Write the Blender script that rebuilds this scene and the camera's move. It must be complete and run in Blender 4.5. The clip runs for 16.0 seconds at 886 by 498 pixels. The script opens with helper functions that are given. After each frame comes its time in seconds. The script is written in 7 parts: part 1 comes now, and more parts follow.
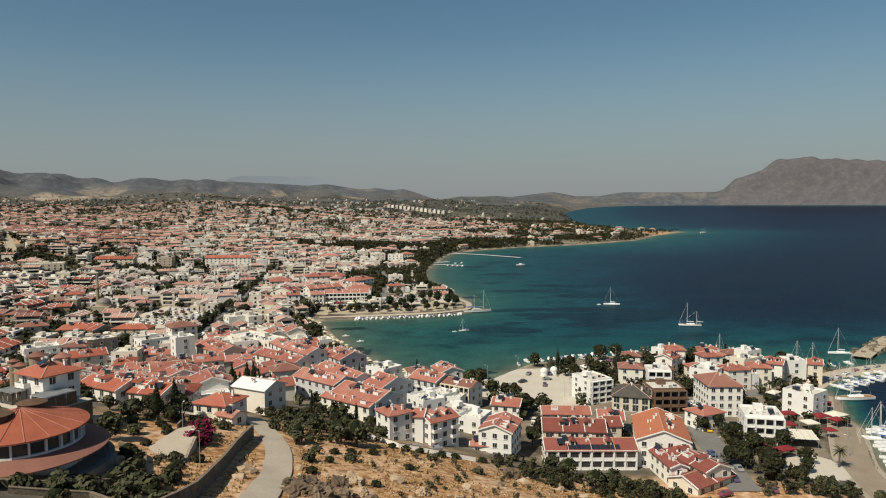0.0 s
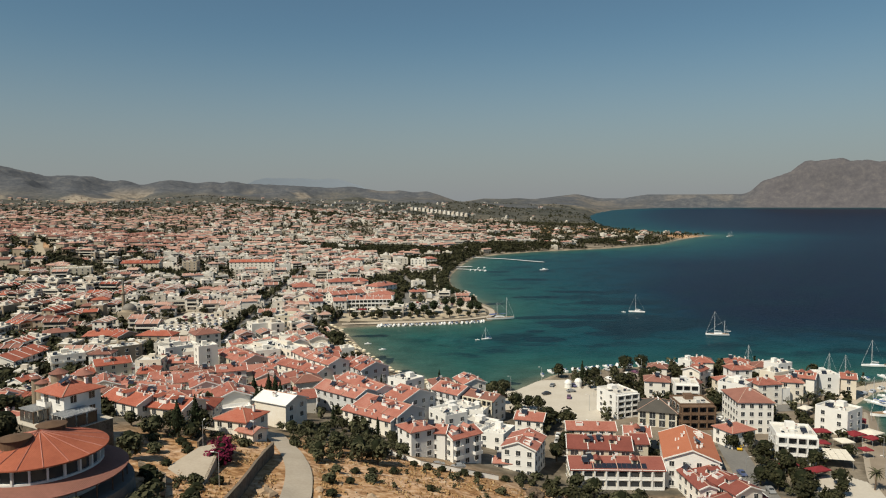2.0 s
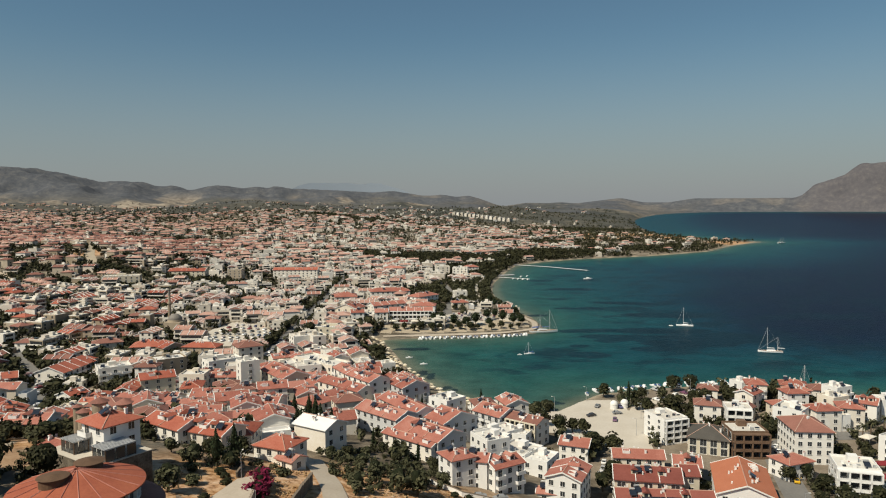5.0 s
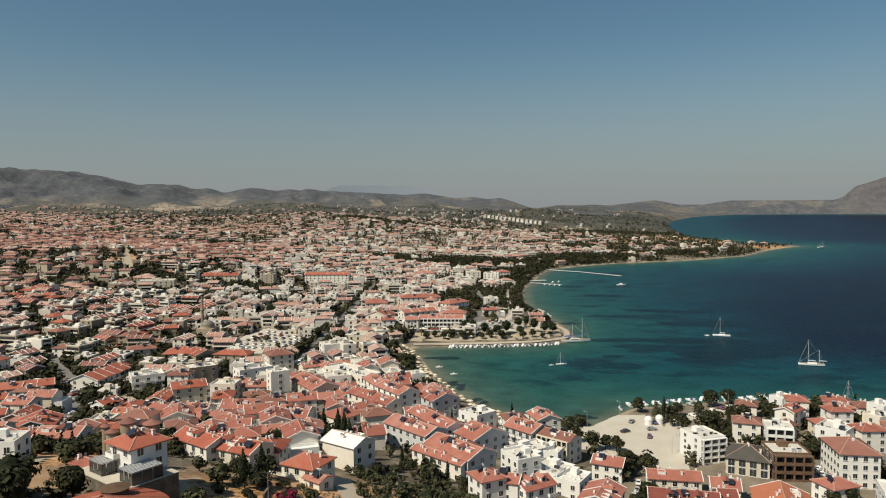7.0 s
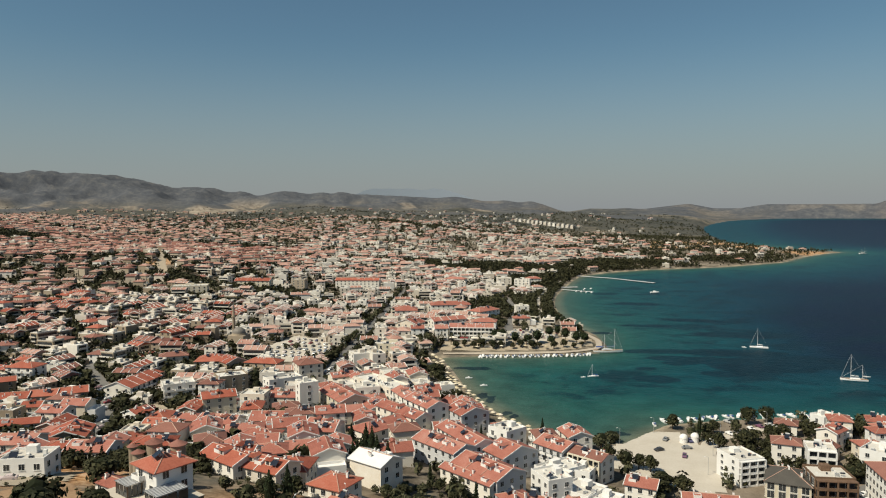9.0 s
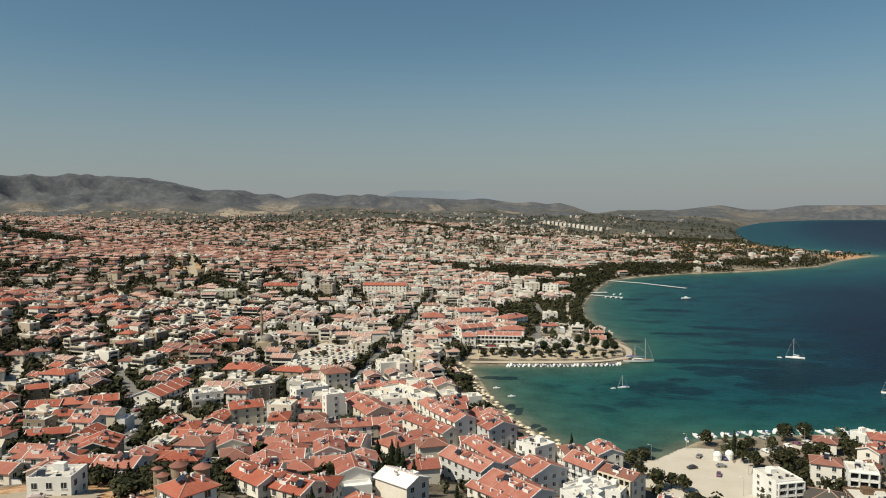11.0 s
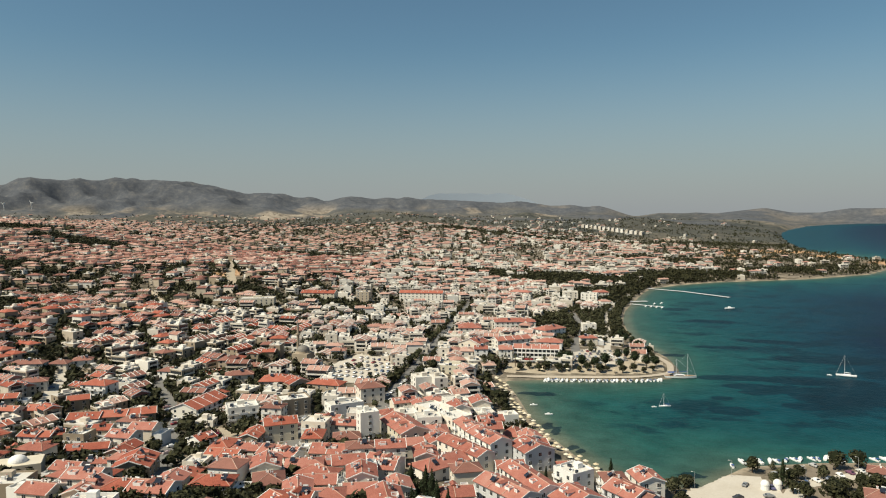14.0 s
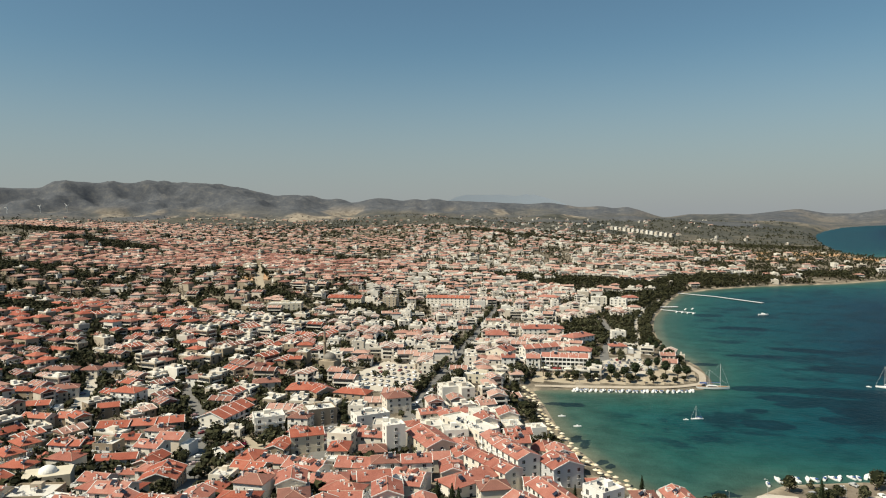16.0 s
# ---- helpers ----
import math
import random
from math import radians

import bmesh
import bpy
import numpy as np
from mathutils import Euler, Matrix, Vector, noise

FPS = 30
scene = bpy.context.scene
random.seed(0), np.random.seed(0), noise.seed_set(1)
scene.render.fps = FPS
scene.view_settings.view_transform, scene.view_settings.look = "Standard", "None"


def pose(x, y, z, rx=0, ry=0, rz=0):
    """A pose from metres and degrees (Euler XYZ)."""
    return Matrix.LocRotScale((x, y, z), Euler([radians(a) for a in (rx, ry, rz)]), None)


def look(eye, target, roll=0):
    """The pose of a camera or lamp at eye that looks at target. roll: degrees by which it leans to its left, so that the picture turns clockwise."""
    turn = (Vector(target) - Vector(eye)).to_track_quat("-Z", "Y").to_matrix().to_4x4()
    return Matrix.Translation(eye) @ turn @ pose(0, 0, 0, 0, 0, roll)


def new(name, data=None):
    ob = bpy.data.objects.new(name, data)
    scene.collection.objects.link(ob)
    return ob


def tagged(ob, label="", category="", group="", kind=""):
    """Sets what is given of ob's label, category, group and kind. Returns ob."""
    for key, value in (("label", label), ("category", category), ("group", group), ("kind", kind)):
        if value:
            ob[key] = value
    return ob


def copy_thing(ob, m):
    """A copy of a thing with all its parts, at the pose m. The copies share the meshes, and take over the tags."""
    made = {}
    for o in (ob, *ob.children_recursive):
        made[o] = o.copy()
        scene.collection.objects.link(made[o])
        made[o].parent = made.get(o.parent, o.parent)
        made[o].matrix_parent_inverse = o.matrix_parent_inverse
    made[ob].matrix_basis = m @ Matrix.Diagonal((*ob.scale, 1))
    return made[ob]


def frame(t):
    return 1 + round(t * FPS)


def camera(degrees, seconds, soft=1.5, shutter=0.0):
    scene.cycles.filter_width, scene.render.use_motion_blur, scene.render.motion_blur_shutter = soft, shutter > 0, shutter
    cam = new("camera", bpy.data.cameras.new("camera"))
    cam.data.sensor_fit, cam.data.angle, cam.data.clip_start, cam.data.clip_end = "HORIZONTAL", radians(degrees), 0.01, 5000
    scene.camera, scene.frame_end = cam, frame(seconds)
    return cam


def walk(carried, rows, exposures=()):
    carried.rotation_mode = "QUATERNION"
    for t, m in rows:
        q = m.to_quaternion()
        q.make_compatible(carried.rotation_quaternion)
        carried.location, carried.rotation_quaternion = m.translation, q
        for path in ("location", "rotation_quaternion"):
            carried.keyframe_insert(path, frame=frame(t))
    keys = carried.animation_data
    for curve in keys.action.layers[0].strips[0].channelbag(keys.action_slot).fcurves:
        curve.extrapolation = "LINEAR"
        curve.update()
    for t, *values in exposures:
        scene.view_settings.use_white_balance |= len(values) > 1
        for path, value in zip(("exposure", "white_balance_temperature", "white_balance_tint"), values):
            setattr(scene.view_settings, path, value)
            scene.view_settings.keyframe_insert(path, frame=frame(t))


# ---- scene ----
cam = camera(64.6, 16.0, soft=1.1)
PATH = [
    (0, (-2.08, 11.01, 85.323), (-2.071, 13.005, 85.18), -0.3),
    (0.5, (-2.034, 11.898, 85.971), (-2.048, 13.893, 85.83), -0.3),
    (1, (-2.088, 12.76, 86.88), (-2.122, 14.754, 86.74), -0.3),
    (1.5, (-2.073, 13.503, 87.898), (-2.118, 15.497, 87.758), -0.3),
    (2, (-2.063, 14.38, 88.843), (-2.119, 16.374, 88.705), -0.3),
    (2.5, (-2.081, 15.299, 89.734), (-2.146, 17.293, 89.597), -0.4),
    (3, (-2.178, 16.255, 90.596), (-2.263, 18.248, 90.461), -0.3),
    (3.5, (-2.174, 17.268, 91.506), (-2.287, 19.26, 91.374), -0.3),
    (4, (-2.198, 18.125, 92.444), (-2.333, 20.116, 92.313), -0.4),
    (6.5, (-2.369, 22.664, 97.57), (-2.61, 24.646, 97.448), -0.3),
    (7, (-2.334, 23.796, 98.51), (-2.598, 25.775, 98.388), -0.4),
    (7.5, (-2.489, 24.838, 99.494), (-2.773, 26.814, 99.375), -0.4),
    (8, (-2.539, 25.898, 100.481), (-2.844, 27.871, 100.362), -0.4),
    (8.5, (-2.461, 26.8, 101.518), (-2.789, 28.769, 101.401), -0.3),
    (9, (-2.44, 27.75, 102.461), (-2.791, 29.716, 102.347), -0.3),
    (11.5, (-2.965, 32.753, 107.764), (-3.412, 34.7, 107.655), -0.4),
    (12, (-2.975, 33.91, 108.645), (-3.439, 35.852, 108.538), -0.4),
    (12.5, (-3.045, 34.799, 109.716), (-3.523, 36.738, 109.611), -0.4),
    (13, (-3.141, 35.778, 110.93), (-3.636, 37.713, 110.825), -0.4),
    (13.5, (-3.286, 36.613, 112.265), (-3.798, 38.544, 112.16), -0.4),
    (14, (-3.534, 37.58, 113.455), (-4.066, 39.506, 113.351), -0.4),
    (14.5, (-3.694, 38.492, 114.69), (-4.245, 40.412, 114.587), -0.4),
    (15, (-3.999, 39.446, 115.828), (-4.567, 41.361, 115.726), -0.5),
    (15.5, (-4.166, 40.631, 117.021), (-4.755, 42.54, 116.918), -0.5),
    (16, (-4.474, 41.676, 117.94), (-5.08, 43.579, 117.839), -0.5),
]
walk(cam, [(t, look(eye, target, roll)) for t, eye, target, roll in PATH],
     exposures=[(0, 0.08, 6650, 6), (4, 0.08, 6650, 6), (9, 0.12, 6650, 5), (16, 0.36, 6650, 4)])

# ---- light ----
SUN_AZ, SUN_EL = 226.0, 50.0   # compass degrees from +y through +x, and height
world = bpy.data.worlds.new("sky")
scene.world = world
world.use_nodes = True
wt = world.node_tree
sky = wt.nodes.new("ShaderNodeTexSky")
sky.sky_type = "NISHITA"
sky.sun_disc = False
sky.sun_elevation, sky.sun_rotation = radians(SUN_EL), radians(SUN_AZ)
sky.altitude, sky.air_density, sky.dust_density, sky.ozone_density = 100, 1.0, 0.9, 2.2
gen = wt.nodes.new("ShaderNodeTexCoord")
axis = wt.nodes.new("ShaderNodeSeparateXYZ")
wt.links.new(gen.outputs["Generated"], axis.inputs[0])
haze = wt.nodes.new("ShaderNodeMapRange")
haze.interpolation_type = "SMOOTHSTEP"
haze.inputs["From Min"].default_value, haze.inputs["From Max"].default_value = -0.02, 0.24
haze.inputs["To Min"].default_value, haze.inputs["To Max"].default_value = 0.85, 0.0
wt.links.new(axis.outputs[2], haze.inputs["Value"])
veil = wt.nodes.new("ShaderNodeMix")
veil.data_type = "RGBA"
veil.inputs[7].default_value = (4.02, 4.14, 4.56, 1)
wt.links.new(haze.outputs[0], veil.inputs[0])
tint = wt.nodes.new("ShaderNodeMix")
tint.data_type, tint.blend_type = "RGBA", "MULTIPLY"
tint.inputs[0].default_value = 1.0
tint.inputs[7].default_value = (0.82, 0.98, 0.96, 1)
wt.links.new(sky.outputs[0], tint.inputs[6])
wt.links.new(tint.outputs[2], veil.inputs[6])
wt.links.new(veil.outputs[2], wt.nodes["Background"].inputs[0])
wt.nodes["Background"].inputs[1].default_value = 0.066
sun = new("sun", bpy.data.lights.new("sun", "SUN"))
sun.data.energy, sun.data.angle, sun.data.color = 5.0, radians(0.53), (1.0, 0.90, 0.75)
sdir = Vector((math.sin(radians(SUN_AZ)) * math.cos(radians(SUN_EL)), math.cos(radians(SUN_AZ)) * math.cos(radians(SUN_EL)), math.sin(radians(SUN_EL))))
sun.matrix_world = look(sdir * 500, (0, 0, 0))

# ---- materials ----


def mat(name, stops, rough=0.85, scale=0.4, fine=6.0, bump=0.15, spec=0.3, metal=0.0, vary=0.0, coord="Object", contrast=0.25):
    """A surface: colour stops (first to last) picked by two scales of noise, and by a random number for each thing or island."""
    m = bpy.data.materials.new(name)
    m.use_nodes = True
    nt = m.node_tree
    n, l = nt.nodes, nt.links
    b = n["Principled BSDF"]
    b.inputs["Roughness"].default_value = rough
    b.inputs["Metallic"].default_value = metal
    b.inputs["Specular IOR Level"].default_value = spec
    tc = n.new("ShaderNodeTexCoord")
    big = n.new("ShaderNodeTexNoise")
    big.inputs["Scale"].default_value, big.inputs["Detail"].default_value = scale, 5
    small = n.new("ShaderNodeTexNoise")
    small.inputs["Scale"].default_value, small.inputs["Detail"].default_value = fine, 3
    l.new(tc.outputs[coord], big.inputs["Vector"])
    l.new(tc.outputs[coord], small.inputs["Vector"])
    mix = n.new("ShaderNodeMath")
    mix.operation = "MULTIPLY_ADD"
    mix.inputs[1].default_value = 0.45
    l.new(small.outputs["Fac"], mix.inputs[0])
    half = n.new("ShaderNodeMath")
    half.operation = "MULTIPLY"
    half.inputs[1].default_value = 0.55
    l.new(big.outputs["Fac"], half.inputs[0])
    l.new(half.outputs[0], mix.inputs[2])
    spread = n.new("ShaderNodeMapRange")
    spread.inputs["From Min"].default_value, spread.inputs["From Max"].default_value = 0.5 - contrast, 0.5 + contrast
    l.new(mix.outputs[0], spread.inputs["Value"])
    fac = spread.outputs[0]
    if vary:
        oi, geo = n.new("ShaderNodeObjectInfo"), n.new("ShaderNodeNewGeometry")
        add = n.new("ShaderNodeMath")
        add.operation = "ADD"
        l.new(oi.outputs["Random"], add.inputs[0])
        l.new(geo.outputs["Random Per Island"], add.inputs[1])
        fr = n.new("ShaderNodeMath")
        fr.operation = "FRACT"
        l.new(add.outputs[0], fr.inputs[0])
        mx = n.new("ShaderNodeMix")
        mx.inputs[0].default_value = vary
        l.new(fac, mx.inputs[2])
        l.new(fr.outputs[0], mx.inputs[3])
        fac = mx.outputs[0]
    ramp = n.new("ShaderNodeValToRGB")
    el = ramp.color_ramp.elements
    for i, c in enumerate(stops):
        p = i / max(1, len(stops) - 1)
        e = el[i] if i < 2 else el.new(p)
        e.position, e.color = p, (*c, 1)
    l.new(fac, ramp.inputs[0])
    l.new(ramp.outputs[0], b.inputs["Base Color"])
    if bump:
        bp = n.new("ShaderNodeBump")
        bp.inputs["Strength"].default_value, bp.inputs["Distance"].default_value = bump, 0.1
        l.new(small.outputs["Fac"], bp.inputs["Height"])
        l.new(bp.outputs[0], b.inputs["Normal"])
    return m


def tile_mat(name, stops):
    """Clay tiles: rows down the slope, sun-bleached and darker pieces."""
    m = mat(name, stops, 0.8, 0.25, 2.2, 0.0, 0.25, vary=0.5, contrast=0.15)
    nt = m.node_tree
    n, l = nt.nodes, nt.links
    tc = n.new("ShaderNodeTexCoord")
    wave = n.new("ShaderNodeTexWave")
    wave.inputs["Scale"].default_value = 1.1
    wave.inputs["Distortion"].default_value = 0.6
    l.new(tc.outputs["Object"], wave.inputs["Vector"])
    bp = n.new("ShaderNodeBump")
    bp.inputs["Strength"].default_value, bp.inputs["Distance"].default_value = 0.35, 0.06
    l.new(wave.outputs["Fac"], bp.inputs["Height"])
    l.new(bp.outputs[0], n["Principled BSDF"].inputs["Normal"])
    return m


WALL = mat("whitewash", [(0.52, 0.455, 0.37), (0.68, 0.645, 0.58), (0.74, 0.72, 0.68), (0.62, 0.55, 0.45), (0.76, 0.74, 0.71)], 0.85, 0.3, 3.0, 0.05, 0.2, vary=0.75)
WHITE = mat("white_paint", [(0.65, 0.64, 0.615), (0.75, 0.74, 0.725)], 0.7, 0.5, 4.0, 0.04)
# Mixed cream and white walls for the joined distant houses.
FAR_WALL = mat("mixed_render", [(0.42, 0.365, 0.30), (0.58, 0.535, 0.47), (0.75, 0.72, 0.67), (0.50, 0.435, 0.36), (0.79, 0.77, 0.73)], 0.85, 0.3, 3.0, 0.05, 0.2, vary=0.8)
CREAM = mat("cream_render", [(0.496, 0.440, 0.336), (0.592, 0.544, 0.448)], 0.85, 0.4, 4.0, 0.05)
# Tan render; on western houses it also holds shade and lens fall-off.
TAN = mat("tan_render", [(0.20, 0.155, 0.11), (0.33, 0.27, 0.20), (0.50, 0.43, 0.35)], 0.85, 0.3, 3.0, 0.05, vary=0.7)
STRAWGRASS = mat("dry_grass_blades", [(0.22, 0.13, 0.06), (0.36, 0.24, 0.12), (0.46, 0.34, 0.19)], 0.9, 0.3, 2.0, 0.0, 0.1, vary=0.7)
# Grey render; on row houses it holds the blue-grey shade of end walls.
GREY = mat("grey_render", [(0.44, 0.445, 0.455), (0.56, 0.565, 0.57)], 0.85, 0.3, 3.0, 0.05, vary=0.3)
TILE = tile_mat("clay_tile", [(0.19, 0.065, 0.048), (0.29, 0.105, 0.078), (0.36, 0.150, 0.115), (0.39, 0.215, 0.175)])
DEEP_TILE = tile_mat("deep_red_tile", [(0.17, 0.045, 0.030), (0.28, 0.078, 0.050), (0.36, 0.115, 0.075), (0.37, 0.155, 0.115)])
MAROON_TILE = tile_mat("maroon_tile", [(0.155, 0.046, 0.036), (0.21, 0.066, 0.052), (0.26, 0.092, 0.072)])
# Paler and less red than TILE, for the joined distant houses.
FAR_TILE = tile_mat("pale_tile", [(0.22, 0.100, 0.078), (0.34, 0.180, 0.142), (0.43, 0.265, 0.218), (0.42, 0.320, 0.270)])
CAP_TILE = mat("ridge_tile", [(0.36, 0.20, 0.15), (0.52, 0.36, 0.29)], 0.85, 0.6, 4.0, 0.1, vary=0.4)
BROWN_TILE = tile_mat("brown_tile", [(0.15, 0.07, 0.055), (0.22, 0.10, 0.078), (0.29, 0.135, 0.105)])
SLATE = tile_mat("grey_tile", [(0.06, 0.056, 0.05), (0.11, 0.10, 0.088)])
ORANGE = tile_mat("orange_tile", [(0.36, 0.125, 0.068), (0.45, 0.175, 0.10)])
FLAT = mat("roof_screed", [(0.40, 0.365, 0.32), (0.56, 0.535, 0.49), (0.68, 0.665, 0.63)], 0.9, 0.3, 2.0, 0.1, vary=0.5)
GLASS = mat("window_glass", [(0.015, 0.018, 0.022), (0.05, 0.055, 0.06)], 0.12, 0.6, 1.0, 0.0, 0.6, vary=0.7)
PANEL = mat("solar_glass", [(0.012, 0.016, 0.025), (0.03, 0.035, 0.05)], 0.15, 0.6, 1.0, 0.0, 0.6)
STEEL = mat("galvanised_steel", [(0.40, 0.41, 0.42), (0.52, 0.52, 0.52)], 0.6, 2.0, 8.0, 0.05, 0.5, 0.6)
WOOD = mat("dark_timber", [(0.07, 0.04, 0.025), (0.14, 0.085, 0.05)], 0.75, 1.0, 8.0, 0.2)
STONE = mat("rubble_stone", [(0.07, 0.055, 0.042), (0.13, 0.11, 0.085), (0.20, 0.17, 0.135)], 0.95, 0.6, 2.5, 0.6, contrast=0.15)
ROAD = mat("worn_concrete_road", [(0.34, 0.285, 0.225), (0.47, 0.41, 0.335)], 0.95, 0.15, 1.5, 0.15)
ASPHALT = mat("grey_asphalt", [(0.120, 0.116, 0.112), (0.208, 0.200, 0.188)], 0.95, 0.08, 1.0, 0.1)
PAVING = mat("pale_paving", [(0.42, 0.375, 0.31), (0.53, 0.49, 0.43)], 0.9, 0.12, 1.2, 0.1)
SAND = mat("beach_sand", [(0.300, 0.247, 0.180), (0.420, 0.360, 0.277)], 0.95, 0.2, 2.0, 0.2)
BARK = mat("bark", [(0.07, 0.05, 0.035), (0.15, 0.11, 0.08)], 0.95, 1.0, 6.0, 0.4)
LEAF = mat("broad_leaves", [(0.012, 0.013, 0.006), (0.029, 0.030, 0.013), (0.062, 0.059, 0.026)], 0.8, 0.5, 2.0, 0.0, 0.2, vary=0.75)
PINE = mat("pine_needles", [(0.011, 0.019, 0.010), (0.024, 0.036, 0.016), (0.044, 0.056, 0.024)], 0.85, 0.5, 2.0, 0.0, 0.2, vary=0.75)
OLIVE = mat("dusty_leaves", [(0.028, 0.030, 0.015), (0.058, 0.060, 0.031), (0.098, 0.091, 0.049)], 0.85, 0.5, 2.0, 0.0, 0.2, vary=0.75)
ROCK = mat("pale_limestone", [(0.22, 0.15, 0.095), (0.38, 0.28, 0.19), (0.50, 0.41, 0.30)], 0.95, 0.5, 2.5, 0.5, vary=0.5)
# Near-black filler: the shade inside a crown, put into colour.
CORE = mat("inner_shade", [(0.008, 0.010, 0.005), (0.02, 0.024, 0.012)], 0.95, 0.5, 2.0, 0.0, 0.1)
MAGENTA = mat("bougainvillea_flowers", [(0.07, 0.006, 0.02), (0.20, 0.012, 0.05)], 0.8, 0.8, 2.0, 0.0, 0.2, vary=0.7)

# ---- shapes ----


class Geo:
    """Faces gathered with a material each; becomes one mesh."""

    def __init__(self):
        self.v, self.f, self.m = [], [], []

    def quad(self, pts, m=0):
        k = len(self.v)
        self.v += [tuple(p) for p in pts]
        self.f.append(tuple(range(k, k + len(pts))))
        self.m.append(m)

    def solid(self, verts, faces, m=0, T=None):
        k = len(self.v)
        self.v += [tuple(T @ Vector(p)) for p in verts] if T is not None else [tuple(p) for p in verts]
        for f in faces:
            self.f.append(tuple(i + k for i in f))
            self.m.append(m)

    def box(self, x0, y0, z0, x1, y1, z1, m=0, T=None):
        self.solid([(x0, y0, z0), (x1, y0, z0), (x1, y1, z0), (x0, y1, z0), (x0, y0, z1), (x1, y0, z1), (x1, y1, z1), (x0, y1, z1)],
                   [(0, 3, 2, 1), (4, 5, 6, 7), (0, 1, 5, 4), (1, 2, 6, 5), (2, 3, 7, 6), (3, 0, 4, 7)], m, T)

    def tube(self, p, q, r0, r1, n=6, m=0, T=None):
        p, q = Vector(p), Vector(q)
        d = (q - p).normalized()
        a = d.orthogonal().normalized()
        b = d.cross(a)
        vs = []
        for c, r in ((p, r0), (q, r1)):
            vs += [c + r * (math.cos(2 * math.pi * i / n) * a + math.sin(2 * math.pi * i / n) * b) for i in range(n)]
        fs = [(i, (i + 1) % n, n + (i + 1) % n, n + i) for i in range(n)] + [tuple(range(n - 1, -1, -1)), tuple(range(n, 2 * n))]
        self.solid(vs, fs, m, T)

    def mesh(self, name, mats, smooth=False):
        me = bpy.data.meshes.new(name)
        me.from_pydata(self.v, [], self.f)
        for m in mats:
            me.materials.append(m)
        me.polygons.foreach_set("material_index", self.m)
        if smooth:
            me.polygons.foreach_set("use_smooth", [True] * len(self.f))
        me.update()
        return me


def part(name, geo, mats, parent=None, label="", smooth=False, m=None):
    """Links a Geo (or a mesh) as one object, under its thing."""
    me = geo.mesh(name, mats, smooth) if isinstance(geo, Geo) else geo
    ob = new(name, me)
    if parent is not None:
        ob.parent = parent
    if m is not None:
        ob.matrix_basis = m
    return tagged(ob, label)


# ---- the lie of the land ----
NEAR_HILLS = [(45, 204, 24, -4.0), (-78, 130, 34, -6.0), (-110, 70, 95, 46.9), (-40, 140, 70, -2.1), (-115, 200, 50, 4.2), (-300, 140, 110, -11.5), (-260, 360, 90, -9.0), (-170, 400, 80, -2.7),
              (40, 270, 60, -7.6), (-640, 690, 90, -20.2), (-380, 400, 80, -13.0), (-510, 460, 60, -0.3), (-700, 420, 170, 12.0), (-500, 830, 90, 15.5),
              (-620, 950, 180, 13.2), (-330, 800, 160, -6.0), (-840, 1050, 160, -6.7), (-880, 900, 100, -12.2)]
FAR_HILLS = [(-1250, 1350, 300, 24.5), (-1200, 650, 380, 53.6), (-740, 2250, 250, 49.4), (-480, 1800, 300, 23.0), (-1200, 2100, 450, -7.1), (-250, 1400, 300, 2.9),
             (-230, 2780, 250, 7.6), (-100, 3150, 400, 36.2), (-1800, 3000, 800, 40.0), (-2300, 1300, 800, 105.2), (500, 3400, 700, -7.5), (-500, 0, 300, 25.9),
             (0, 1600, 300, 3.7), (-880, 1980, 150, -20.1), (-1200, 3900, 900, 35.0)]
COAST = [(-4900, -1200), (-1500, -700), (-500, -420), (-120, -260), (60, -120), (110, 60), (128, 170), (137, 225), (153, 262), (155, 278), (168, 306), (166, 316),
         (186, 336), (226, 352), (228, 362), (190, 352), (172, 372), (140, 384), (106, 388), (76, 380), (44, 367), (33, 352), (22, 336), (4, 332), (-10, 337), (-29, 361),
         (-50, 397), (-61, 424), (-74, 462), (-88, 498), (-68, 506), (-32, 513)]
COAST += [(4, 522), (22, 531), (27, 548), (26, 565), (20, 602), (-3, 664), (-11, 717), (-16, 783), (-15, 856), (-6, 940), (5, 1030), (17, 1102), (63, 1166), (123, 1222),
          (184, 1253), (264, 1297), (325, 1353), (390, 1413), (481, 1580), (560, 1690), (606, 1742), (590, 1790), (540, 1800), (470, 1830), (500, 1850), (492, 1990), (462, 2120), (470, 2390), (505, 2719),
          (562, 3145), (628, 3460), (690, 3680), (760, 3880), (880, 4160), (1020, 4330), (1230, 4470), (1530, 4440), (1880, 4310), (2300, 4100), (2600, 3915), (3300, 3350), (4100, 2300), (4400, 1700),
          (4950, 1700), (5200, 5200), (-5200, 5200)]
COAST = np.array(COAST, float)
RIDGE_AZ = [-180, -90, -60, -49.0, -47.2, -46.3, -45.6, -43.8, -42.6, -41.7, -40.0, -37.7, -35.0, -32.8, -30.9, -28.7, -27.8, -27.1, -26.0, -24.8, -23.1, -22.7, -20.8, -19.7, -19.0, -18.3, -17.2, -14.0, -10.4, -9.5, -8.6, -6.7, -5.0, -3.9, -3.0, -2.0, -0.7, -0.1, 1.7, 3.4, 4.4, 5.7, 7.3, 9.1, 10.9, 12.7, 14.5, 18.7, 21.4, 21.9, 22.7, 24.6, 25.5, 25.9, 26.3, 26.9, 27.8, 28.6, 31.1, 36, 45, 60, 180]
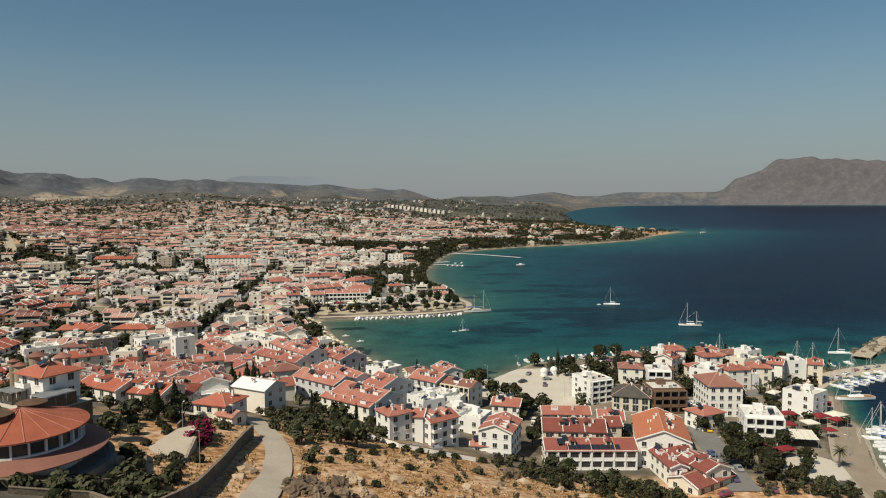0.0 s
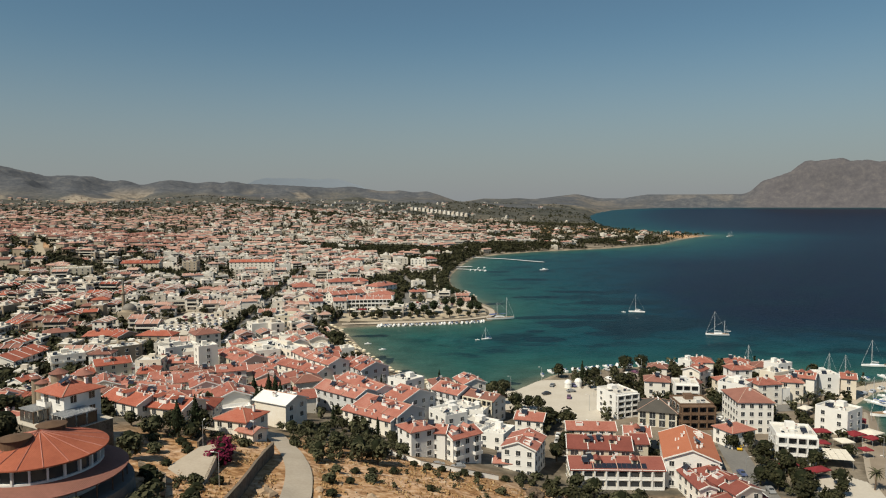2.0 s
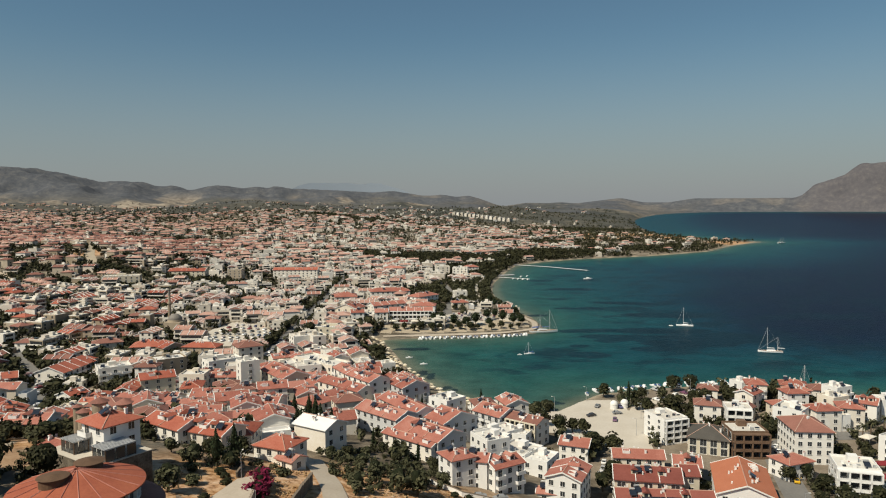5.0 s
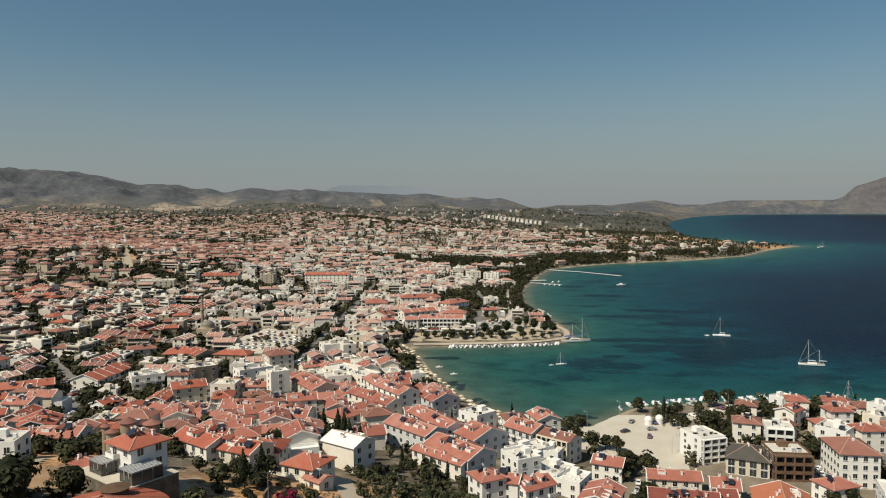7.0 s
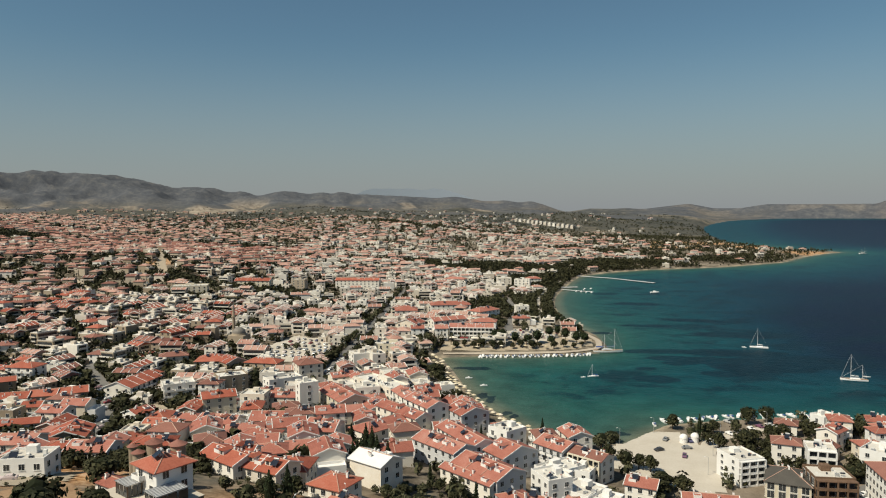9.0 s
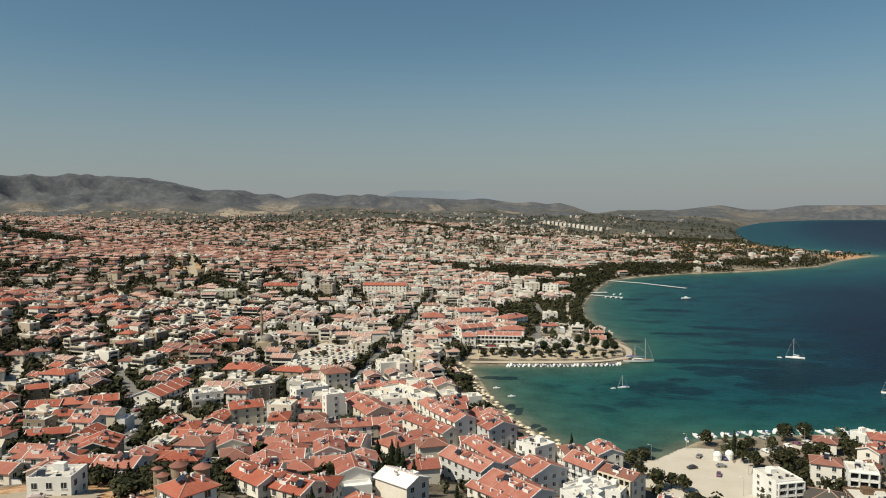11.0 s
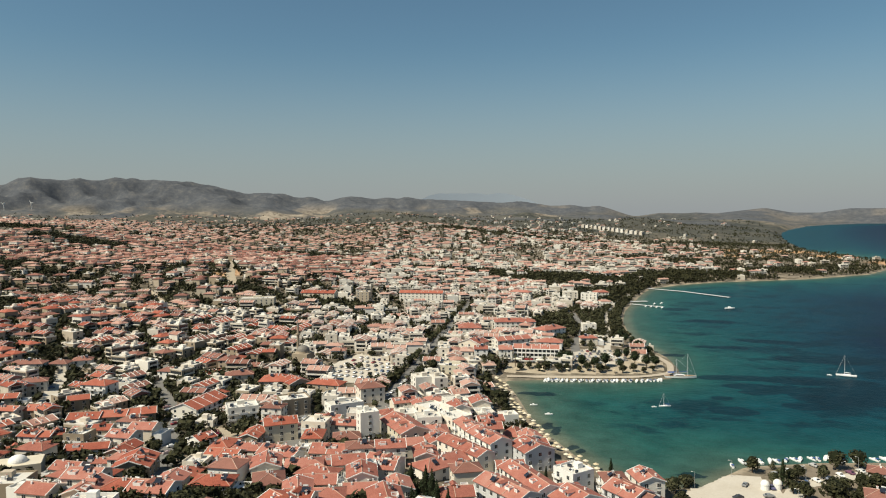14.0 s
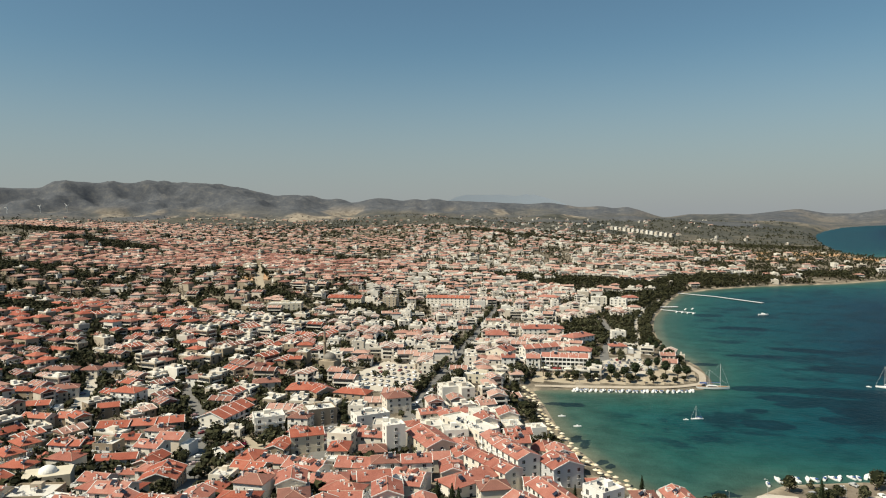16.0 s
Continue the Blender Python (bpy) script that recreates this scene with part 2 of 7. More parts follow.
RIDGE_Z = [60, 150, 260, 284, 277, 319, 327, 312, 324, 308, 329, 321, 308, 281, 238, 241, 234, 216, 219, 189, 218, 221, 202, 212, 201, 215, 199, 190, 172, 182, 178, 151, 156, 141, 151, 129, 89, 78, 101, 97, 103, 95, 111, 129, 98, 97, 122, 120, 121, 135, 199, 260, 322, 324, 317, 318, 339, 314, 302, 270, 200, 120, 60]


def hash_noise(x, y, s):
    """Smooth value noise on a grid of s metres, -1 to 1."""
    u, v = np.asarray(x, float) / s, np.asarray(y, float) / s
    i, j = np.floor(u), np.floor(v)
    fu, fv = u - i, v - j
    fu, fv = fu * fu * (3 - 2 * fu), fv * fv * (3 - 2 * fv)

    def h(a, b):
        w = np.sin(a * 127.1 + b * 311.7 + s * 0.37) * 43758.5453
        return 2 * (w - np.floor(w)) - 1
    return (h(i, j) * (1 - fu) + h(i + 1, j) * fu) * (1 - fv) + (h(i, j + 1) * (1 - fu) + h(i + 1, j + 1) * fu) * fv


def step(a, b, x):
    t = np.clip((np.asarray(x, float) - a) / (b - a), 0, 1)
    return t * t * (3 - 2 * t)


def inside(x, y, poly):
    x, y = np.asarray(x, float), np.asarray(y, float)
    res = np.zeros(x.shape, bool)
    px, py = poly[:, 0], poly[:, 1]
    for k in range(len(poly)):
        x0, y0, x1, y1 = px[k - 1], py[k - 1], px[k], py[k]
        if y0 == y1:
            continue
        res ^= ((y0 > y) != (y1 > y)) & (x < (x1 - x0) * (y - y0) / (y1 - y0) + x0)
    return res


def shore(x, y):
    """Metres inland from the water's edge; negative out at sea."""
    x, y = np.asarray(x, float), np.asarray(y, float)
    best = np.full(x.shape, 1e9)
    for k in range(len(COAST)):
        (x0, y0), (x1, y1) = COAST[k - 1], COAST[k]
        dx, dy = x1 - x0, y1 - y0
        t = np.clip(((x - x0) * dx + (y - y0) * dy) / (dx * dx + dy * dy), 0, 1)
        best = np.minimum(best, np.hypot(x - x0 - t * dx, y - y0 - t * dy))
    return np.where(inside(x, y, COAST), best, -best)


def far_rise(r):
    """How far land and sea climb towards the eye's level at the limit of the place."""
    return 36 * np.clip((np.asarray(r, float) - 2200) / 2500, 0, 1) ** 1.5


def ground(x, y):
    x, y = np.asarray(x, float), np.asarray(y, float)
    z = np.full(x.shape, 2.0)
    for a, b, s, k in NEAR_HILLS + FAR_HILLS:
        z = z + k * np.exp(-((x - a) ** 2 + (y - b) ** 2) / (2 * s * s))
    r, az = np.hypot(x, y), np.degrees(np.arctan2(x, y))
    hill = np.interp(az, RIDGE_AZ, RIDGE_Z)
    east = step(5, 15, az)
    mount = step(19, 22, az)
    rise = step(3500, 4620, r) ** 1.7 * (1 - east) + step(4560, 4900, r) * (east - mount) + (0.10 * step(4600, 4680, r) + 0.90 * step(4680, 4915, r)) * mount
    gully = 0.06 - 0.4 * np.abs(hash_noise(x, y, 430)) - 0.26 * np.abs(hash_noise(x, y, 170)) - 0.14 * np.abs(hash_noise(x, y, 75))
    crest = step(4480, 4610, r) * (1 - east) + step(4800, 4900, r) * east
    fold = 1 + gully * (1 + 0.7 * mount) * step(3300, 3900, r) * (1 - crest)
    rug = 1 + (0.03 * hash_noise(x, y, 60) + 0.02 * hash_noise(x, y, 27)) * np.maximum(mount, step(0, -10, az))
    z = np.maximum(z, 1.6) * (1 - step(3400, 4500, r)) + (hill - far_rise(r)) * rise * fold * rug
    z = z + hash_noise(x, y, 23) * 0.5 * step(1500, 400, r) * step(10, 40, z) + (hash_noise(x, y, 7) * 0.5 + hash_noise(x, y, 3.3) * 0.3) * step(300, 150, r) * step(9, 18, z) * step(-46, -36, x)
    z = z + (1 - east) * step(2900, 3400, r) * (1 - step(3900, 4400, r)) * (18 + 26 * hash_noise(x, y, 330) + 9 * hash_noise(x, y, 120))
    s = shore(x, y)
    low = np.clip(s * 0.4, -2.5, 1.1)
    z = np.where(s > 2.75, 1.1 + (z - 1.1) * step(2.75, 45, s), low)
    return z + far_rise(r)


def gz(x, y):
    return float(ground(np.array([x]), np.array([y]))[0])

# ---- ground and sea ----


def fan(rings, rays):
    """A round sheet of rings and rays about the origin: x, y arrays and the faces."""
    R, A = np.meshgrid(rings, np.radians(rays), indexing="ij")
    x, y = (R * np.sin(A)).ravel(), (R * np.cos(A)).ravel()
    nr, na = len(rings), len(rays)
    i, j = np.meshgrid(np.arange(nr - 1), np.arange(na), indexing="ij")
    a, b = i * na + j, i * na + (j + 1) % na
    return x, y, np.stack([a, a + na, b + na, b], -1).reshape(-1, 4)


def sheet(name, x, y, z, faces, material, attrs, smooth=True):
    me = bpy.data.meshes.new(name)
    me.from_pydata(np.stack([x, y, z], 1).tolist(), [], faces.tolist())
    me.materials.append(material)
    for key, vals in attrs.items():
        at = me.attributes.new(key, "FLOAT", "POINT")
        at.data.foreach_set("value", np.asarray(vals, np.float32))
    me.polygons.foreach_set("use_smooth", [smooth] * len(faces))
    me.update()
    return new(name, me)


RAYS = np.concatenate([np.arange(-58, 18, 0.38), np.arange(18, 40, 0.22), np.arange(40, 46, 0.5), np.arange(46, 302, 3.2)])
RINGS = [1.0, 8, 20, 35, 50, 65, 80, 90] + list(np.arange(100, 260, 2.6)) + list(np.arange(260, 720, 3.8))
while RINGS[-1] < 3900:
    RINGS.append(RINGS[-1] * 1.0135)
RINGS = np.array(RINGS + list(np.arange(RINGS[-1] + 24, 4950, 21)) + [4955])

DRY_PATCHES = [(-20, 165, 75, 55), (60, 190, 55, 25), (-150, 190, 40, 30), (-505, 850, 22, 60), (520, 1660, 60, 70), (200, 1800, 120, 50), (330, 2060, 130, 90), (440, 1880, 50, 60), (-900, 860, 60, 60)]


def town_mask(x, y):
    """How far built up a place is, 0 to 1."""
    s = shore(x, y)
    west = step(-2300, -1500, x + 0.1 * y)
    t = step(208, 236, y + 0.25 * np.abs(x + 40) * (x < -40)) * step(3300, 1700, y + 0.5 * np.abs(x + 400) * (x > -400)) * west
    t = t * step(4, 12, s)
    hill = step(60, 90, ground(x, y)) * (y < 1400)
    return t * (1 - 0.8 * hill)


GREEN = [(-60, 720, 46, 90), (-20, 800, 20, 130), (-90, 1120, 130, 55), (60, 1240, 90, 50), (-10, 1000, 30, 110), (-260, 1180, 190, 26), (330, 1420, 90, 50),
         (-330, 760, 70, 16), (-440, 760, 40, 14), (-640, 1300, 110, 34), (-860, 760, 60, 50), (-1010, 1120, 120, 50), (-1250, 1240, 120, 40), (-60, 610, 18, 26), (250, 2350, 180, 60),
         (120, 1290, 90, 26), (230, 1370, 80, 36), (30, 1200, 50, 40), (150, 1480, 110, 30), (400, 1500, 80, 40), (300, 1640, 120, 30), (40, 1560, 120, 30), (-60, 950, 36, 60),
         (-1000, 1750, 300, 80), (-300, 2200, 300, 60)]


def green_mask(x, y):
    g = np.zeros(np.shape(x))
    for a, b, u, v in GREEN:
        g = np.maximum(g, step(1.25, 0.8, np.hypot((x - a) / u, (y - b) / v) + 0.25 * hash_noise(x, y, 31)))
    return g


gx, gy, gf = fan(RINGS, RAYS)
gzv = ground(gx, gy)
t_town = town_mask(gx, gy)
t_dry = np.zeros(gx.shape)
for a, b, u, v in DRY_PATCHES:
    t_dry = np.maximum(t_dry, step(1.2, 0.7, np.hypot((gx - a) / u, (gy - b) / v)))
far_r = np.hypot(gx, gy)
g_az = np.degrees(np.arctan2(gx, gy))
# Where the haze-toned hill colour lies: far slopes by height and bearing.
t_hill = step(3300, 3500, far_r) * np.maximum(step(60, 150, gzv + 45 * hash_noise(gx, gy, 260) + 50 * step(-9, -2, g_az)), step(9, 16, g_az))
tilled = hash_noise(gx, gy, 310) + 0.7 * hash_noise(gx, gy, 120) + 0.35 * hash_noise(gx, gy, 45)
t_tilled = step(0.25, 0.6, tilled) * step(3600, 3800, far_r) * step(190, 90, gzv) * (1 - 0.75 * step(-9, -3, g_az))
t_grove = step(0.2, 0.5, -hash_noise(gx, gy, 260) + 0.6 * hash_noise(gx, gy, 90)) * step(2300, 2700, far_r) * step(170, 80, gzv)
t_grove = np.maximum(t_grove, 0.75 * step(2500, 2800, far_r) * step(3900, 3600, far_r))

GROUND = bpy.data.materials.new("dry_ground")
GROUND.use_nodes = True
nt = GROUND.node_tree
n, l = nt.nodes, nt.links


def node(kind, **values):
    q = n.new(kind)
    for k, v in values.items():
        q.inputs[k.replace("_", " ")].default_value = v
    return q


def ramp_of(fac, stops):
    q = n.new("ShaderNodeValToRGB")
    el = q.color_ramp.elements
    for i, (p, c) in enumerate(stops):
        e = el[i] if i < 2 else el.new(p)
        e.position, e.color = p, (*c, 1)
    l.new(fac, q.inputs[0])
    return q.outputs[0]


def blend(fac, a, b):
    q = n.new("ShaderNodeMix")
    q.data_type = "RGBA"
    l.new(fac, q.inputs[0])
    l.new(a, q.inputs[6])
    l.new(b, q.inputs[7])
    return q.outputs[2]


def attr(name):
    q = n.new("ShaderNodeAttribute")
    q.attribute_name = name
    return q.outputs["Fac"]


tc = n.new("ShaderNodeTexCoord")
noises = {}
for s in (0.02, 0.035, 0.09, 0.5):
    q = node("ShaderNodeTexNoise", Scale=s, Detail=6.0, Roughness=0.6)
    l.new(tc.outputs["Object"], q.inputs["Vector"])
    noises[s] = q.outputs["Fac"]
field = n.new("ShaderNodeTexVoronoi")
field.inputs["Scale"].default_value = 0.009
l.new(tc.outputs["Object"], field.inputs["Vector"])
sep = n.new("ShaderNodeSeparateColor")
l.new(field.outputs["Color"], sep.inputs[0])
fields = ramp_of(sep.outputs[0], [(0, (0.065, 0.068, 0.055)), (0.3, (0.09, 0.088, 0.072)), (0.55, (0.14, 0.122, 0.095)), (0.8, (0.26, 0.215, 0.155)), (1, (0.075, 0.078, 0.062))])
scrub = ramp_of(noises[0.09], [(0.3, (0.055, 0.056, 0.048)), (0.47, (0.092, 0.088, 0.074)), (0.58, (0.17, 0.143, 0.11)), (0.72, (0.28, 0.235, 0.175))])
plain = blend(ramp_of(noises[0.02], [(0.42, (0, 0, 0)), (0.56, (1, 1, 1))]), fields, scrub)
dry = blend(ramp_of(noises[0.09], [(0.45, (0, 0, 0)), (0.6, (1, 1, 1))]),
            ramp_of(noises[0.5], [(0.32, (0.10, 0.055, 0.026)), (0.44, (0.31, 0.165, 0.075)), (0.56, (0.45, 0.27, 0.14)), (0.7, (0.55, 0.39, 0.245))]),
            ramp_of(noises[0.5], [(0.32, (0.20, 0.115, 0.06)), (0.45, (0.45, 0.27, 0.155)), (0.58, (0.58, 0.40, 0.27)), (0.7, (0.64, 0.50, 0.37))]))
paved = ramp_of(noises[0.09], [(0.3, (0.05, 0.044, 0.034)), (0.46, (0.115, 0.096, 0.073)), (0.58, (0.22, 0.187, 0.145)), (0.75, (0.37, 0.32, 0.26))])
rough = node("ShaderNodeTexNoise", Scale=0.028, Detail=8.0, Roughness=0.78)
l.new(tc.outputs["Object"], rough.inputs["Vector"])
# Far hills: the haze of distance is put into these blue-grey tones.
hazed_hill = ramp_of(rough.outputs["Fac"], [(0.36, (0.060, 0.066, 0.078)), (0.5, (0.082, 0.088, 0.101)), (0.6, (0.108, 0.110, 0.116)), (0.72, (0.165, 0.155, 0.144))])
# Eastern mountain: haze mixed into its grey-mauve rock colour.
hazed_limestone = ramp_of(rough.outputs["Fac"], [(0.34, (0.076, 0.074, 0.084)), (0.5, (0.096, 0.092, 0.101)), (0.62, (0.120, 0.113, 0.117)), (0.74, (0.165, 0.150, 0.145))])
loam = ramp_of(noises[0.035], [(0.36, (0.15, 0.125, 0.10)), (0.5, (0.26, 0.22, 0.175)), (0.64, (0.36, 0.31, 0.25))])
grove = ramp_of(noises[0.035], [(0.36, (0.040, 0.043, 0.040)), (0.55, (0.066, 0.068, 0.060)), (0.68, (0.12, 0.112, 0.092))])
col = blend(attr("town"), plain, paved)
col = blend(attr("dry"), col, dry)
col = blend(attr("grove"), col, grove)
col = blend(attr("hill"), col, hazed_hill)
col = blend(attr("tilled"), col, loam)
col = blend(attr("hazed_limestone"), col, hazed_limestone)
col = blend(attr("sand"), col, ramp_of(noises[0.5], [(0.3, (0.22, 0.18, 0.13)), (0.7, (0.40, 0.34, 0.26))]))
bsdf = n["Principled BSDF"]
bsdf.inputs["Roughness"].default_value = 0.95
bsdf.inputs["Specular IOR Level"].default_value = 0.1
l.new(col, bsdf.inputs["Base Color"])
bp = node("ShaderNodeBump", Strength=0.5, Distance=0.5)
l.new(noises[0.5], bp.inputs["Height"])
l.new(bp.outputs[0], bsdf.inputs["Normal"])
gs = shore(gx, gy)
sheet("ground", gx, gy, gzv, gf, GROUND, {"town": t_town, "dry": t_dry, "hill": t_hill, "grove": t_grove, "tilled": t_tilled, "hazed_limestone": step(20, 23.5, g_az) * step(4600, 4720, far_r), "sand": step(6, 2.5, gs) * (1 - 0.75 * step(90, 110, gx) * (gy < 500)) * (gs > -30) * step(3000, 2000, far_r) * (1 - 0.8 * ((gx > -84) & (gx < 30) & (gy > 500) & (gy < 600)))})
tagged(bpy.data.objects["ground"], "dry sloping land with scrub, fields and haze-toned far hills", "ground", kind="structure")

# Diffuse tone set just under the sky's, so haze is painted on the ridge.
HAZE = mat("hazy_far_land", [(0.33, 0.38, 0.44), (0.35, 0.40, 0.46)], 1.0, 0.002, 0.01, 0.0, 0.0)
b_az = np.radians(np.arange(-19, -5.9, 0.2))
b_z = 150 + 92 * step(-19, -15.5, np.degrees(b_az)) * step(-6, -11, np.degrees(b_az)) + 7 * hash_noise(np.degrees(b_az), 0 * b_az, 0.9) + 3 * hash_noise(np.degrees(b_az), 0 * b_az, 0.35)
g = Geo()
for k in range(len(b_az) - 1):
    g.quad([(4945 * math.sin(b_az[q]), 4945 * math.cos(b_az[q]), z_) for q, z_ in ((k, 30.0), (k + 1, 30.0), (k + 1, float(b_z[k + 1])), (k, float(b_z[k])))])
tagged(part("backdrop", g, [HAZE]), "far mountain ridge in painted pale blue haze", "far ridge", kind="structure")

WATER = bpy.data.materials.new("sea_water")
WATER.use_nodes = True
nt = WATER.node_tree
n, l = nt.nodes, nt.links
tc = n.new("ShaderNodeTexCoord")
depth = ramp_of(attr("depth"), [(0.0, (0.12, 0.13, 0.095)), (0.03, (0.036, 0.080, 0.065)), (0.09, (0.0165, 0.073, 0.065)), (0.17, (0.0085, 0.057, 0.061)), (0.32, (0.0042, 0.044, 0.056)),
                                (0.52, (0.0029, 0.028, 0.046)), (0.75, (0.0024, 0.0105, 0.027)), (1.0, (0.0024, 0.0066, 0.0205))])
grass = node("ShaderNodeTexNoise", Scale=0.026, Detail=8.0, Roughness=0.66)
mp = n.new("ShaderNodeMapping")
mp.inputs["Scale"].default_value = (0.85, 1.15, 1)
l.new(tc.outputs["Object"], mp.inputs[0])
l.new(mp.outputs[0], grass.inputs["Vector"])
patch = ramp_of(grass.outputs["Fac"], [(0.50, (0, 0, 0)), (0.58, (0.7, 0.7, 0.7))])
dark = n.new("ShaderNodeRGB")
dark.outputs[0].default_value = (0.0025, 0.0145, 0.024, 1)
mul = n.new("ShaderNodeMath")
mul.operation = "MULTIPLY"
l.new(patch, mul.inputs[0])
l.new(attr("grass"), mul.inputs[1])
frayed = node("ShaderNodeTexNoise", Scale=0.11, Detail=6.0, Roughness=0.7)
l.new(mp.outputs[0], frayed.inputs["Vector"])
torn = n.new("ShaderNodeMath")
torn.operation = "MULTIPLY_ADD"
torn.inputs[1].default_value = 1.3
l.new(frayed.outputs["Fac"], torn.inputs[0])
l.new(attr("meadow"), torn.inputs[2])
meadow = ramp_of(torn.outputs[0], [(0.98, (0, 0, 0)), (1.22, (0.78, 0.78, 0.78))])
wcol = blend(mul.outputs[0], depth, dark.outputs[0])
wcol = blend(meadow, wcol, dark.outputs[0])
ripple = node("ShaderNodeTexNoise", Scale=0.06, Detail=10.0, Roughness=0.72)
l.new(mp.outputs[0], ripple.inputs["Vector"])
mottle = n.new("ShaderNodeMix")
mottle.data_type, mottle.blend_type = "RGBA", "MULTIPLY"
mottle.inputs[0].default_value = 1.0
l.new(wcol, mottle.inputs[6])
l.new(ramp_of(ripple.outputs["Fac"], [(0.30, (0.66, 0.66, 0.66)), (0.70, (1.34, 1.34, 1.34))]), mottle.inputs[7])
wcol = mottle.outputs[2]
wb = n["Principled BSDF"]
wb.inputs["Roughness"].default_value = 0.35
wb.inputs["IOR"].default_value = 1.33
wb.inputs["Specular IOR Level"].default_value = 0.05
l.new(wcol, wb.inputs["Base Color"])
w1 = node("ShaderNodeTexNoise", Scale=0.25, Detail=6.0, Roughness=0.65)
l.new(tc.outputs["Object"], w1.inputs["Vector"])
bp = node("ShaderNodeBump", Strength=0.8, Distance=0.7)
l.new(w1.outputs["Fac"], bp.inputs["Height"])
l.new(bp.outputs[0], wb.inputs["Normal"])
sea_rings = [1.0, 60, 110] + list(np.arange(150, 760, 5.0))
while sea_rings[-1] < 4950:
    sea_rings.append(sea_rings[-1] * 1.02)
sx, sy, sf = fan(np.array(sea_rings[:-1] + [4950]), np.concatenate([np.arange(-50, 46, 0.6), np.arange(46, 310, 4.0)]))
ss = -shore(sx, sy)
dep = np.maximum(ss, 0) * (1 + 1.0 * step(50, 230, sx) * step(900, 500, sy)) + 10 * hash_noise(sx, sy, 60) * step(5, 40, ss)
for a, b, u in ((96, 523, 45), (106, 426, 40)):
    dep = dep + 55 * np.exp(-((sx - a) ** 2 + (sy - b) ** 2) / (2 * u * u))
far_bay = step(1300, 2200, sy)
dep = dep + 260 * step(3, 14, ss) * step(150, 165, sx) * step(372, 350, sy)
weed = np.zeros(sx.shape)
for a, b, u, v, turn in ((50, 459, 13, 8, 0), (47, 486, 6, 4, 0), (62, 543, 26, 7, 8), (84, 517, 30, 10, -6), (112, 545, 34, 12, 4), (120, 500, 30, 14, 0), (150, 520, 40, 18, 0), (24, 612, 9, 4, 0), (66, 655, 20, 6, 5),
                         (110, 690, 26, 9, -4), (140, 620, 40, 14, 0), (92, 478, 12, 7, 0), (70, 505, 10, 5, 0), (19, 350, 6, 3.5, 20), (-46, 402, 2.4, 11, 28), (-30, 371, 2.2, 8, 32), (-62, 470, 12, 4, 0), (70, 800, 22, 9, 0), (40, 880, 16, 8, 0)):
    ct, st_ = math.cos(radians(turn)), math.sin(radians(turn))
    dx_, dy_ = (sx - a) * ct + (sy - b) * st_, (sy - b) * ct - (sx - a) * st_
    weed = np.maximum(weed, step(1.5, 0.5, np.hypot(dx_ / u, dy_ / v)))
dep = np.clip(np.maximum(dep * (1 - 0.35 * far_bay) / 390 + 0.2 * far_bay * step(30, 260, ss), 0.38 * step(1900, 2500, sy)), 0, 1)
sheet("water", sx, sy, far_rise(np.hypot(sx, sy)), sf, WATER, {"depth": dep, "grass": step(18, 60, ss) * step(620, 300, ss), "meadow": weed})
tagged(bpy.data.objects["water"], "calm sea, turquoise near the shore and deep blue beyond", "sea", kind="structure")


def ribbon(name, pts, width, material, lift=0.18, label="", kind="structure", category="road", closed_z=None):
    """A strip laid over the ground along a line."""
    line = []
    for (x0, y0), (x1, y1) in zip(pts, pts[1:]):
        k = max(2, int(math.hypot(x1 - x0, y1 - y0) / 3))
        line += [(x0 + (x1 - x0) * i / k, y0 + (y1 - y0) * i / k) for i in range(k)]
    line.append(pts[-1])
    p = np.array(line, float)
    for _ in range(6):
        p[1:-1] = (p[:-2] + 2 * p[1:-1] + p[2:]) / 4
    d = np.gradient(p, axis=0)
    d /= np.linalg.norm(d, axis=1)[:, None]
    nrm = np.stack([-d[:, 1], d[:, 0]], 1)
    cols = 5
    g = Geo()
    for c in range(cols):
        o = (c / (cols - 1) - 0.5) * width
        q = p + nrm * o
        z = ground(q[:, 0], q[:, 1]) + lift if closed_z is None else np.full(len(q), closed_z)
        g.v += [tuple(map(float, (*a, b))) for a, b in zip(q, z)]
    m = len(p)
    for c in range(cols - 1):
        for i in range(m - 1):
            g.f.append((c * m + i + 1, c * m + i, (c + 1) * m + i, (c + 1) * m + i + 1))
            g.m.append(0)
    ob = part(name, g, [material], smooth=True)
    return tagged(ob, label, category, kind=kind)

# ---- plants ----


def crown(seed, n, rx, rz, size, lumps=6, flat=0.0):
    """Leaf clumps of an uneven crown about the origin: (n, 4, 3) corner array."""
    rng = np.random.default_rng(seed)
    c = rng.normal(size=(lumps, 3))
    c /= np.linalg.norm(c, axis=1)[:, None]
    c *= rng.uniform(0.25, 0.62, (lumps, 1))
    rad = rng.uniform(0.38, 0.62, lumps)
    k = rng.integers(0, lumps, n)
    d = rng.normal(size=(n, 3))
    d /= np.linalg.norm(d, axis=1)[:, None]
    p = c[k] + d * rad[k][:, None] * rng.uniform(0.7, 1.08, (n, 1))
    p *= np.array([rx, rx, rz])
    out = d + np.array([0, 0, 0.35]) + 0.35 * rng.normal(size=(n, 3))
    out /= np.linalg.norm(out, axis=1)[:, None]
    u = rng.normal(size=(n, 3))
    u -= out * np.sum(u * out, axis=1)[:, None] * 0.9
    u /= np.linalg.norm(u, axis=1)[:, None]
    v = np.cross(u, out)
    v /= np.linalg.norm(v, axis=1)[:, None] + 1e-9
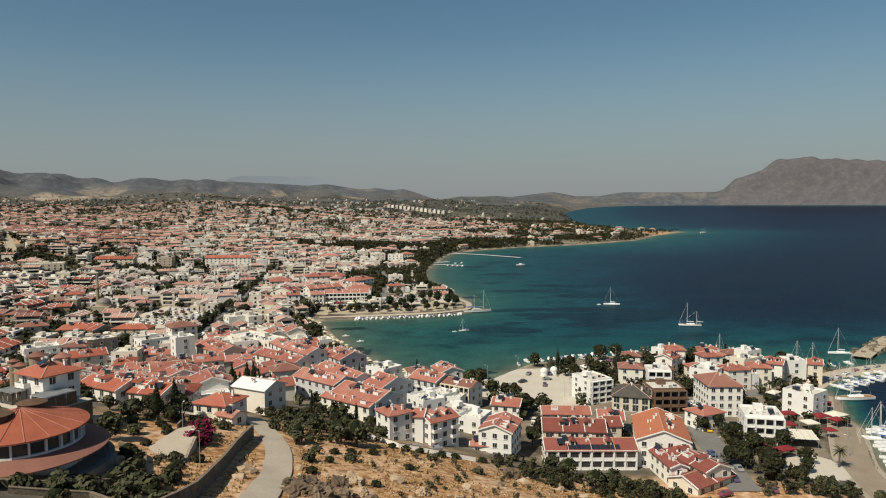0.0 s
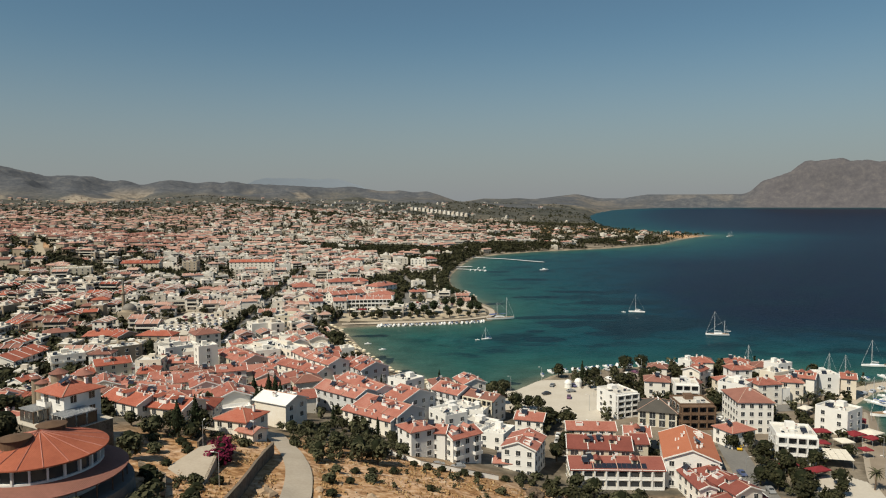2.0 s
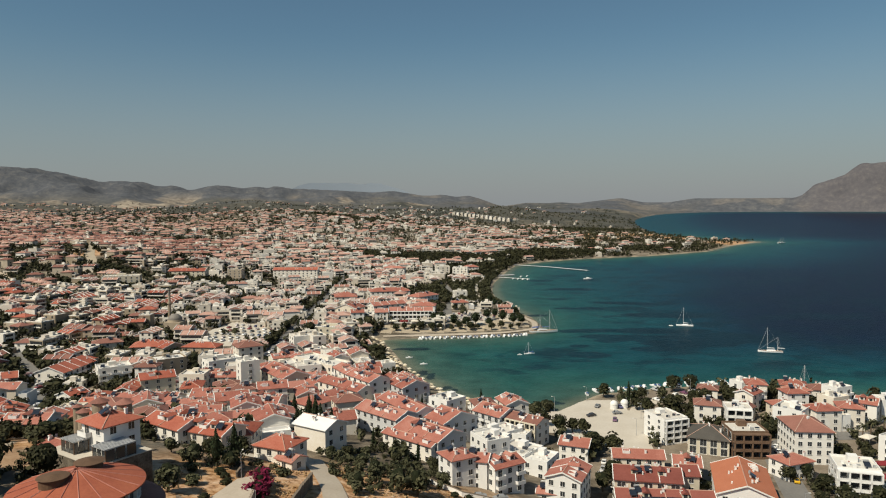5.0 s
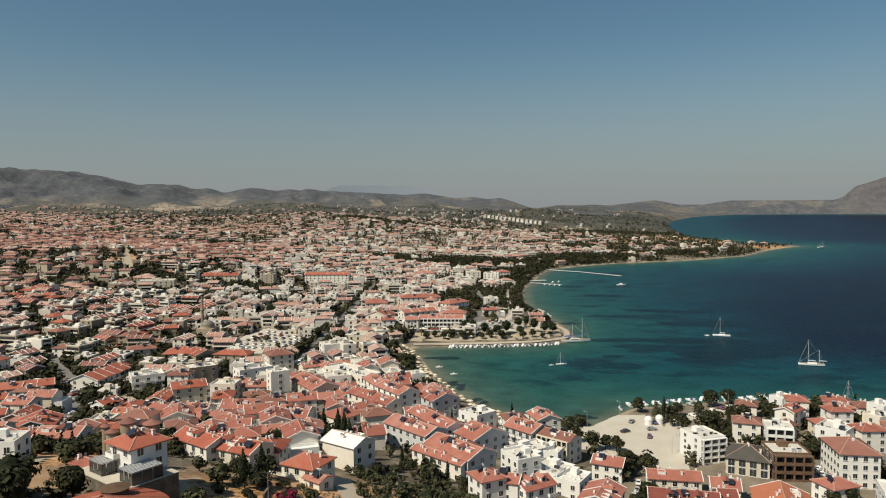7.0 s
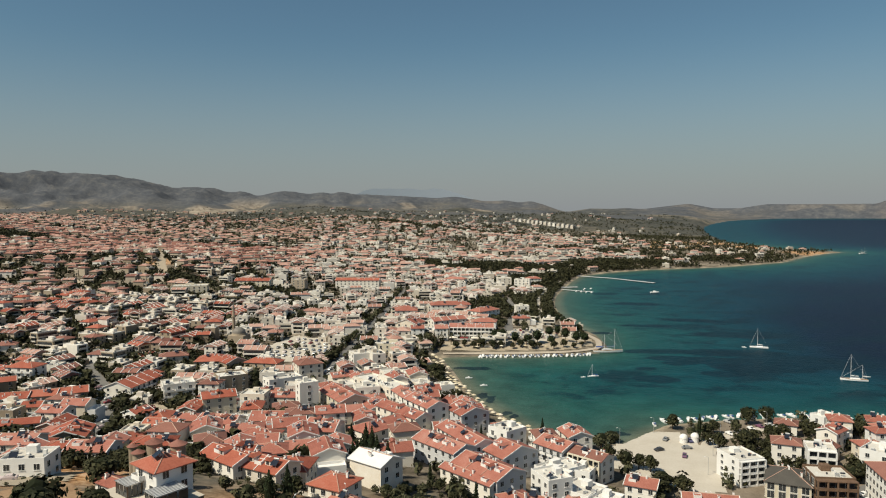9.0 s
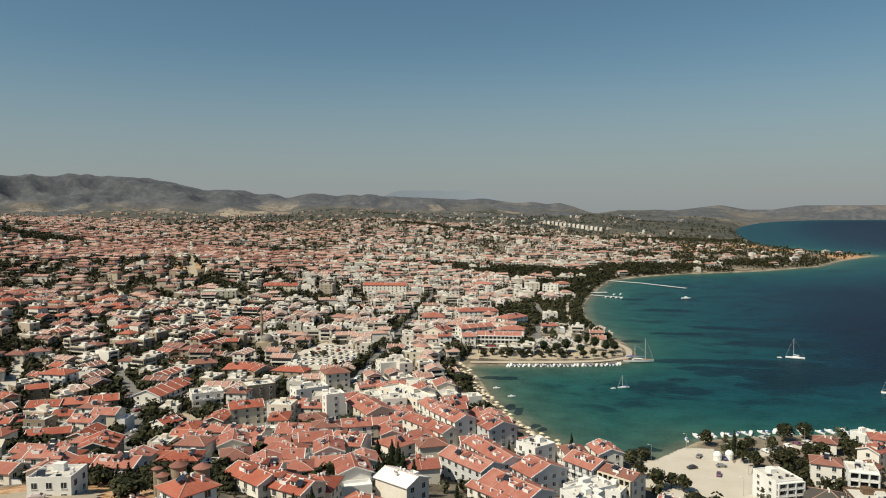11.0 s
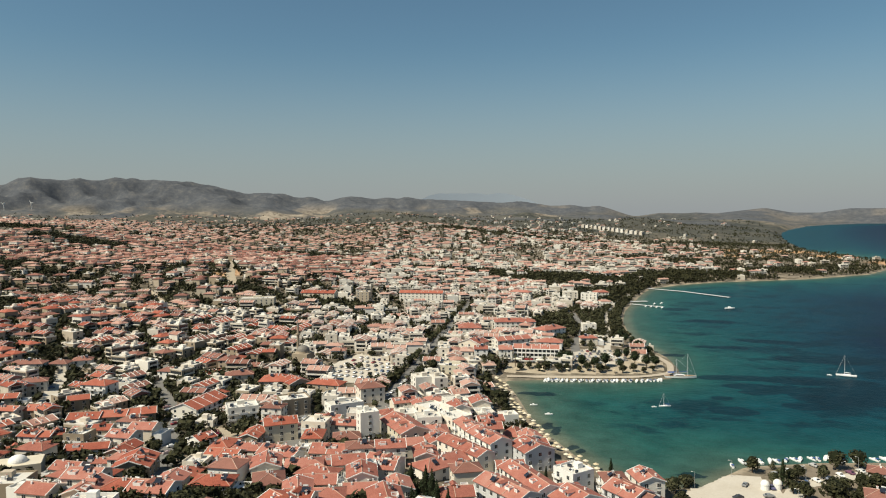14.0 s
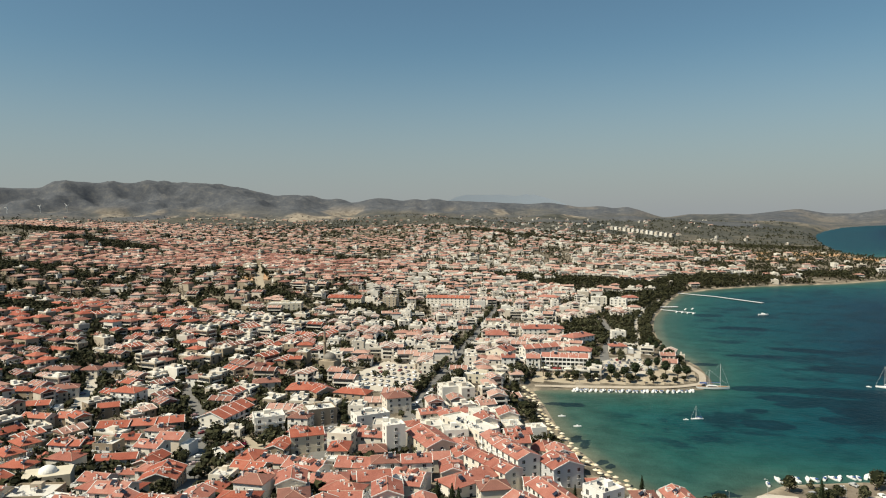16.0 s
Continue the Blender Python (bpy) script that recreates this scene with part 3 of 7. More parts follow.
    s = size * rng.uniform(0.6, 1.4, (n, 1))
    return np.stack([p - u * s, p + v * s * 0.6, p + u * s, p - v * s * 0.6], 1)


def cone_crown(seed, n, r, h, size):
    """A slim, pointed crown (cypress, spruce)."""
    rng = np.random.default_rng(seed)
    t = rng.uniform(0, 1, n) ** 1.2
    a = rng.uniform(0, 2 * np.pi, n)
    rr = r * (1 - t) ** 0.8 * (0.55 + 0.45 * np.sin(t * 3.0 + 0.5)) * rng.uniform(0.8, 1.15, n)
    p = np.stack([rr * np.cos(a), rr * np.sin(a), h * (t - 0.5)], 1)
    u = rng.normal(size=(n, 3)) + np.array([0, 0, 0.8])
    u /= np.linalg.norm(u, axis=1)[:, None]
    v = np.cross(u, rng.normal(size=(n, 3)))
    v /= np.linalg.norm(v, axis=1)[:, None] + 1e-9
    s = size * rng.uniform(0.6, 1.3, (n, 1))
    return np.stack([p - u * s, p + v * s * 0.5, p + u * s, p - v * s * 0.5], 1)


def tree_thing(kind, seed, h, rx, leaf, label, category="tree", n=520):
    """Trunk, limbs and a crown of many leaf clumps; origin at the foot."""
    rng = random.Random(seed)
    root = new(kind)
    tagged(root, label, category)
    t = Geo()
    slim = kind in ("cypress", "conifer")
    low = kind in ("bush", "bougainvillea")
    crown_h = h * (0.92 if slim else 1.0 if low else 0.8)
    mid = h - crown_h * (0.62 if low else 0.5)
    t.tube((0, 0, -0.6), (0.1, 0.05, mid * 0.9), 0.05 * rx + 0.12, 0.03 * rx + 0.06, 7)
    if not slim:
        for k in range(5):
            a = 2 * math.pi * (k + rng.random() * 0.6) / 5
            t.tube((0.05, 0.03, mid * 0.6), (rx * 0.55 * math.cos(a), rx * 0.55 * math.sin(a), mid + rng.uniform(-0.1, 0.3) * crown_h), 0.02 * rx + 0.06, 0.03, 5)
    part("trunk", t, [BARK], root)
    g = Geo()
    q = cone_crown(seed, n, rx, crown_h, 0.34) if slim else crown(seed, n, rx, crown_h * 0.5, 0.10 * rx + 0.16, lumps=8)
    for quad in q:
        g.quad(quad + np.array([0, 0, mid]), 0)
    # Dark solid core stands for the shaded inside and stops see-through.
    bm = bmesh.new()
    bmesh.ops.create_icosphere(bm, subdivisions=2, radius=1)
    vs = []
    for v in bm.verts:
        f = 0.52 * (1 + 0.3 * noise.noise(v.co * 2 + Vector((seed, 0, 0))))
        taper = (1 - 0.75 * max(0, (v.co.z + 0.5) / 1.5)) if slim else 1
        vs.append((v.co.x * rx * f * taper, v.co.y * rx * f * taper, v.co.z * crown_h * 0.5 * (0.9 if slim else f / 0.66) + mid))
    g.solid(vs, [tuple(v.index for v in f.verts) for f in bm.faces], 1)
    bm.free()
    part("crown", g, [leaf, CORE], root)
    return root


TREES = {
    "round": [tree_thing("tree", 11, 7.5, 3.4, LEAF, "dense dark green broadleaf tree"), tree_thing("tree", 12, 6.0, 3.0, LEAF, "dense dark green broadleaf tree"),
              tree_thing("tree", 13, 9.0, 4.6, LEAF, "tall dark green broadleaf tree")],
    "pine": [tree_thing("pine_tree", 21, 10.5, 4.0, PINE, "dark green pine with a broad crown"), tree_thing("pine_tree", 22, 9.0, 3.4, PINE, "dark green pine with a broad crown")],
    "olive": [tree_thing("olive_tree", 31, 5.0, 2.8, OLIVE, "grey-green olive tree with an open crown"), tree_thing("olive_tree", 32, 7.0, 3.6, OLIVE, "dusty green tree with an open crown")],
    "cypress": [tree_thing("cypress", 41, 11.0, 1.7, PINE, "slim dark green cypress", n=380)],
    "conifer": [tree_thing("conifer", 42, 11.5, 3.0, PINE, "pointed dark green conifer", n=480)],
    "bush": [tree_thing("bush", 51, 2.2, 1.7, LEAF, "low dark green bush", "bush", 220), tree_thing("bush", 52, 2.6, 2.2, OLIVE, "low dusty green bush", "bush", 240)],
    "bougainvillea": [tree_thing("bougainvillea", 61, 4.6, 3.0, MAGENTA, "magenta flowering bougainvillea shrub", "shrub", 420)],
}
used = set()
tree_rng = random.Random(5)


def plant(kind, x, y, scale=1.0, group="", sink=0.0):
    """One tree or bush of that kind at a place; the first use moves the model itself."""
    k = tree_rng.randrange(len(TREES[kind]))
    ob = TREES[kind][k]
    s = scale * tree_rng.uniform(0.88, 1.14)
    m = pose(x, y, gz(x, y) - 0.1 - sink, 0, 0, tree_rng.uniform(0, 360)) @ Matrix.Diagonal((s, s, s * tree_rng.uniform(0.9, 1.1), 1))
    if (kind, k) not in used:
        used.add((kind, k))
        ob.matrix_basis = m
    else:
        c = copy_thing(ob, pose(0, 0, 0))
        c.matrix_basis = m
        ob = c
    return ob


def woods(name, spots, label, sizes=(3.0, 6.5), n=34, leaf_size=0.36, leaf=None, kind="stuff", category="trees"):
    """Many far trees in one mesh; spots are (x, y)."""
    rng = np.random.default_rng(len(spots))
    temps = [crown(100 + k, n, 1.0, 0.8, leaf_size, lumps=6) for k in range(9)] + [cone_crown(120, n, 0.5, 2.0, leaf_size * 0.8)]
    spots = np.asarray(spots, float)
    z = ground(spots[:, 0], spots[:, 1])
    V = []
    for (x, y), zz in zip(spots, z):
        s = rng.uniform(*sizes) * 0.5
        q = temps[rng.integers(0, len(temps))]
        a = rng.uniform(0, 6.28)
        ca, sa = math.cos(a) * s, math.sin(a) * s
        X, Y, Z = q[..., 0] * ca - q[..., 1] * sa + x, q[..., 0] * sa + q[..., 1] * ca + y, q[..., 2] * s * 1.05 + zz + s * 0.95
        V.append(np.stack([X, Y, Z], -1))
    V = np.concatenate(V).reshape(-1, 3)
    me = bpy.data.meshes.new(name)
    me.from_pydata(V.tolist(), [], np.arange(len(V)).reshape(-1, 4).tolist())
    me.materials.append(leaf or LEAF)
    return tagged(new(name, me), label, category, kind=kind)


# ---- buildings ----
TAKEN = {}


def free(x, y, r):
    """Whether nothing stands within r of a place; a grid of 20 m cells."""
    i, j = int(x // 20), int(y // 20)
    for a in range(i - 2, i + 3):
        for b in range(j - 2, j + 3):
            for (u, v, q) in TAKEN.get((a, b), ()):
                if (u - x) ** 2 + (v - y) ** 2 < (r + q) ** 2:
                    return False
    return True


def take(x, y, r):
    TAKEN.setdefault((int(x // 20), int(y // 20)), []).append((x, y, r))


def take_line(pts, r):
    for (x0, y0), (x1, y1) in zip(pts, pts[1:]):
        k = max(1, int(math.hypot(x1 - x0, y1 - y0) / (r * 1.2)))
        for i in range(k + 1):
            take(x0 + (x1 - x0) * i / k, y0 + (y1 - y0) * i / k, r)


def pane_mesh(w, h, what="both"):
    """A window set proud of its wall: frame, bar and sill, its glass, or both."""
    g = Geo()
    if what != "glass":
        g.box(-w / 2 - 0.07, -0.05, -h / 2 - 0.07, w / 2 + 0.07, 0.06, h / 2 + 0.07, 0)
        g.box(-0.025, -0.09, -h / 2, 0.025, -0.075, h / 2, 0)
        g.box(-w / 2 - 0.18, -0.16, -h / 2 - 0.18, w / 2 + 0.18, 0.02, -h / 2 - 0.1, 0)
    if what != "frame":
        g.box(-w / 2, -0.075, -h / 2, w / 2, -0.05, h / 2, 1 if what == "both" else 0)
    return g.mesh("window", [WHITE, GLASS] if what == "both" else [WHITE] if what == "frame" else [GLASS])


SIZES = {"std": (1.35, 1.5), "tall": (1.5, 2.1), "wide": (2.4, 1.5), "hall": (2.2, 2.5), "small": (0.7, 0.9)}
PANES = {k: pane_mesh(*v) for k, v in SIZES.items()}
SASH = {k: (pane_mesh(*v, "frame"), pane_mesh(*v, "glass")) for k, v in SIZES.items()}
g = Geo()
g.box(-0.3, -0.3, -1.2, 0.3, 0.3, 0.35, 0)
g.box(-0.4, -0.4, 0.35, 0.4, 0.4, 0.45, 0)
g.box(-0.22, -0.22, 0.45, 0.22, 0.22, 0.65, 1)
CHIMNEY = g.mesh("chimney", [WHITE, TILE])
g = Geo()
g.solid([(-1.0, -0.9, 0.25), (1.0, -0.9, 0.25), (1.0, 0.7, 1.2), (-1.0, 0.7, 1.2), (-1.0, -0.85, 0.15), (1.0, -0.85, 0.15), (1.0, 0.75, 1.1), (-1.0, 0.75, 1.1)],
        [(0, 1, 2, 3), (7, 6, 5, 4), (0, 4, 5, 1), (1, 5, 6, 2), (2, 6, 7, 3), (3, 7, 4, 0)], 0)
g.tube((-0.8, 1.0, 1.45), (0.8, 1.0, 1.45), 0.3, 0.3, 10, 1)
for sx_ in (-0.8, 0.8):
    g.tube((sx_, 0.9, -0.6), (sx_, 0.95, 1.3), 0.04, 0.04, 4, 1)
    g.tube((sx_, -0.8, -0.6), (sx_, -0.8, 0.25), 0.04, 0.04, 4, 1)
SOLAR = g.mesh("solar_heater", [PANEL, STEEL])


def roof_geo(kind, w, d, h, pitch, eave, seed=0, party=True):
    """Tiled slopes 0.2 m thick (0) with ridge and hip caps (1), party walls and vents (2); returns (slopes, verge trims, ridge height)."""
    g, t = Geo(), []
    r_ = random.Random(seed)
    W, D = w / 2 + eave, d / 2 + eave
    rise = pitch * D
    z0, z1 = h - pitch * eave, h - pitch * eave + rise
    th = 0.2
    if kind == "hip":
        k = min(D * 0.95, W - 0.3)
        top = [(-W, -D, z0), (W, -D, z0), (W, D, z0), (-W, D, z0), (-W + k, 0, z1), (W - k, 0, z1)]
        g.solid([(x, y, z + th) for x, y, z in top] + top[:4], [(0, 1, 5, 4), (1, 2, 5), (2, 3, 4, 5), (3, 0, 4), (6, 9, 8, 7), (0, 6, 7, 1), (1, 7, 8, 2), (2, 8, 9, 3), (3, 9, 6, 0)], 0)
        g.tube((-W + k, 0, z1 + th), (W - k, 0, z1 + th), 0.15, 0.15, 5, 1)
        for sx_ in (-1, 1):
            for sy_ in (-1, 1):
                g.tube((sx_ * W, sy_ * D, z0 + th), (sx_ * (W - k), 0, z1 + th), 0.13, 0.13, 5, 1)
        ridge = W - k
    else:
        a = [(-W, -D, z0), (W, -D, z0), (W, 0, z1), (-W, 0, z1), (W, D, z0), (-W, D, z0)]
        g.solid([(x, y, z + th) for x, y, z in a] + a, [(0, 1, 2, 3), (3, 2, 4, 5), (9, 8, 7, 6), (11, 10, 8, 9), (0, 6, 7, 1), (5, 4, 10, 11), (1, 7, 8, 2), (2, 8, 10, 4), (0, 3, 9, 6), (3, 5, 11, 9)], 0)
        g.tube((-W, 0, z1 + th), (W, 0, z1 + th), 0.15, 0.15, 5, 1)
        ridge = W
        faces = [(0, 3, 2, 1), (4, 5, 6, 7), (0, 1, 5, 4), (1, 2, 6, 5), (2, 3, 7, 6), (3, 0, 4, 7)]
        for s in (-1, 1):
            v = Geo()
            x0, x1 = (s * W - 0.18, s * W + 0.04) if s > 0 else (s * W - 0.04, s * W + 0.18)
            for e in (-1, 1):
                v.solid([(x0, e * D, z0 - 0.05), (x1, e * D, z0 - 0.05), (x1, 0, z1 - 0.05), (x0, 0, z1 - 0.05),
                         (x0, e * D, z0 + 0.32), (x1, e * D, z0 + 0.32), (x1, 0, z1 + 0.32), (x0, 0, z1 + 0.32)], faces, 0)
            t.append(v)
        units = int(w / 6.2) if party else 1
        m_ = r_.choice((1, 2))
        for i in range(1, units):
            x = -w / 2 + w * i / units + r_.uniform(-0.4, 0.4)
            for e in (-1, 1):
                g.solid([(x - 0.11, e * D, z0 + 0.1), (x + 0.11, e * D, z0 + 0.1), (x + 0.11, 0, z1 + 0.1), (x - 0.11, 0, z1 + 0.1),
                         (x - 0.11, e * D, z0 + 0.36), (x + 0.11, e * D, z0 + 0.36), (x + 0.11, 0, z1 + 0.36), (x - 0.11, 0, z1 + 0.36)], faces, m_)
    for i in range(max(2, int(w / 3))):
        x, y = r_.uniform(-0.9, 0.9) * max(ridge - 0.5, 0.5), r_.choice((-1, 1)) * r_.uniform(0.02, 0.6) * D * (1 if kind == "gable" else 0.4)
        z = z1 - pitch * abs(y) + th
        b = r_.uniform(0.16, 0.30)
        g.box(x - b, y - b, z - 0.3, x + b, y + b, z + r_.uniform(0.45, 0.95), 2)
    return g, t, z1


def make_house(w, d, floors, roof="gable", wall=None, tile=None, fh=3.0, pitch=0.38, eave=0.55, verge=True, balcony=0, solar=1, chimneys=1, windows="std",
               gap=3.2, sides=True, back=False, seed=0, name="house", foot=3.5, sill=0.0, annex=0, dormers=0, split=False, terraces=0):
    """A house about its own origin: front towards -y, width along x. Returns its Empty."""
    rng = random.Random(seed * 31 + int(w * 10) + int(d * 7))
    wall, tile = wall or WALL, tile or TILE
    root = new(name)
    h = floors * fh
    b = Geo()
    W2, D2 = w / 2, d / 2
    base = [(-W2, -D2, -foot), (W2, -D2, -foot), (W2, D2, -foot), (-W2, D2, -foot)]
    top = h
    if roof == "gable":
        r = pitch * D2
        b.solid(base + [(-W2, -D2, h), (W2, -D2, h), (W2, D2, h), (-W2, D2, h), (-W2, 0, h + r), (W2, 0, h + r)],
                [(0, 3, 2, 1), (0, 1, 5, 4), (2, 3, 7, 6), (1, 2, 6, 9, 5), (3, 0, 4, 8, 7), (4, 5, 9, 8), (6, 7, 8, 9)], 0)
    elif roof == "flat":
        e = 0.25
        up = h + 0.8
        b.solid(base + [(-W2, -D2, up), (W2, -D2, up), (W2, D2, up), (-W2, D2, up), (-W2 + e, -D2 + e, up), (W2 - e, -D2 + e, up), (W2 - e, D2 - e, up), (-W2 + e, D2 - e, up),
                        (-W2 + e, -D2 + e, h), (W2 - e, -D2 + e, h), (W2 - e, D2 - e, h), (-W2 + e, D2 - e, h)],
                [(0, 3, 2, 1), (0, 1, 5, 4), (1, 2, 6, 5), (2, 3, 7, 6), (3, 0, 4, 7), (4, 5, 9, 8), (5, 6, 10, 9), (6, 7, 11, 10), (7, 4, 8, 11),
                 (8, 9, 13, 12), (9, 10, 14, 13), (10, 11, 15, 14), (11, 8, 12, 15), (12, 13, 14, 15)], 0)
    else:
        b.box(-W2, -D2, -foot, W2, D2, h, 0)
    part("body", b, [wall], root)
    if roof == "flat":
        q = Geo()
        q.box(-w * 0.14, d * 0.12, h + 0.08, w * 0.10, d * 0.36, h + 2.1, 0)
        part("stair_head", q, [wall], root)
    if roof == "flat":
        f = Geo()
        f.box(-w / 2 + 0.25, -d / 2 + 0.25, h + 0.005, w / 2 - 0.25, d / 2 - 0.25, h + 0.09, 0)
        for _ in range(int(w * d / 22)):
            x, y, q_ = rng.uniform(-0.42, 0.38) * w, rng.uniform(-0.42, 0.02) * d, rng.uniform(0.3, 0.9)
            f.box(x, y, h + 0.09, x + q_ * rng.uniform(0.8, 2.4), y + q_, h + rng.uniform(0.4, 1.3), rng.choice((1, 1, 2, 3)))
        part("roof", f, [FLAT, WHITE, PANEL, STEEL], root)
        zc = h + 0.1
    else:
        g, trims, top = roof_geo(roof, w, d, h, pitch, eave, seed, tile is not ORANGE and seed % 3 > 0)
        part("roof", g, [tile, CAP_TILE, WHITE], root)
        if verge:
            for v in trims:
                part("verge", v, [WHITE], root)
        zc = None

    def roof_z(x, y):
        return zc if zc is not None else h + pitch * (d / 2 - abs(y)) + 0.2
    for k in range(chimneys):
        x, y = rng.uniform(-0.38, 0.38) * w, rng.choice((-1, 1)) * rng.uniform(0.08, 0.25) * d
        part("chimney", CHIMNEY, [], root, m=pose(x, y, roof_z(x, y) + 0.6, 0, 0, 0))
    for k in range(solar):
        x, y = rng.uniform(-0.36, 0.36) * w, -rng.uniform(0.1, 0.3) * d
        part("solar_heater", SOLAR, [], root, "black solar panels with a steel water tank", m=pose(x, y, roof_z(x, y) + 0.35, 0, 0, rng.uniform(-15, 15)))
    for k in range(dormers if roof == "gable" else 0):
        x, y = ((k + 0.5) / dormers - 0.5) * w * 0.8, -d * 0.30
        g = Geo()
        z0, z1, hw = roof_z(x, y) - 0.5, roof_z(x, y) + 1.25, 0.95
        g.box(x - hw, y - 0.1, z0, x + hw, y + 2.6, z1, 0)
        g.solid([(x - hw - 0.2, y - 0.4, z1), (x + hw + 0.2, y - 0.4, z1), (x, y - 0.4, z1 + 0.7), (x - hw - 0.2, y + 3.2, z1), (x + hw + 0.2, y + 3.2, z1), (x, y + 3.2, z1 + 0.7)],
                [(0, 1, 2), (5, 4, 3), (0, 2, 5, 3), (1, 4, 5, 2), (0, 3, 4, 1)], 1)
        g.quad([(x - 0.55, y - 0.12, z0 + 0.6), (x + 0.55, y - 0.12, z0 + 0.6), (x + 0.55, y - 0.12, z1 - 0.15), (x - 0.55, y - 0.12, z1 - 0.15)], 2)
        part("dormer", g, [wall, tile, GLASS], root, "tiled roof dormer with a small window")
    for k in range(terraces if roof == "gable" else 0):
        x, y = w * rng.uniform(-0.36, 0.36), -d * rng.uniform(0.17, 0.26)
        z0 = h + pitch * (d / 2 + y - 1.1) + 0.2
        g, v, u = Geo(), 1.25, 1.1
        ring_ = lambda a, z: [(x - v + a, y - u + a, z), (x + v - a, y - u + a, z), (x + v - a, y + u - a, z), (x - v + a, y + u - a, z)]
        g.solid(ring_(0, z0 - 0.6) + ring_(0, z0 + 0.95) + ring_(0.13, z0 + 0.95) + ring_(0.13, z0 + 0.15),
                [(3, 2, 1, 0), (12, 13, 14, 15)] + [(4 * q + c, 4 * q + (c + 1) % 4, 4 * q + 4 + (c + 1) % 4, 4 * q + 4 + c) for q in range(3) for c in range(4)], 0)
        part("roof_terrace", g, [WHITE], root, "white walled terrace let into the roof")
    if annex:
        aw, ah, ad = w * 0.38, max(1, floors - 1) * fh, d * 0.9
        ax = annex * (w / 2 + aw / 2)
        g = Geo()
        e = 0.2
        X0, X1, Y0, Y1 = ax - aw / 2, ax + aw / 2, -ad / 2, ad / 2
        g.solid([(X0, Y0, -foot), (X1, Y0, -foot), (X1, Y1, -foot), (X0, Y1, -foot), (X0, Y0, ah + 0.9), (X1, Y0, ah + 0.9), (X1, Y1, ah + 0.9), (X0, Y1, ah + 0.9),
                 (X0 + e, Y0 + e, ah + 0.9), (X1 - e, Y0 + e, ah + 0.9), (X1 - e, Y1 - e, ah + 0.9), (X0 + e, Y1 - e, ah + 0.9), (X0 + e, Y0 + e, ah), (X1 - e, Y0 + e, ah), (X1 - e, Y1 - e, ah), (X0 + e, Y1 - e, ah)],
                [(0, 3, 2, 1), (0, 1, 5, 4), (1, 2, 6, 5), (2, 3, 7, 6), (3, 0, 4, 7), (4, 5, 9, 8), (5, 6, 10, 9), (6, 7, 11, 10), (7, 4, 8, 11),
                 (8, 9, 13, 12), (9, 10, 14, 13), (10, 11, 15, 14), (11, 8, 12, 15), (12, 13, 14, 15)], 0)
        part("annex", g, [WHITE], root, "white flat-roofed annex with a terrace")
    def window(m, kind=windows):
        """One window; near ones have the glass as a piece of its own."""
        if split:
            part("pane", SASH[kind][1], [], part("window", SASH[kind][0], [], root, m=m), "dark window glass")
        else:
            part("window", PANES[kind], [], root, m=m)
    nx, ny = max(1, int(w / gap)), max(1, int(d / gap))
    for fl in range(floors):
        z = fl * fh + 1.55 + sill
        for i in range(nx):
            x = (i + 0.5) * w / nx - w / 2
            tall = balcony and (i % 2 == (0 if balcony == 1 else i % 2)) and fl > 0
            window(pose(x, -d / 2 - 0.01, z - (0.3 if tall else 0)), "tall" if tall else windows)
            if back:
                window(pose(x, d / 2 + 0.01, z, 0, 0, 180))
        if sides:
            for s in ((1, -1) if sides is True else (sides,)):
                for i in range(ny):
                    y = (i + 0.5) * d / ny - d / 2
                    window(pose(s * (w / 2 + 0.01), y, z, 0, 0, 90 * s))
        if balcony and fl > 0:
            bw = w / nx * 0.8
            for i in range(nx):
                if balcony == 1 and i % 2:
                    continue
                x = (i + 0.5) * w / nx - w / 2
                g = Geo()
                z0 = fl * fh
                g.box(x - bw / 2, -d / 2 - 1.3, z0 - 0.12, x + bw / 2, -d / 2 - 0.004, z0 + 0.05, 0)
                g.box(x - bw / 2, -d / 2 - 1.3, z0 + 0.05, x + bw / 2, -d / 2 - 1.2, z0 + 0.95, 0)
                for s in (-1, 1):
                    g.box(x + s * bw / 2 - 0.05, -d / 2 - 1.2, z0 + 0.05, x + s * bw / 2 + 0.05, -d / 2 - 0.004, z0 + 0.95, 0)
                part("balcony", g, [WHITE], root)
    return root


def settle(ob, x, y, rot, w, d, label, category="house", group="", z=None, dz=0.0):
    """Puts a building on the ground and keeps its plot free."""
    c, s = math.cos(radians(rot)), math.sin(radians(rot))
    if z is None:
        z = min(gz(x + c * a * w / 2 - s * b * d / 2, y + s * a * w / 2 + c * b * d / 2) for a in (-1, 1) for b in (-1, 1)) * 0.4 + 0.6 * gz(x, y)
    ob.matrix_basis = pose(x, y, z + dz, 0, 0, rot)
    k = max(1, round(w / d)) if w > d else max(1, round(d / w))
    for i in range(k):
        o = ((i + 0.5) / k - 0.5) * max(w, d)
        ox, oy = (c * o, s * o) if w >= d else (-s * o, c * o)
        take(x + ox, y + oy, max(w, d) / k * 0.5 + 1.5 if k > 1 else (w + d) * 0.25 + 1.5)
    return tagged(ob, label, category, group)

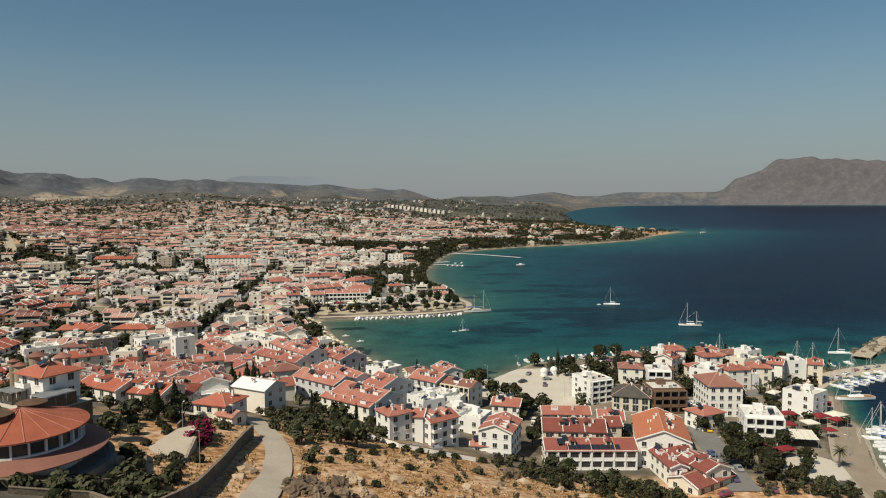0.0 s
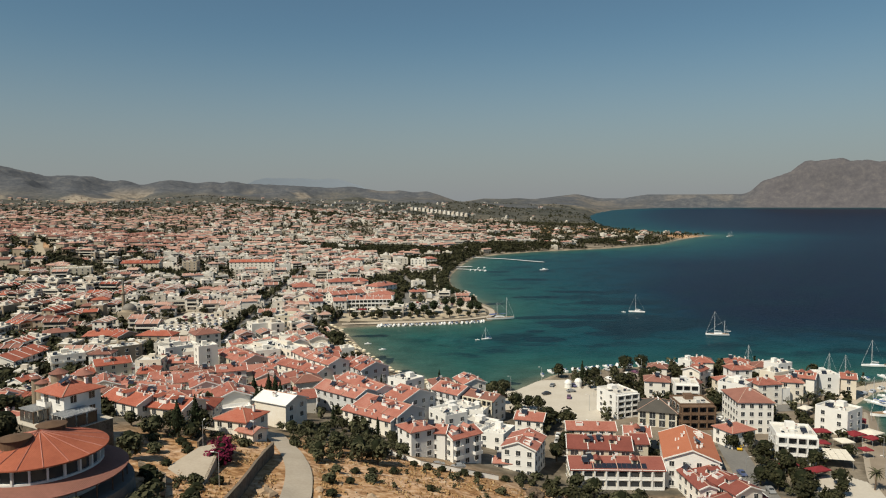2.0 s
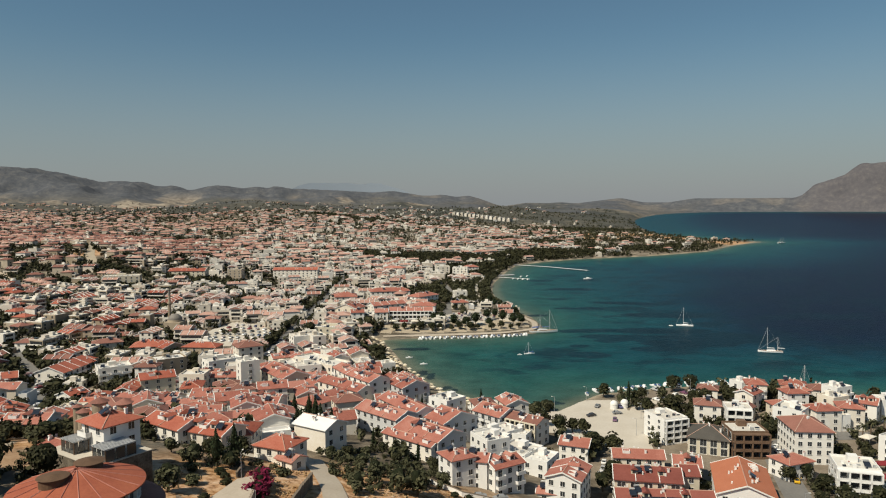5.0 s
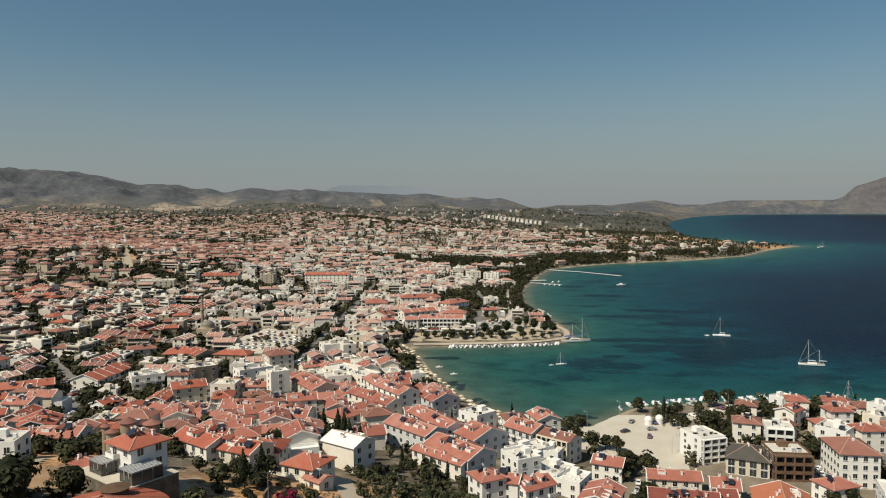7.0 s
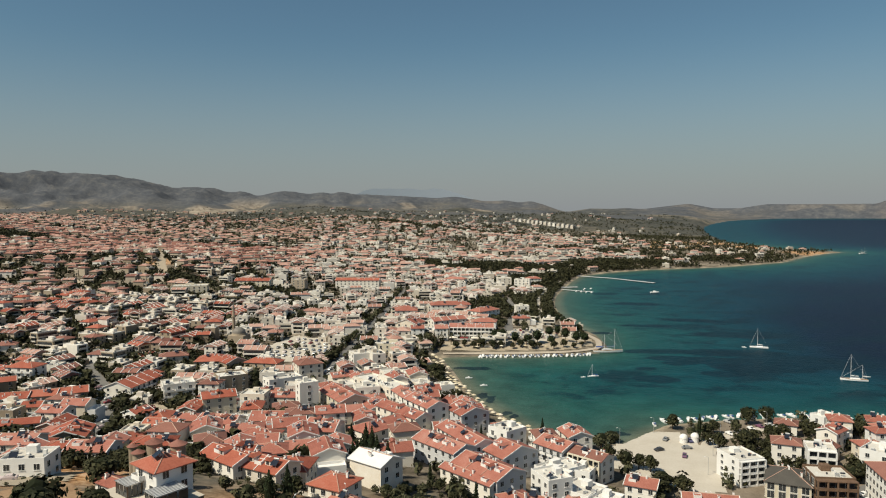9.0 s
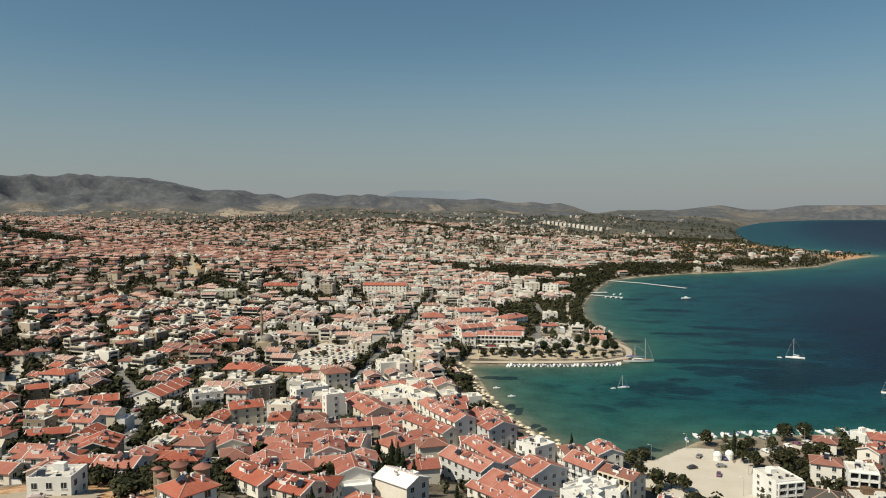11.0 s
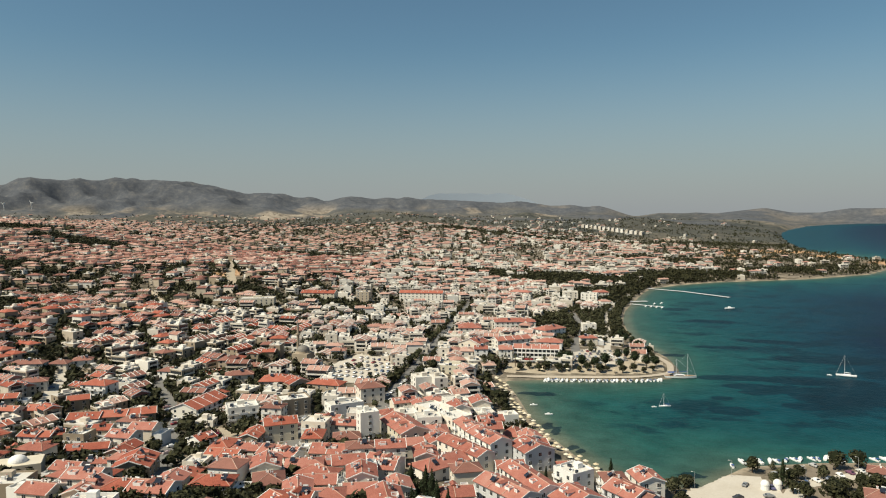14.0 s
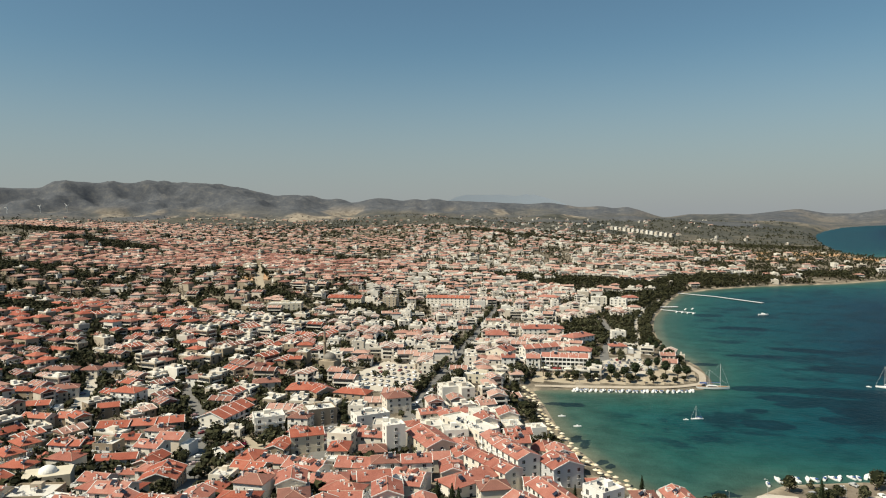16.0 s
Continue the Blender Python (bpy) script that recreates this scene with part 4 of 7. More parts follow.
# ---- the hill in front: roads, walls, terrace ----
HILL_ROAD = [(-58, 214), (-54, 205), (-46, 190), (-40, 172), (-36, 153), (-34, 132), (-35, 110), (-45, 80)]
ribbon("road", HILL_ROAD, 6.0, ROAD, 0.3, "pale worn concrete lane curving down the hill")
take_line(HILL_ROAD, 4.5)
for pts, w, m, lab in (
        ([(-135, 385), (-146, 429), (-150, 481), (-154, 528), (-166, 619), (-182, 746), (-196, 860)], 9, ASPHALT, "grey asphalt main street through the town"),
        ([(-150, 305), (-170, 359), (-180, 390), (-160, 400), (-135, 385)], 8, ASPHALT, "grey asphalt town street"),
        ([(-172, 250), (-204, 299), (-229, 336), (-246, 366)], 8, ASPHALT, "grey asphalt town street"),
        ([(-340, 370), (-369, 410), (-400, 445)], 12, PAVING, "pale dusty side street"),
        ([(-246, 366), (-300, 420), (-330, 470), (-300, 520)], 8, ASPHALT, "grey asphalt town street"),
        ([(83, 200), (90, 247), (96, 280), (104, 296), (116, 302), (150, 306)], 8.5, ASPHALT, "grey asphalt street between hotels"),
        ([(50, 284), (52, 318), (60, 345), (78, 356), (100, 372)], 7, PAVING, "pale paved waterfront street"),
        ([(-465, 770), (-500, 820), (-540, 890), (-640, 1040)], 11, SAND, "pale bare earth track on a hillside"),
        ([(-459, 643), (-485, 668), (-564, 740)], 9, SAND, "pale concrete street climbing a hillside"),
        ([(-58, 214), (-66, 200), (-75, 205), (-100, 208)], 4, PAVING, "narrow paved lane beside houses"),
        ([(-46, 560), (-52, 620), (-50, 700), (-70, 800)], 7, ASPHALT, "grey street along a park"),
        ([(-25, 600), (-28, 700), (-34, 800), (-28, 900), (-10, 1010)], 5, PAVING, "pale path along the shore")):
    ribbon("road", pts, w, m, 0.22, lab)
    take_line(pts, w * 0.5 + 1.0)

QUAY = [(166, 300), (150, 268), (138, 245), (128, 225), (122, 200), (118, 170)]
CAP_STONE = mat("kerb_stone", [(0.28, 0.24, 0.19), (0.38, 0.33, 0.27)], 0.9, 0.2, 2.0, 0.1)
PROMENADE = mat("brown_paving", [(0.20, 0.16, 0.12), (0.29, 0.24, 0.185)], 0.9, 0.2, 2.0, 0.1)
ribbon("pavement", QUAY, 13, CAP_STONE, 0.18, "pale stone kerb strips along the promenade")
ribbon("pavement", QUAY, 9.5, PROMENADE, 0.25, "brown paved harbour promenade")
ribbon("pavement", [(165, 318), (186, 338), (226, 356)], 10, ROAD, 0.3, "pale paved harbour mole")
ribbon("pavement", [(-88, 505), (-68, 510), (-32, 517), (2, 526), (20, 540), (21, 570), (11, 600)], 4.5, ROAD, 0.45, "pale paved quay along the spit")
take_line(QUAY, 7)
take_line([(165, 318), (226, 356)], 7)
take_line([(-88, 511), (-32, 522), (0, 531), (16, 545), (8, 600)], 9)


def patch(name, pts, material, lift, label, category="pavement", reserve=True):
    """A flat patch of paving over the ground, cut to a polygon."""
    p = np.array(pts, float)
    x0, y0 = p.min(0)
    x1, y1 = p.max(0)
    g = Geo()
    n_ = 26
    xs, ys = np.linspace(x0, x1, n_ + 1), np.linspace(y0, y1, n_ + 1)
    X, Y = np.meshgrid(xs, ys, indexing="ij")
    Z = ground(X.ravel(), Y.ravel()).reshape(X.shape) + lift
    ins = inside(X[:-1, :-1] + (xs[1] - xs[0]) / 2, Y[:-1, :-1] + (ys[1] - ys[0]) / 2, p)
    for i in range(n_):
        for j in range(n_):
            if ins[i, j]:
                g.quad([(float(X[a, b]), float(Y[a, b]), float(Z[a, b])) for a, b in ((i, j), (i + 1, j), (i + 1, j + 1), (i, j + 1))])
                if reserve and i % 3 == 1 and j % 3 == 1:
                    take(float(X[i, j]), float(Y[i, j]), max(x1 - x0, y1 - y0) / n_ * 2)
    return tagged(part(name, g, [material], smooth=True), label, category, kind="structure")


YARD = mat("worn_yard", [(0.10, 0.082, 0.062), (0.19, 0.155, 0.118), (0.27, 0.23, 0.18)], 0.95, 0.12, 1.5, 0.2)
patch("pavement", [(18, 262), (54, 292), (58, 320), (50, 350), (78, 376), (110, 382), (150, 376), (170, 350), (164, 306), (150, 272), (128, 262), (100, 262), (70, 255), (40, 250)], YARD, 0.12, "brown worn paving round the waterfront buildings", reserve=False)
EARTH = mat("bare_earth", [(0.20, 0.115, 0.06), (0.34, 0.215, 0.125), (0.44, 0.31, 0.20)], 0.95, 0.15, 1.5, 0.3)
patch("plaza", [(14, 304), (13, 322), (22, 338), (34, 352), (48, 352), (58, 320), (54, 292), (46, 279), (30, 290), (22, 297)], PAVING, 0.2, "wide pale empty plaza beside the beach")
patch("car_park", [(-214, 492), (-206, 532), (-176, 520), (-158, 470), (-186, 452)], PAVING, 0.2, "crowded pale paved town car park")
patch("pavement", [(-92, 514), (-30, 525), (2, 534), (15, 548), (16, 572), (4, 598), (-20, 600), (-44, 560), (-60, 540), (-92, 532)], SAND, 0.14, "sandy ground between quay and hotels on the spit", reserve=False)
patch("car_park", [(-50, 580), (-33, 612), (-8, 566), (-20, 546), (-44, 552)], PAVING, 0.3, "dusty car park on the spit")
patch("square", [(101, 214), (104, 224), (110, 231), (117, 233), (122, 228), (123, 220), (119, 212), (110, 209)], PAVING, 0.25, "pale round waterfront square")
patch("yard", [(-186, 318), (-212, 326), (-214, 354), (-200, 358), (-190, 340)], SAND, 0.25, "bare sandy yard between houses")
patch("yard", [(-125, 157), (-127, 166), (-126, 178), (-108, 166), (-103, 157), (-106, 150), (-113, 148)], EARTH, 0.3, "bare red earth yard below a villa")
patch("yard", [(-118, 168), (-128, 186), (-150, 196), (-165, 185), (-150, 165)], SAND, 0.25, "bare sandy parking yard on the hill")


CAP = mat("stone_coping", [(0.13, 0.10, 0.075), (0.22, 0.175, 0.13)], 0.95, 0.6, 3.0, 0.2)


def wall_run(name, pts, height, thick, material, label, stepped=False, foot=2.5):
    """A garden or retaining wall in straight bays, each level on top."""
    root = new(name)
    for (x0, y0), (x1, y1) in zip(pts, pts[1:]):
        L = math.hypot(x1 - x0, y1 - y0)
        k = max(1, round(L / 2.6))
        for i in range(k):
            a, b = i / k, (i + 1) / k
            xa, ya, xb, yb = x0 + (x1 - x0) * a, y0 + (y1 - y0) * a, x0 + (x1 - x0) * b, y0 + (y1 - y0) * b
            za, zb = gz(xa, ya), gz(xb, yb)
            if stepped:
                za = zb = max(za, zb)
            g = Geo()
            ux, uy = (xb - xa) / (L / k), (yb - ya) / (L / k)
            for t_, lo, hi, m_ in ((thick / 2, -foot, height, 0), (thick / 2 + 0.06, height, height + 0.12, 1)):
                q = [(xa + uy * t_, ya - ux * t_, za), (xb + uy * t_, yb - ux * t_, zb), (xb - uy * t_, yb + ux * t_, zb), (xa - uy * t_, ya + ux * t_, za)]
                g.solid([(x, y, z + lo) for x, y, z in q] + [(x, y, z + hi) for x, y, z in q], [(3, 2, 1, 0), (4, 5, 6, 7), (0, 1, 5, 4), (1, 2, 6, 5), (2, 3, 7, 6), (3, 0, 4, 7)], m_)
            part("bay", g, [material, CAP], root)
    take_line(pts, 1.2)
    return tagged(root, label, "wall", kind="structure")


wall_run("retaining_wall", [(-50, 186), (-48.6, 171)], 2.8, 0.5, STONE, "stepped rubble stone retaining wall along the lane", True)
wall_run("retaining_wall", [(-48.6, 171), (-48, 165), (-45, 143), (-43, 125), (-44, 100)], 2.8, 0.5, STONE, "long rubble stone retaining wall along the lane")
wall_run("garden_wall", [(-49, 112), (-56, 116), (-66, 112)], 1.0, 0.4, STONE, "low rubble stone garden wall")
wall_run("garden_wall", [(-76, 113), (-64, 117), (-58, 126), (-57, 138), (-62, 150), (-70, 156)], 1.1, 0.45, STONE, "curved low stone wall round a restaurant terrace")
wall_run("garden_wall", [(-30, 222), (-22, 214), (-14, 208), (-4, 209), (8, 211)], 1.4, 0.3, WHITE, "white rendered garden wall below white houses")
wall_run("garden_wall", [(-78, 186), (-68, 188), (-66, 178)], 1.2, 0.4, STONE, "low stone garden wall")

# terrace with rail
g = Geo()
cz = gz(-59, 156) + 0.6
for dz, m in ((0, 0),):
    pts = [(-64, 148), (-65, 160), (-63, 171), (-60, 173), (-57, 166), (-54, 150), (-55, 137), (-58, 137)]
    g.solid([(x, y, cz) for x, y in pts] + [(x, y, cz - 3.5) for x, y in pts],
            [tuple(range(7, -1, -1)), tuple(range(8, 16))] + [(i, (i + 1) % 8, 8 + (i + 1) % 8, 8 + i) for i in range(8)], 0)
tagged(part("terrace", g, [ROAD]), "raised pale paved terrace on the hillside", "terrace", kind="structure")
rail = new("railing")
line = [(-60, 173), (-57, 166), (-54, 150), (-55, 137)]
for (x0, y0), (x1, y1) in zip(line, line[1:]):
    k = int(math.hypot(x1 - x0, y1 - y0) / 1.5)
    for i in range(k):
        x, y = x0 + (x1 - x0) * i / k, y0 + (y1 - y0) * i / k
        g = Geo()
        g.tube((x, y, cz), (x, y, cz + 1.05), 0.03, 0.03, 5)
        part("post", g, [WOOD], rail)
    for h in (0.55, 1.05):
        g = Geo()
        g.tube((x0, y0, cz + h), (x1, y1, cz + h), 0.03, 0.03, 5)
        part("rail", g, [WOOD], rail)
tagged(rail, "thin dark metal railing along the terrace edge", "railing")

# ---- round restaurant ----
RC = (-77.5, 134.5)
RED_TILE = tile_mat("brick_red_tile", [(0.24, 0.065, 0.038), (0.33, 0.10, 0.056), (0.42, 0.15, 0.09)])
rest = new("round_restaurant")
tagged(rest, "round restaurant with a wide red tiled conical roof", "restaurant")
N = 60


def ring(name, r0, z0, r1, z1, thick, material, parent, label=""):
    """A conical ring roof, from inner to outer edge."""
    g_ = Geo()
    for i in range(N):
        t0, t1 = 2 * math.pi * i / N, 2 * math.pi * (i + 1) / N
        q = [(RC[0] + r * math.cos(t), RC[1] + r * math.sin(t), z) for t, r, z in ((t0, r0, z0), (t0, r1, z1), (t1, r1, z1), (t1, r0, z0))]
        g_.solid(q + [(x, y, z - thick) for x, y, z in q], [(0, 1, 2, 3), (7, 6, 5, 4), (1, 5, 6, 2), (0, 3, 7, 4)], 0)
    bm_ = bmesh.new()
    me_ = g_.mesh(name, [material])
    bm_.from_mesh(me_)
    bmesh.ops.remove_doubles(bm_, verts=bm_.verts, dist=0.001)
    bm_.to_mesh(me_)
    bm_.free()
    return part(name, me_, [], parent, label)


ring("roof", 0.4, 48.3, 11.2, 45.3, 0.22, RED_TILE, rest, "red tiled conical roof with radial ridges")
ring("porch_roof", 10.3, 42.3, 14.4, 41.1, 0.2, BROWN_TILE, rest, "brown tiled lower porch roof")
for k in range(18):
    a = radians(k * 20 + 4)
    g = Geo()
    g.tube((RC[0] + 0.5 * math.cos(a), RC[1] + 0.5 * math.sin(a), 48.3), (RC[0] + 11.15 * math.cos(a), RC[1] + 11.15 * math.sin(a), 45.34), 0.11, 0.11, 5)
    part("ridge", g, [TILE], rest)
for z0, z1, r in ((34.0, 42.6, 10.2), (44.8, 45.4, 10.4)):
    g = Geo()
    g.tube((RC[0], RC[1], z0), (RC[0], RC[1], z1), r, r, N)
    part("wall", g, [WHITE], rest)
g = Geo()
g.tube((RC[0], RC[1], 42.0), (RC[0], RC[1], 45.0), 9.7, 9.7, N)
part("glazing", g, [GLASS], rest, "band of wide dark windows")
for k in range(24):
    T = Matrix.Translation((RC[0], RC[1], 0)) @ pose(0, 0, 0, 0, 0, k * 15 + 7.5)
    g = Geo()
    g.box(9.6, -0.16, 42.2, 10.3, 0.16, 45.2, 0, T)
    part("pillar", g, [WHITE], rest)
    g = Geo()
    g.tube(T @ Vector((14.0, 0, 35.5)), T @ Vector((14.0, 0, 41.2)), 0.11, 0.11, 8)
    part("post", g, [WOOD], rest)
# Dark timber colour on turrets and caps includes the shade on them.
for x, y in ((-79.6, 131.0), (-77.6, 138.4)):
    g = Geo()
    g.tube((x, y, 45.5), (x, y, 48.3), 2.3, 2.3, 24, 0)
    turret = part("turret", g, [WOOD], rest, "round timber turret, shade put into its dark colour")
    g = Geo()
    g.tube((x, y, 48.3), (x, y, 48.75), 2.65, 0.2, 24, 0)
    part("turret_cap", g, [WOOD], turret, "shallow cone cap darkened as in shade")
# Asphalt colour darkens this terrace: the shade below the porch roof.
g = Geo()
g.tube((RC[0], RC[1], 33.0), (RC[0], RC[1], 38.4), 15.6, 15.2, 48)
tagged(part("terrace", g, [ASPHALT]), "round paved terrace darkened with the porch's shade", "terrace", kind="structure")
for a in range(0, 360, 20):
    take(RC[0] + 9 * math.cos(radians(a)), RC[1] + 9 * math.sin(radians(a)), 8)

TIMBER = mat("dark_timber", [(0.075, 0.045, 0.030), (0.14, 0.085, 0.055), (0.22, 0.15, 0.10)], 0.8, 0.4, 3.0, 0.1)
# ---- houses that stand alone or in the front rows ----
STYLE = {0: (WALL, TILE, "low shed with a red tiled roof"), 1: (WALL, TILE, "white rendered house with a red tiled roof"), 2: (WHITE, TILE, "tall bright white house with a red tiled roof"),
         3: (CREAM, TILE, "cream rendered building with a red tiled roof"), 4: (GREY, TILE, "row house with walls greyed as if shaded, red tiled roof"),
         5: (WALL, BROWN_TILE, "white rendered house with a brown tiled roof"), 6: (WHITE, ORANGE, "large white building with a bright orange tiled roof"),
         7: (CREAM, SLATE, "columned public building with a grey tiled hipped roof"), 8: (TIMBER, TILE, "dark timber-fronted restaurant building with terraces"),
         9: (WALL, WHITE, "white house with a white painted metal roof")}
seed_no = 0


def H(x, y, rot, w, d, floors, roof, k=1, bal=0, big=0, blue=0, z=None):
    """A house of one of the styles above on its plot."""
    global seed_no
    seed_no += 1
    wall, tile, label = STYLE[k]
    if roof == "flat" and k in (1, 2, 3):
        label = ("cream" if k == 3 else "white") + (" flat-roofed block with rows of balconies" if bal else " flat-roofed rendered building with a parapet")
    r = math.hypot(x, y)
    if (x < -150 or (x > 30 and y < 245) or (x < -60 and y < 230)) and k in (1, 3, 4) and tile is TILE:
        tile = DEEP_TILE if x < 0 else MAROON_TILE
    # Western walls darkened to tan: shaded facades and lens fall-off put into colour.
    if k == 1 and x < -150 and seed_no % 5 < 3:
        wall, label = TAN, "house with tan walls darkened as in shade and a red tiled roof" if roof != "flat" else "flat-roofed building with tan walls darkened as in shade"
    if k == 1 and roof == "flat" and x > -40:
        wall, label = WHITE, "bright white flat-roofed building with a parapet"
    if k == 4 and seed_no % 2:
        label = "row house with walls greyed like soft shade, red tiled roof"
    c_, s_ = math.cos(radians(rot)), math.sin(radians(rot))
    facing = -(c_ * x + s_ * y) / r
    sides = True if abs(facing) < 0.2 else 1 if facing > 0 else -1
    ob = make_house(w, d, floors, roof, wall, tile, balcony=bal, seed=seed_no, sides=sides, split=r < 262, solar=(2 if big else 1 if seed_no % 2 else 0) if k not in (7, 9) else 0,
                    chimneys=4 if big else 1 + seed_no % 2, gap=2.7 if blue else 3.4 if r < 300 else 4.6, windows="hall" if k in (7, 8) else "wide" if big else "std", verge=k in (1, 2, 3, 4, 6, 9), dormers=2 if big else (seed_no * 7) % 3 if k in (1, 2, 3, 4) and r < 420 else 0, terraces=0 if big or w < 9 or r > 420 else 1 + (w > 18) * (seed_no % 2), annex=(0, 0, 1, 0, -1)[seed_no % 5] if k == 1 and not big and roof != "flat" and w < 16 else 0)
    return settle(ob, x, y, rot, w, d, label, "house", z=z)


H(-59.5, 199.5, -30, 6.0, 5.0, 1, "gable", k=0)
H(-107.0, 172.5, -24, 7.5, 4.6, 1, "gable", k=0)
H(-139.0, 184.0, 15, 11.0, 9.0, 2, "flat", k=2)
H(-97.0, 210.2, -29, 16.0, 9.0, 2, "gable", k=1)
H(-84.8, 208.1, -19, 15.4, 10.0, 2, "gable", k=1)
H(-64.2, 205.4, -19, 10.4, 10.0, 2, "hip", k=1)
H(-142.3, 295.0, -15, 12.2, 8.0, 2, "gable", k=1)
H(-99.4, 295.7, -10, 13.1, 9.0, 2, "gable", k=1)
H(-59.9, 231.2, 152, 13.0, 9.7, 2, "gable", k=9,z=20.5)
H(-71.9, 317.7, -39, 28.2, 9.0, 3, "gable", k=1)
H(-77.1, 304.6, 55, 26.8, 12.0, 2, "hip", k=1)
H(-113.6, 265.4, -1, 14.3, 9.0, 2, "hip", k=1)
H(-100.0, 223.6, 3, 9.0, 8.0, 2, "gable", k=1)
H(-79.8, 215.7, 4, 9.8, 11.0, 2, "hip", k=1)
H(-97.0, 286.8, 2, 11.3, 9.0, 2, "gable", k=1)
H(-127.7, 305.3, 9, 14.3, 12.0, 2, "gable", k=1)
H(-145.8, 297.2, -4, 16.6, 12.0, 2, "gable", k=1)
H(-124.3, 340.2, 37, 9.0, 8.0, 5, "flat", k=1)
H(-139.6, 353.4, 5, 14.8, 8.0, 2, "gable", k=1)
H(-107.5, 344.1, -49, 26.0, 14.0, 3, "gable", k=3)
H(-96.9, 373.1, -40, 33.6, 12.0, 3, "flat", k=1)
H(-77.6, 349.4, -55, 17.0, 9.0, 3, "gable", k=1,bal=1)
H(-65.4, 335.9, -47, 20.1, 11.0, 3, "gable", k=1,bal=2)
H(-61.2, 374.1, -6, 7.9, 14.0, 1, "hip", k=0)
H(-46.1, 333.2, -53, 13.9, 14.0, 3, "gable", k=4)
H(-26.7, 311.9, -42, 11.3, 11.0, 3, "flat", k=1,bal=1)
H(-41.2, 291.7, -51, 27.9, 10.0, 3, "gable", k=1)
H(-22.6, 280.9, -47, 11.4, 16.0, 3, "gable", k=4)
H(-28.0, 254.9, -41, 21.9, 13.0, 3, "gable", k=4)
H(-33.8, 250.7, -37, 22.9, 5.0, 2, "gable", k=1)
H(-46.6, 275.4, -39, 22.8, 11.0, 3, "gable", k=4)
H(-5.7, 298.4, -41, 14.1, 12.0, 3, "gable", k=4,bal=2)
H(-7.5, 259.4, -58, 11.8, 9.0, 3, "flat", k=1)
H(-4.9, 280.6, 42, 16.0, 10.0, 2, "flat", k=1)
gallery = H(6.5, 290.4, -35, 14.0, 9.0, 3, "gable", k=5)
H(2.8, 261.0, -34, 12.0, 12.0, 2, "flat", k=1)
H(-16.5, 224.6, -56, 8.4, 8.2, 3, "hip", k=2)
H(-3.4, 227.6, 38, 11.0, 8.4, 3, "gable", k=2, bal=1)
H(-10.3, 226.8, -10, 6.7, 7.0, 3, "gable", k=2)
H(17.1, 232.6, 71, 14.0, 10.6, 3, "gable", k=2)
H(13.9, 229.5, -8, 12.5, 5.0, 1, "gable", k=1)
H(9.6, 254.4, -25, 9.4, 11.0, 2, "flat", k=1)
H(-7.3, 272.0, -29, 11.2, 9.0, 2, "flat", k=1)
H(2.9, 282.3, -21, 9.1, 9.0, 2, "flat", k=1)
H(23.5, 274.0, -17, 10.4, 9.0, 2, "gable", k=1)
hotel = H(44.5, 227.3, -1, 28.0, 11.0, 2, "gable", k=3,big=1)
H(41.5, 237.2, -6, 19.7, 12.0, 3, "gable", k=3,big=1)
H(54.9, 240.8, -1, 5.0, 9.0, 3, "gable", k=3)


def arcade(house, w, d, floors, bays, fh=3.0, deep=1.5, material=None, wide=0.38):
    """A row of deep loggias on a front: pillars, floor slabs, rails and dark panels for the shaded rooms behind."""
    y0 = -d / 2
    for fl in range(floors + 1):
        g_ = Geo()
        g_.box(-w / 2, y0 - deep, fl * fh - 0.16, w / 2, y0 - 0.02, fl * fh + 0.14, 0)
        part("slab", g_, [material or CREAM], house)
    for i in range(bays + 1):
        x = -w / 2 + 0.25 + (w - 0.5) * i / bays
        g_ = Geo()
        g_.box(x - 0.25, y0 - deep, -3.0, x + 0.25, y0 - deep + 0.5, floors * fh - 0.16, 0)
        part("pillar", g_, [material or CREAM], house)
    for fl in range(floors):
        g_ = Geo()
        g_.box(-w / 2 + 0.3, y0 - deep + 0.1, fl * fh + 0.14, w / 2 - 0.3, y0 - deep + 0.2, fl * fh + 0.95, 0)
        part("parapet", g_, [material or CREAM], house)
        for i in range(bays):
            x = -w / 2 + w * (i + 0.5) / bays
            # Dark glass-coloured panel: window and recess shade in one sheet.
            g_ = Geo()
            g_.box(x - w / bays * wide, y0 - 0.12, fl * fh + 0.14, x + w / bays * wide, y0 - 0.1, fl * fh + 2.5, 0)
            part("glazing", g_, [GLASS], house)


H(69.2, 233.7, 78, 24.0, 15.7, 3, "gable", k=6)
H(73.8, 214.5, -69, 18.9, 9.0, 2, "gable", k=1)
H(65.9, 215.2, -83, 14.3, 5.0, 2, "gable", k=1)
H(73.2, 208.1, 34, 16.9, 10.0, 1, "gable", k=1)
H(74.7, 287.9, -17, 14.3, 16.0, 2, "hip", k=7)
H(43.5, 263.0, -3, 17.0, 8.5, 2, "gable", k=1)
H(58.6, 257.2, -8, 8.6, 10.0, 2, "gable", k=1)
block = H(60.9, 298.4, 24, 10.6, 13.0, 4, "flat", k=2)
H(82.6, 318.5, -13, 10.3, 9.0, 3, "hip", k=5)
H(92.4, 352.8, -18, 8.8, 8.0, 2, "hip", k=5)
flats = H(92.9, 312.7, -7, 9.9, 9.0, 3, "flat", k=2)
H(113.0, 350.4, -10, 8.7, 9.0, 3, "hip", k=1,bal=2)
H(135.3, 364.4, -15, 11.5, 9.0, 2, "hip", k=1)
H(143.4, 355.2, -10, 8.7, 9.0, 2, "hip", k=5)
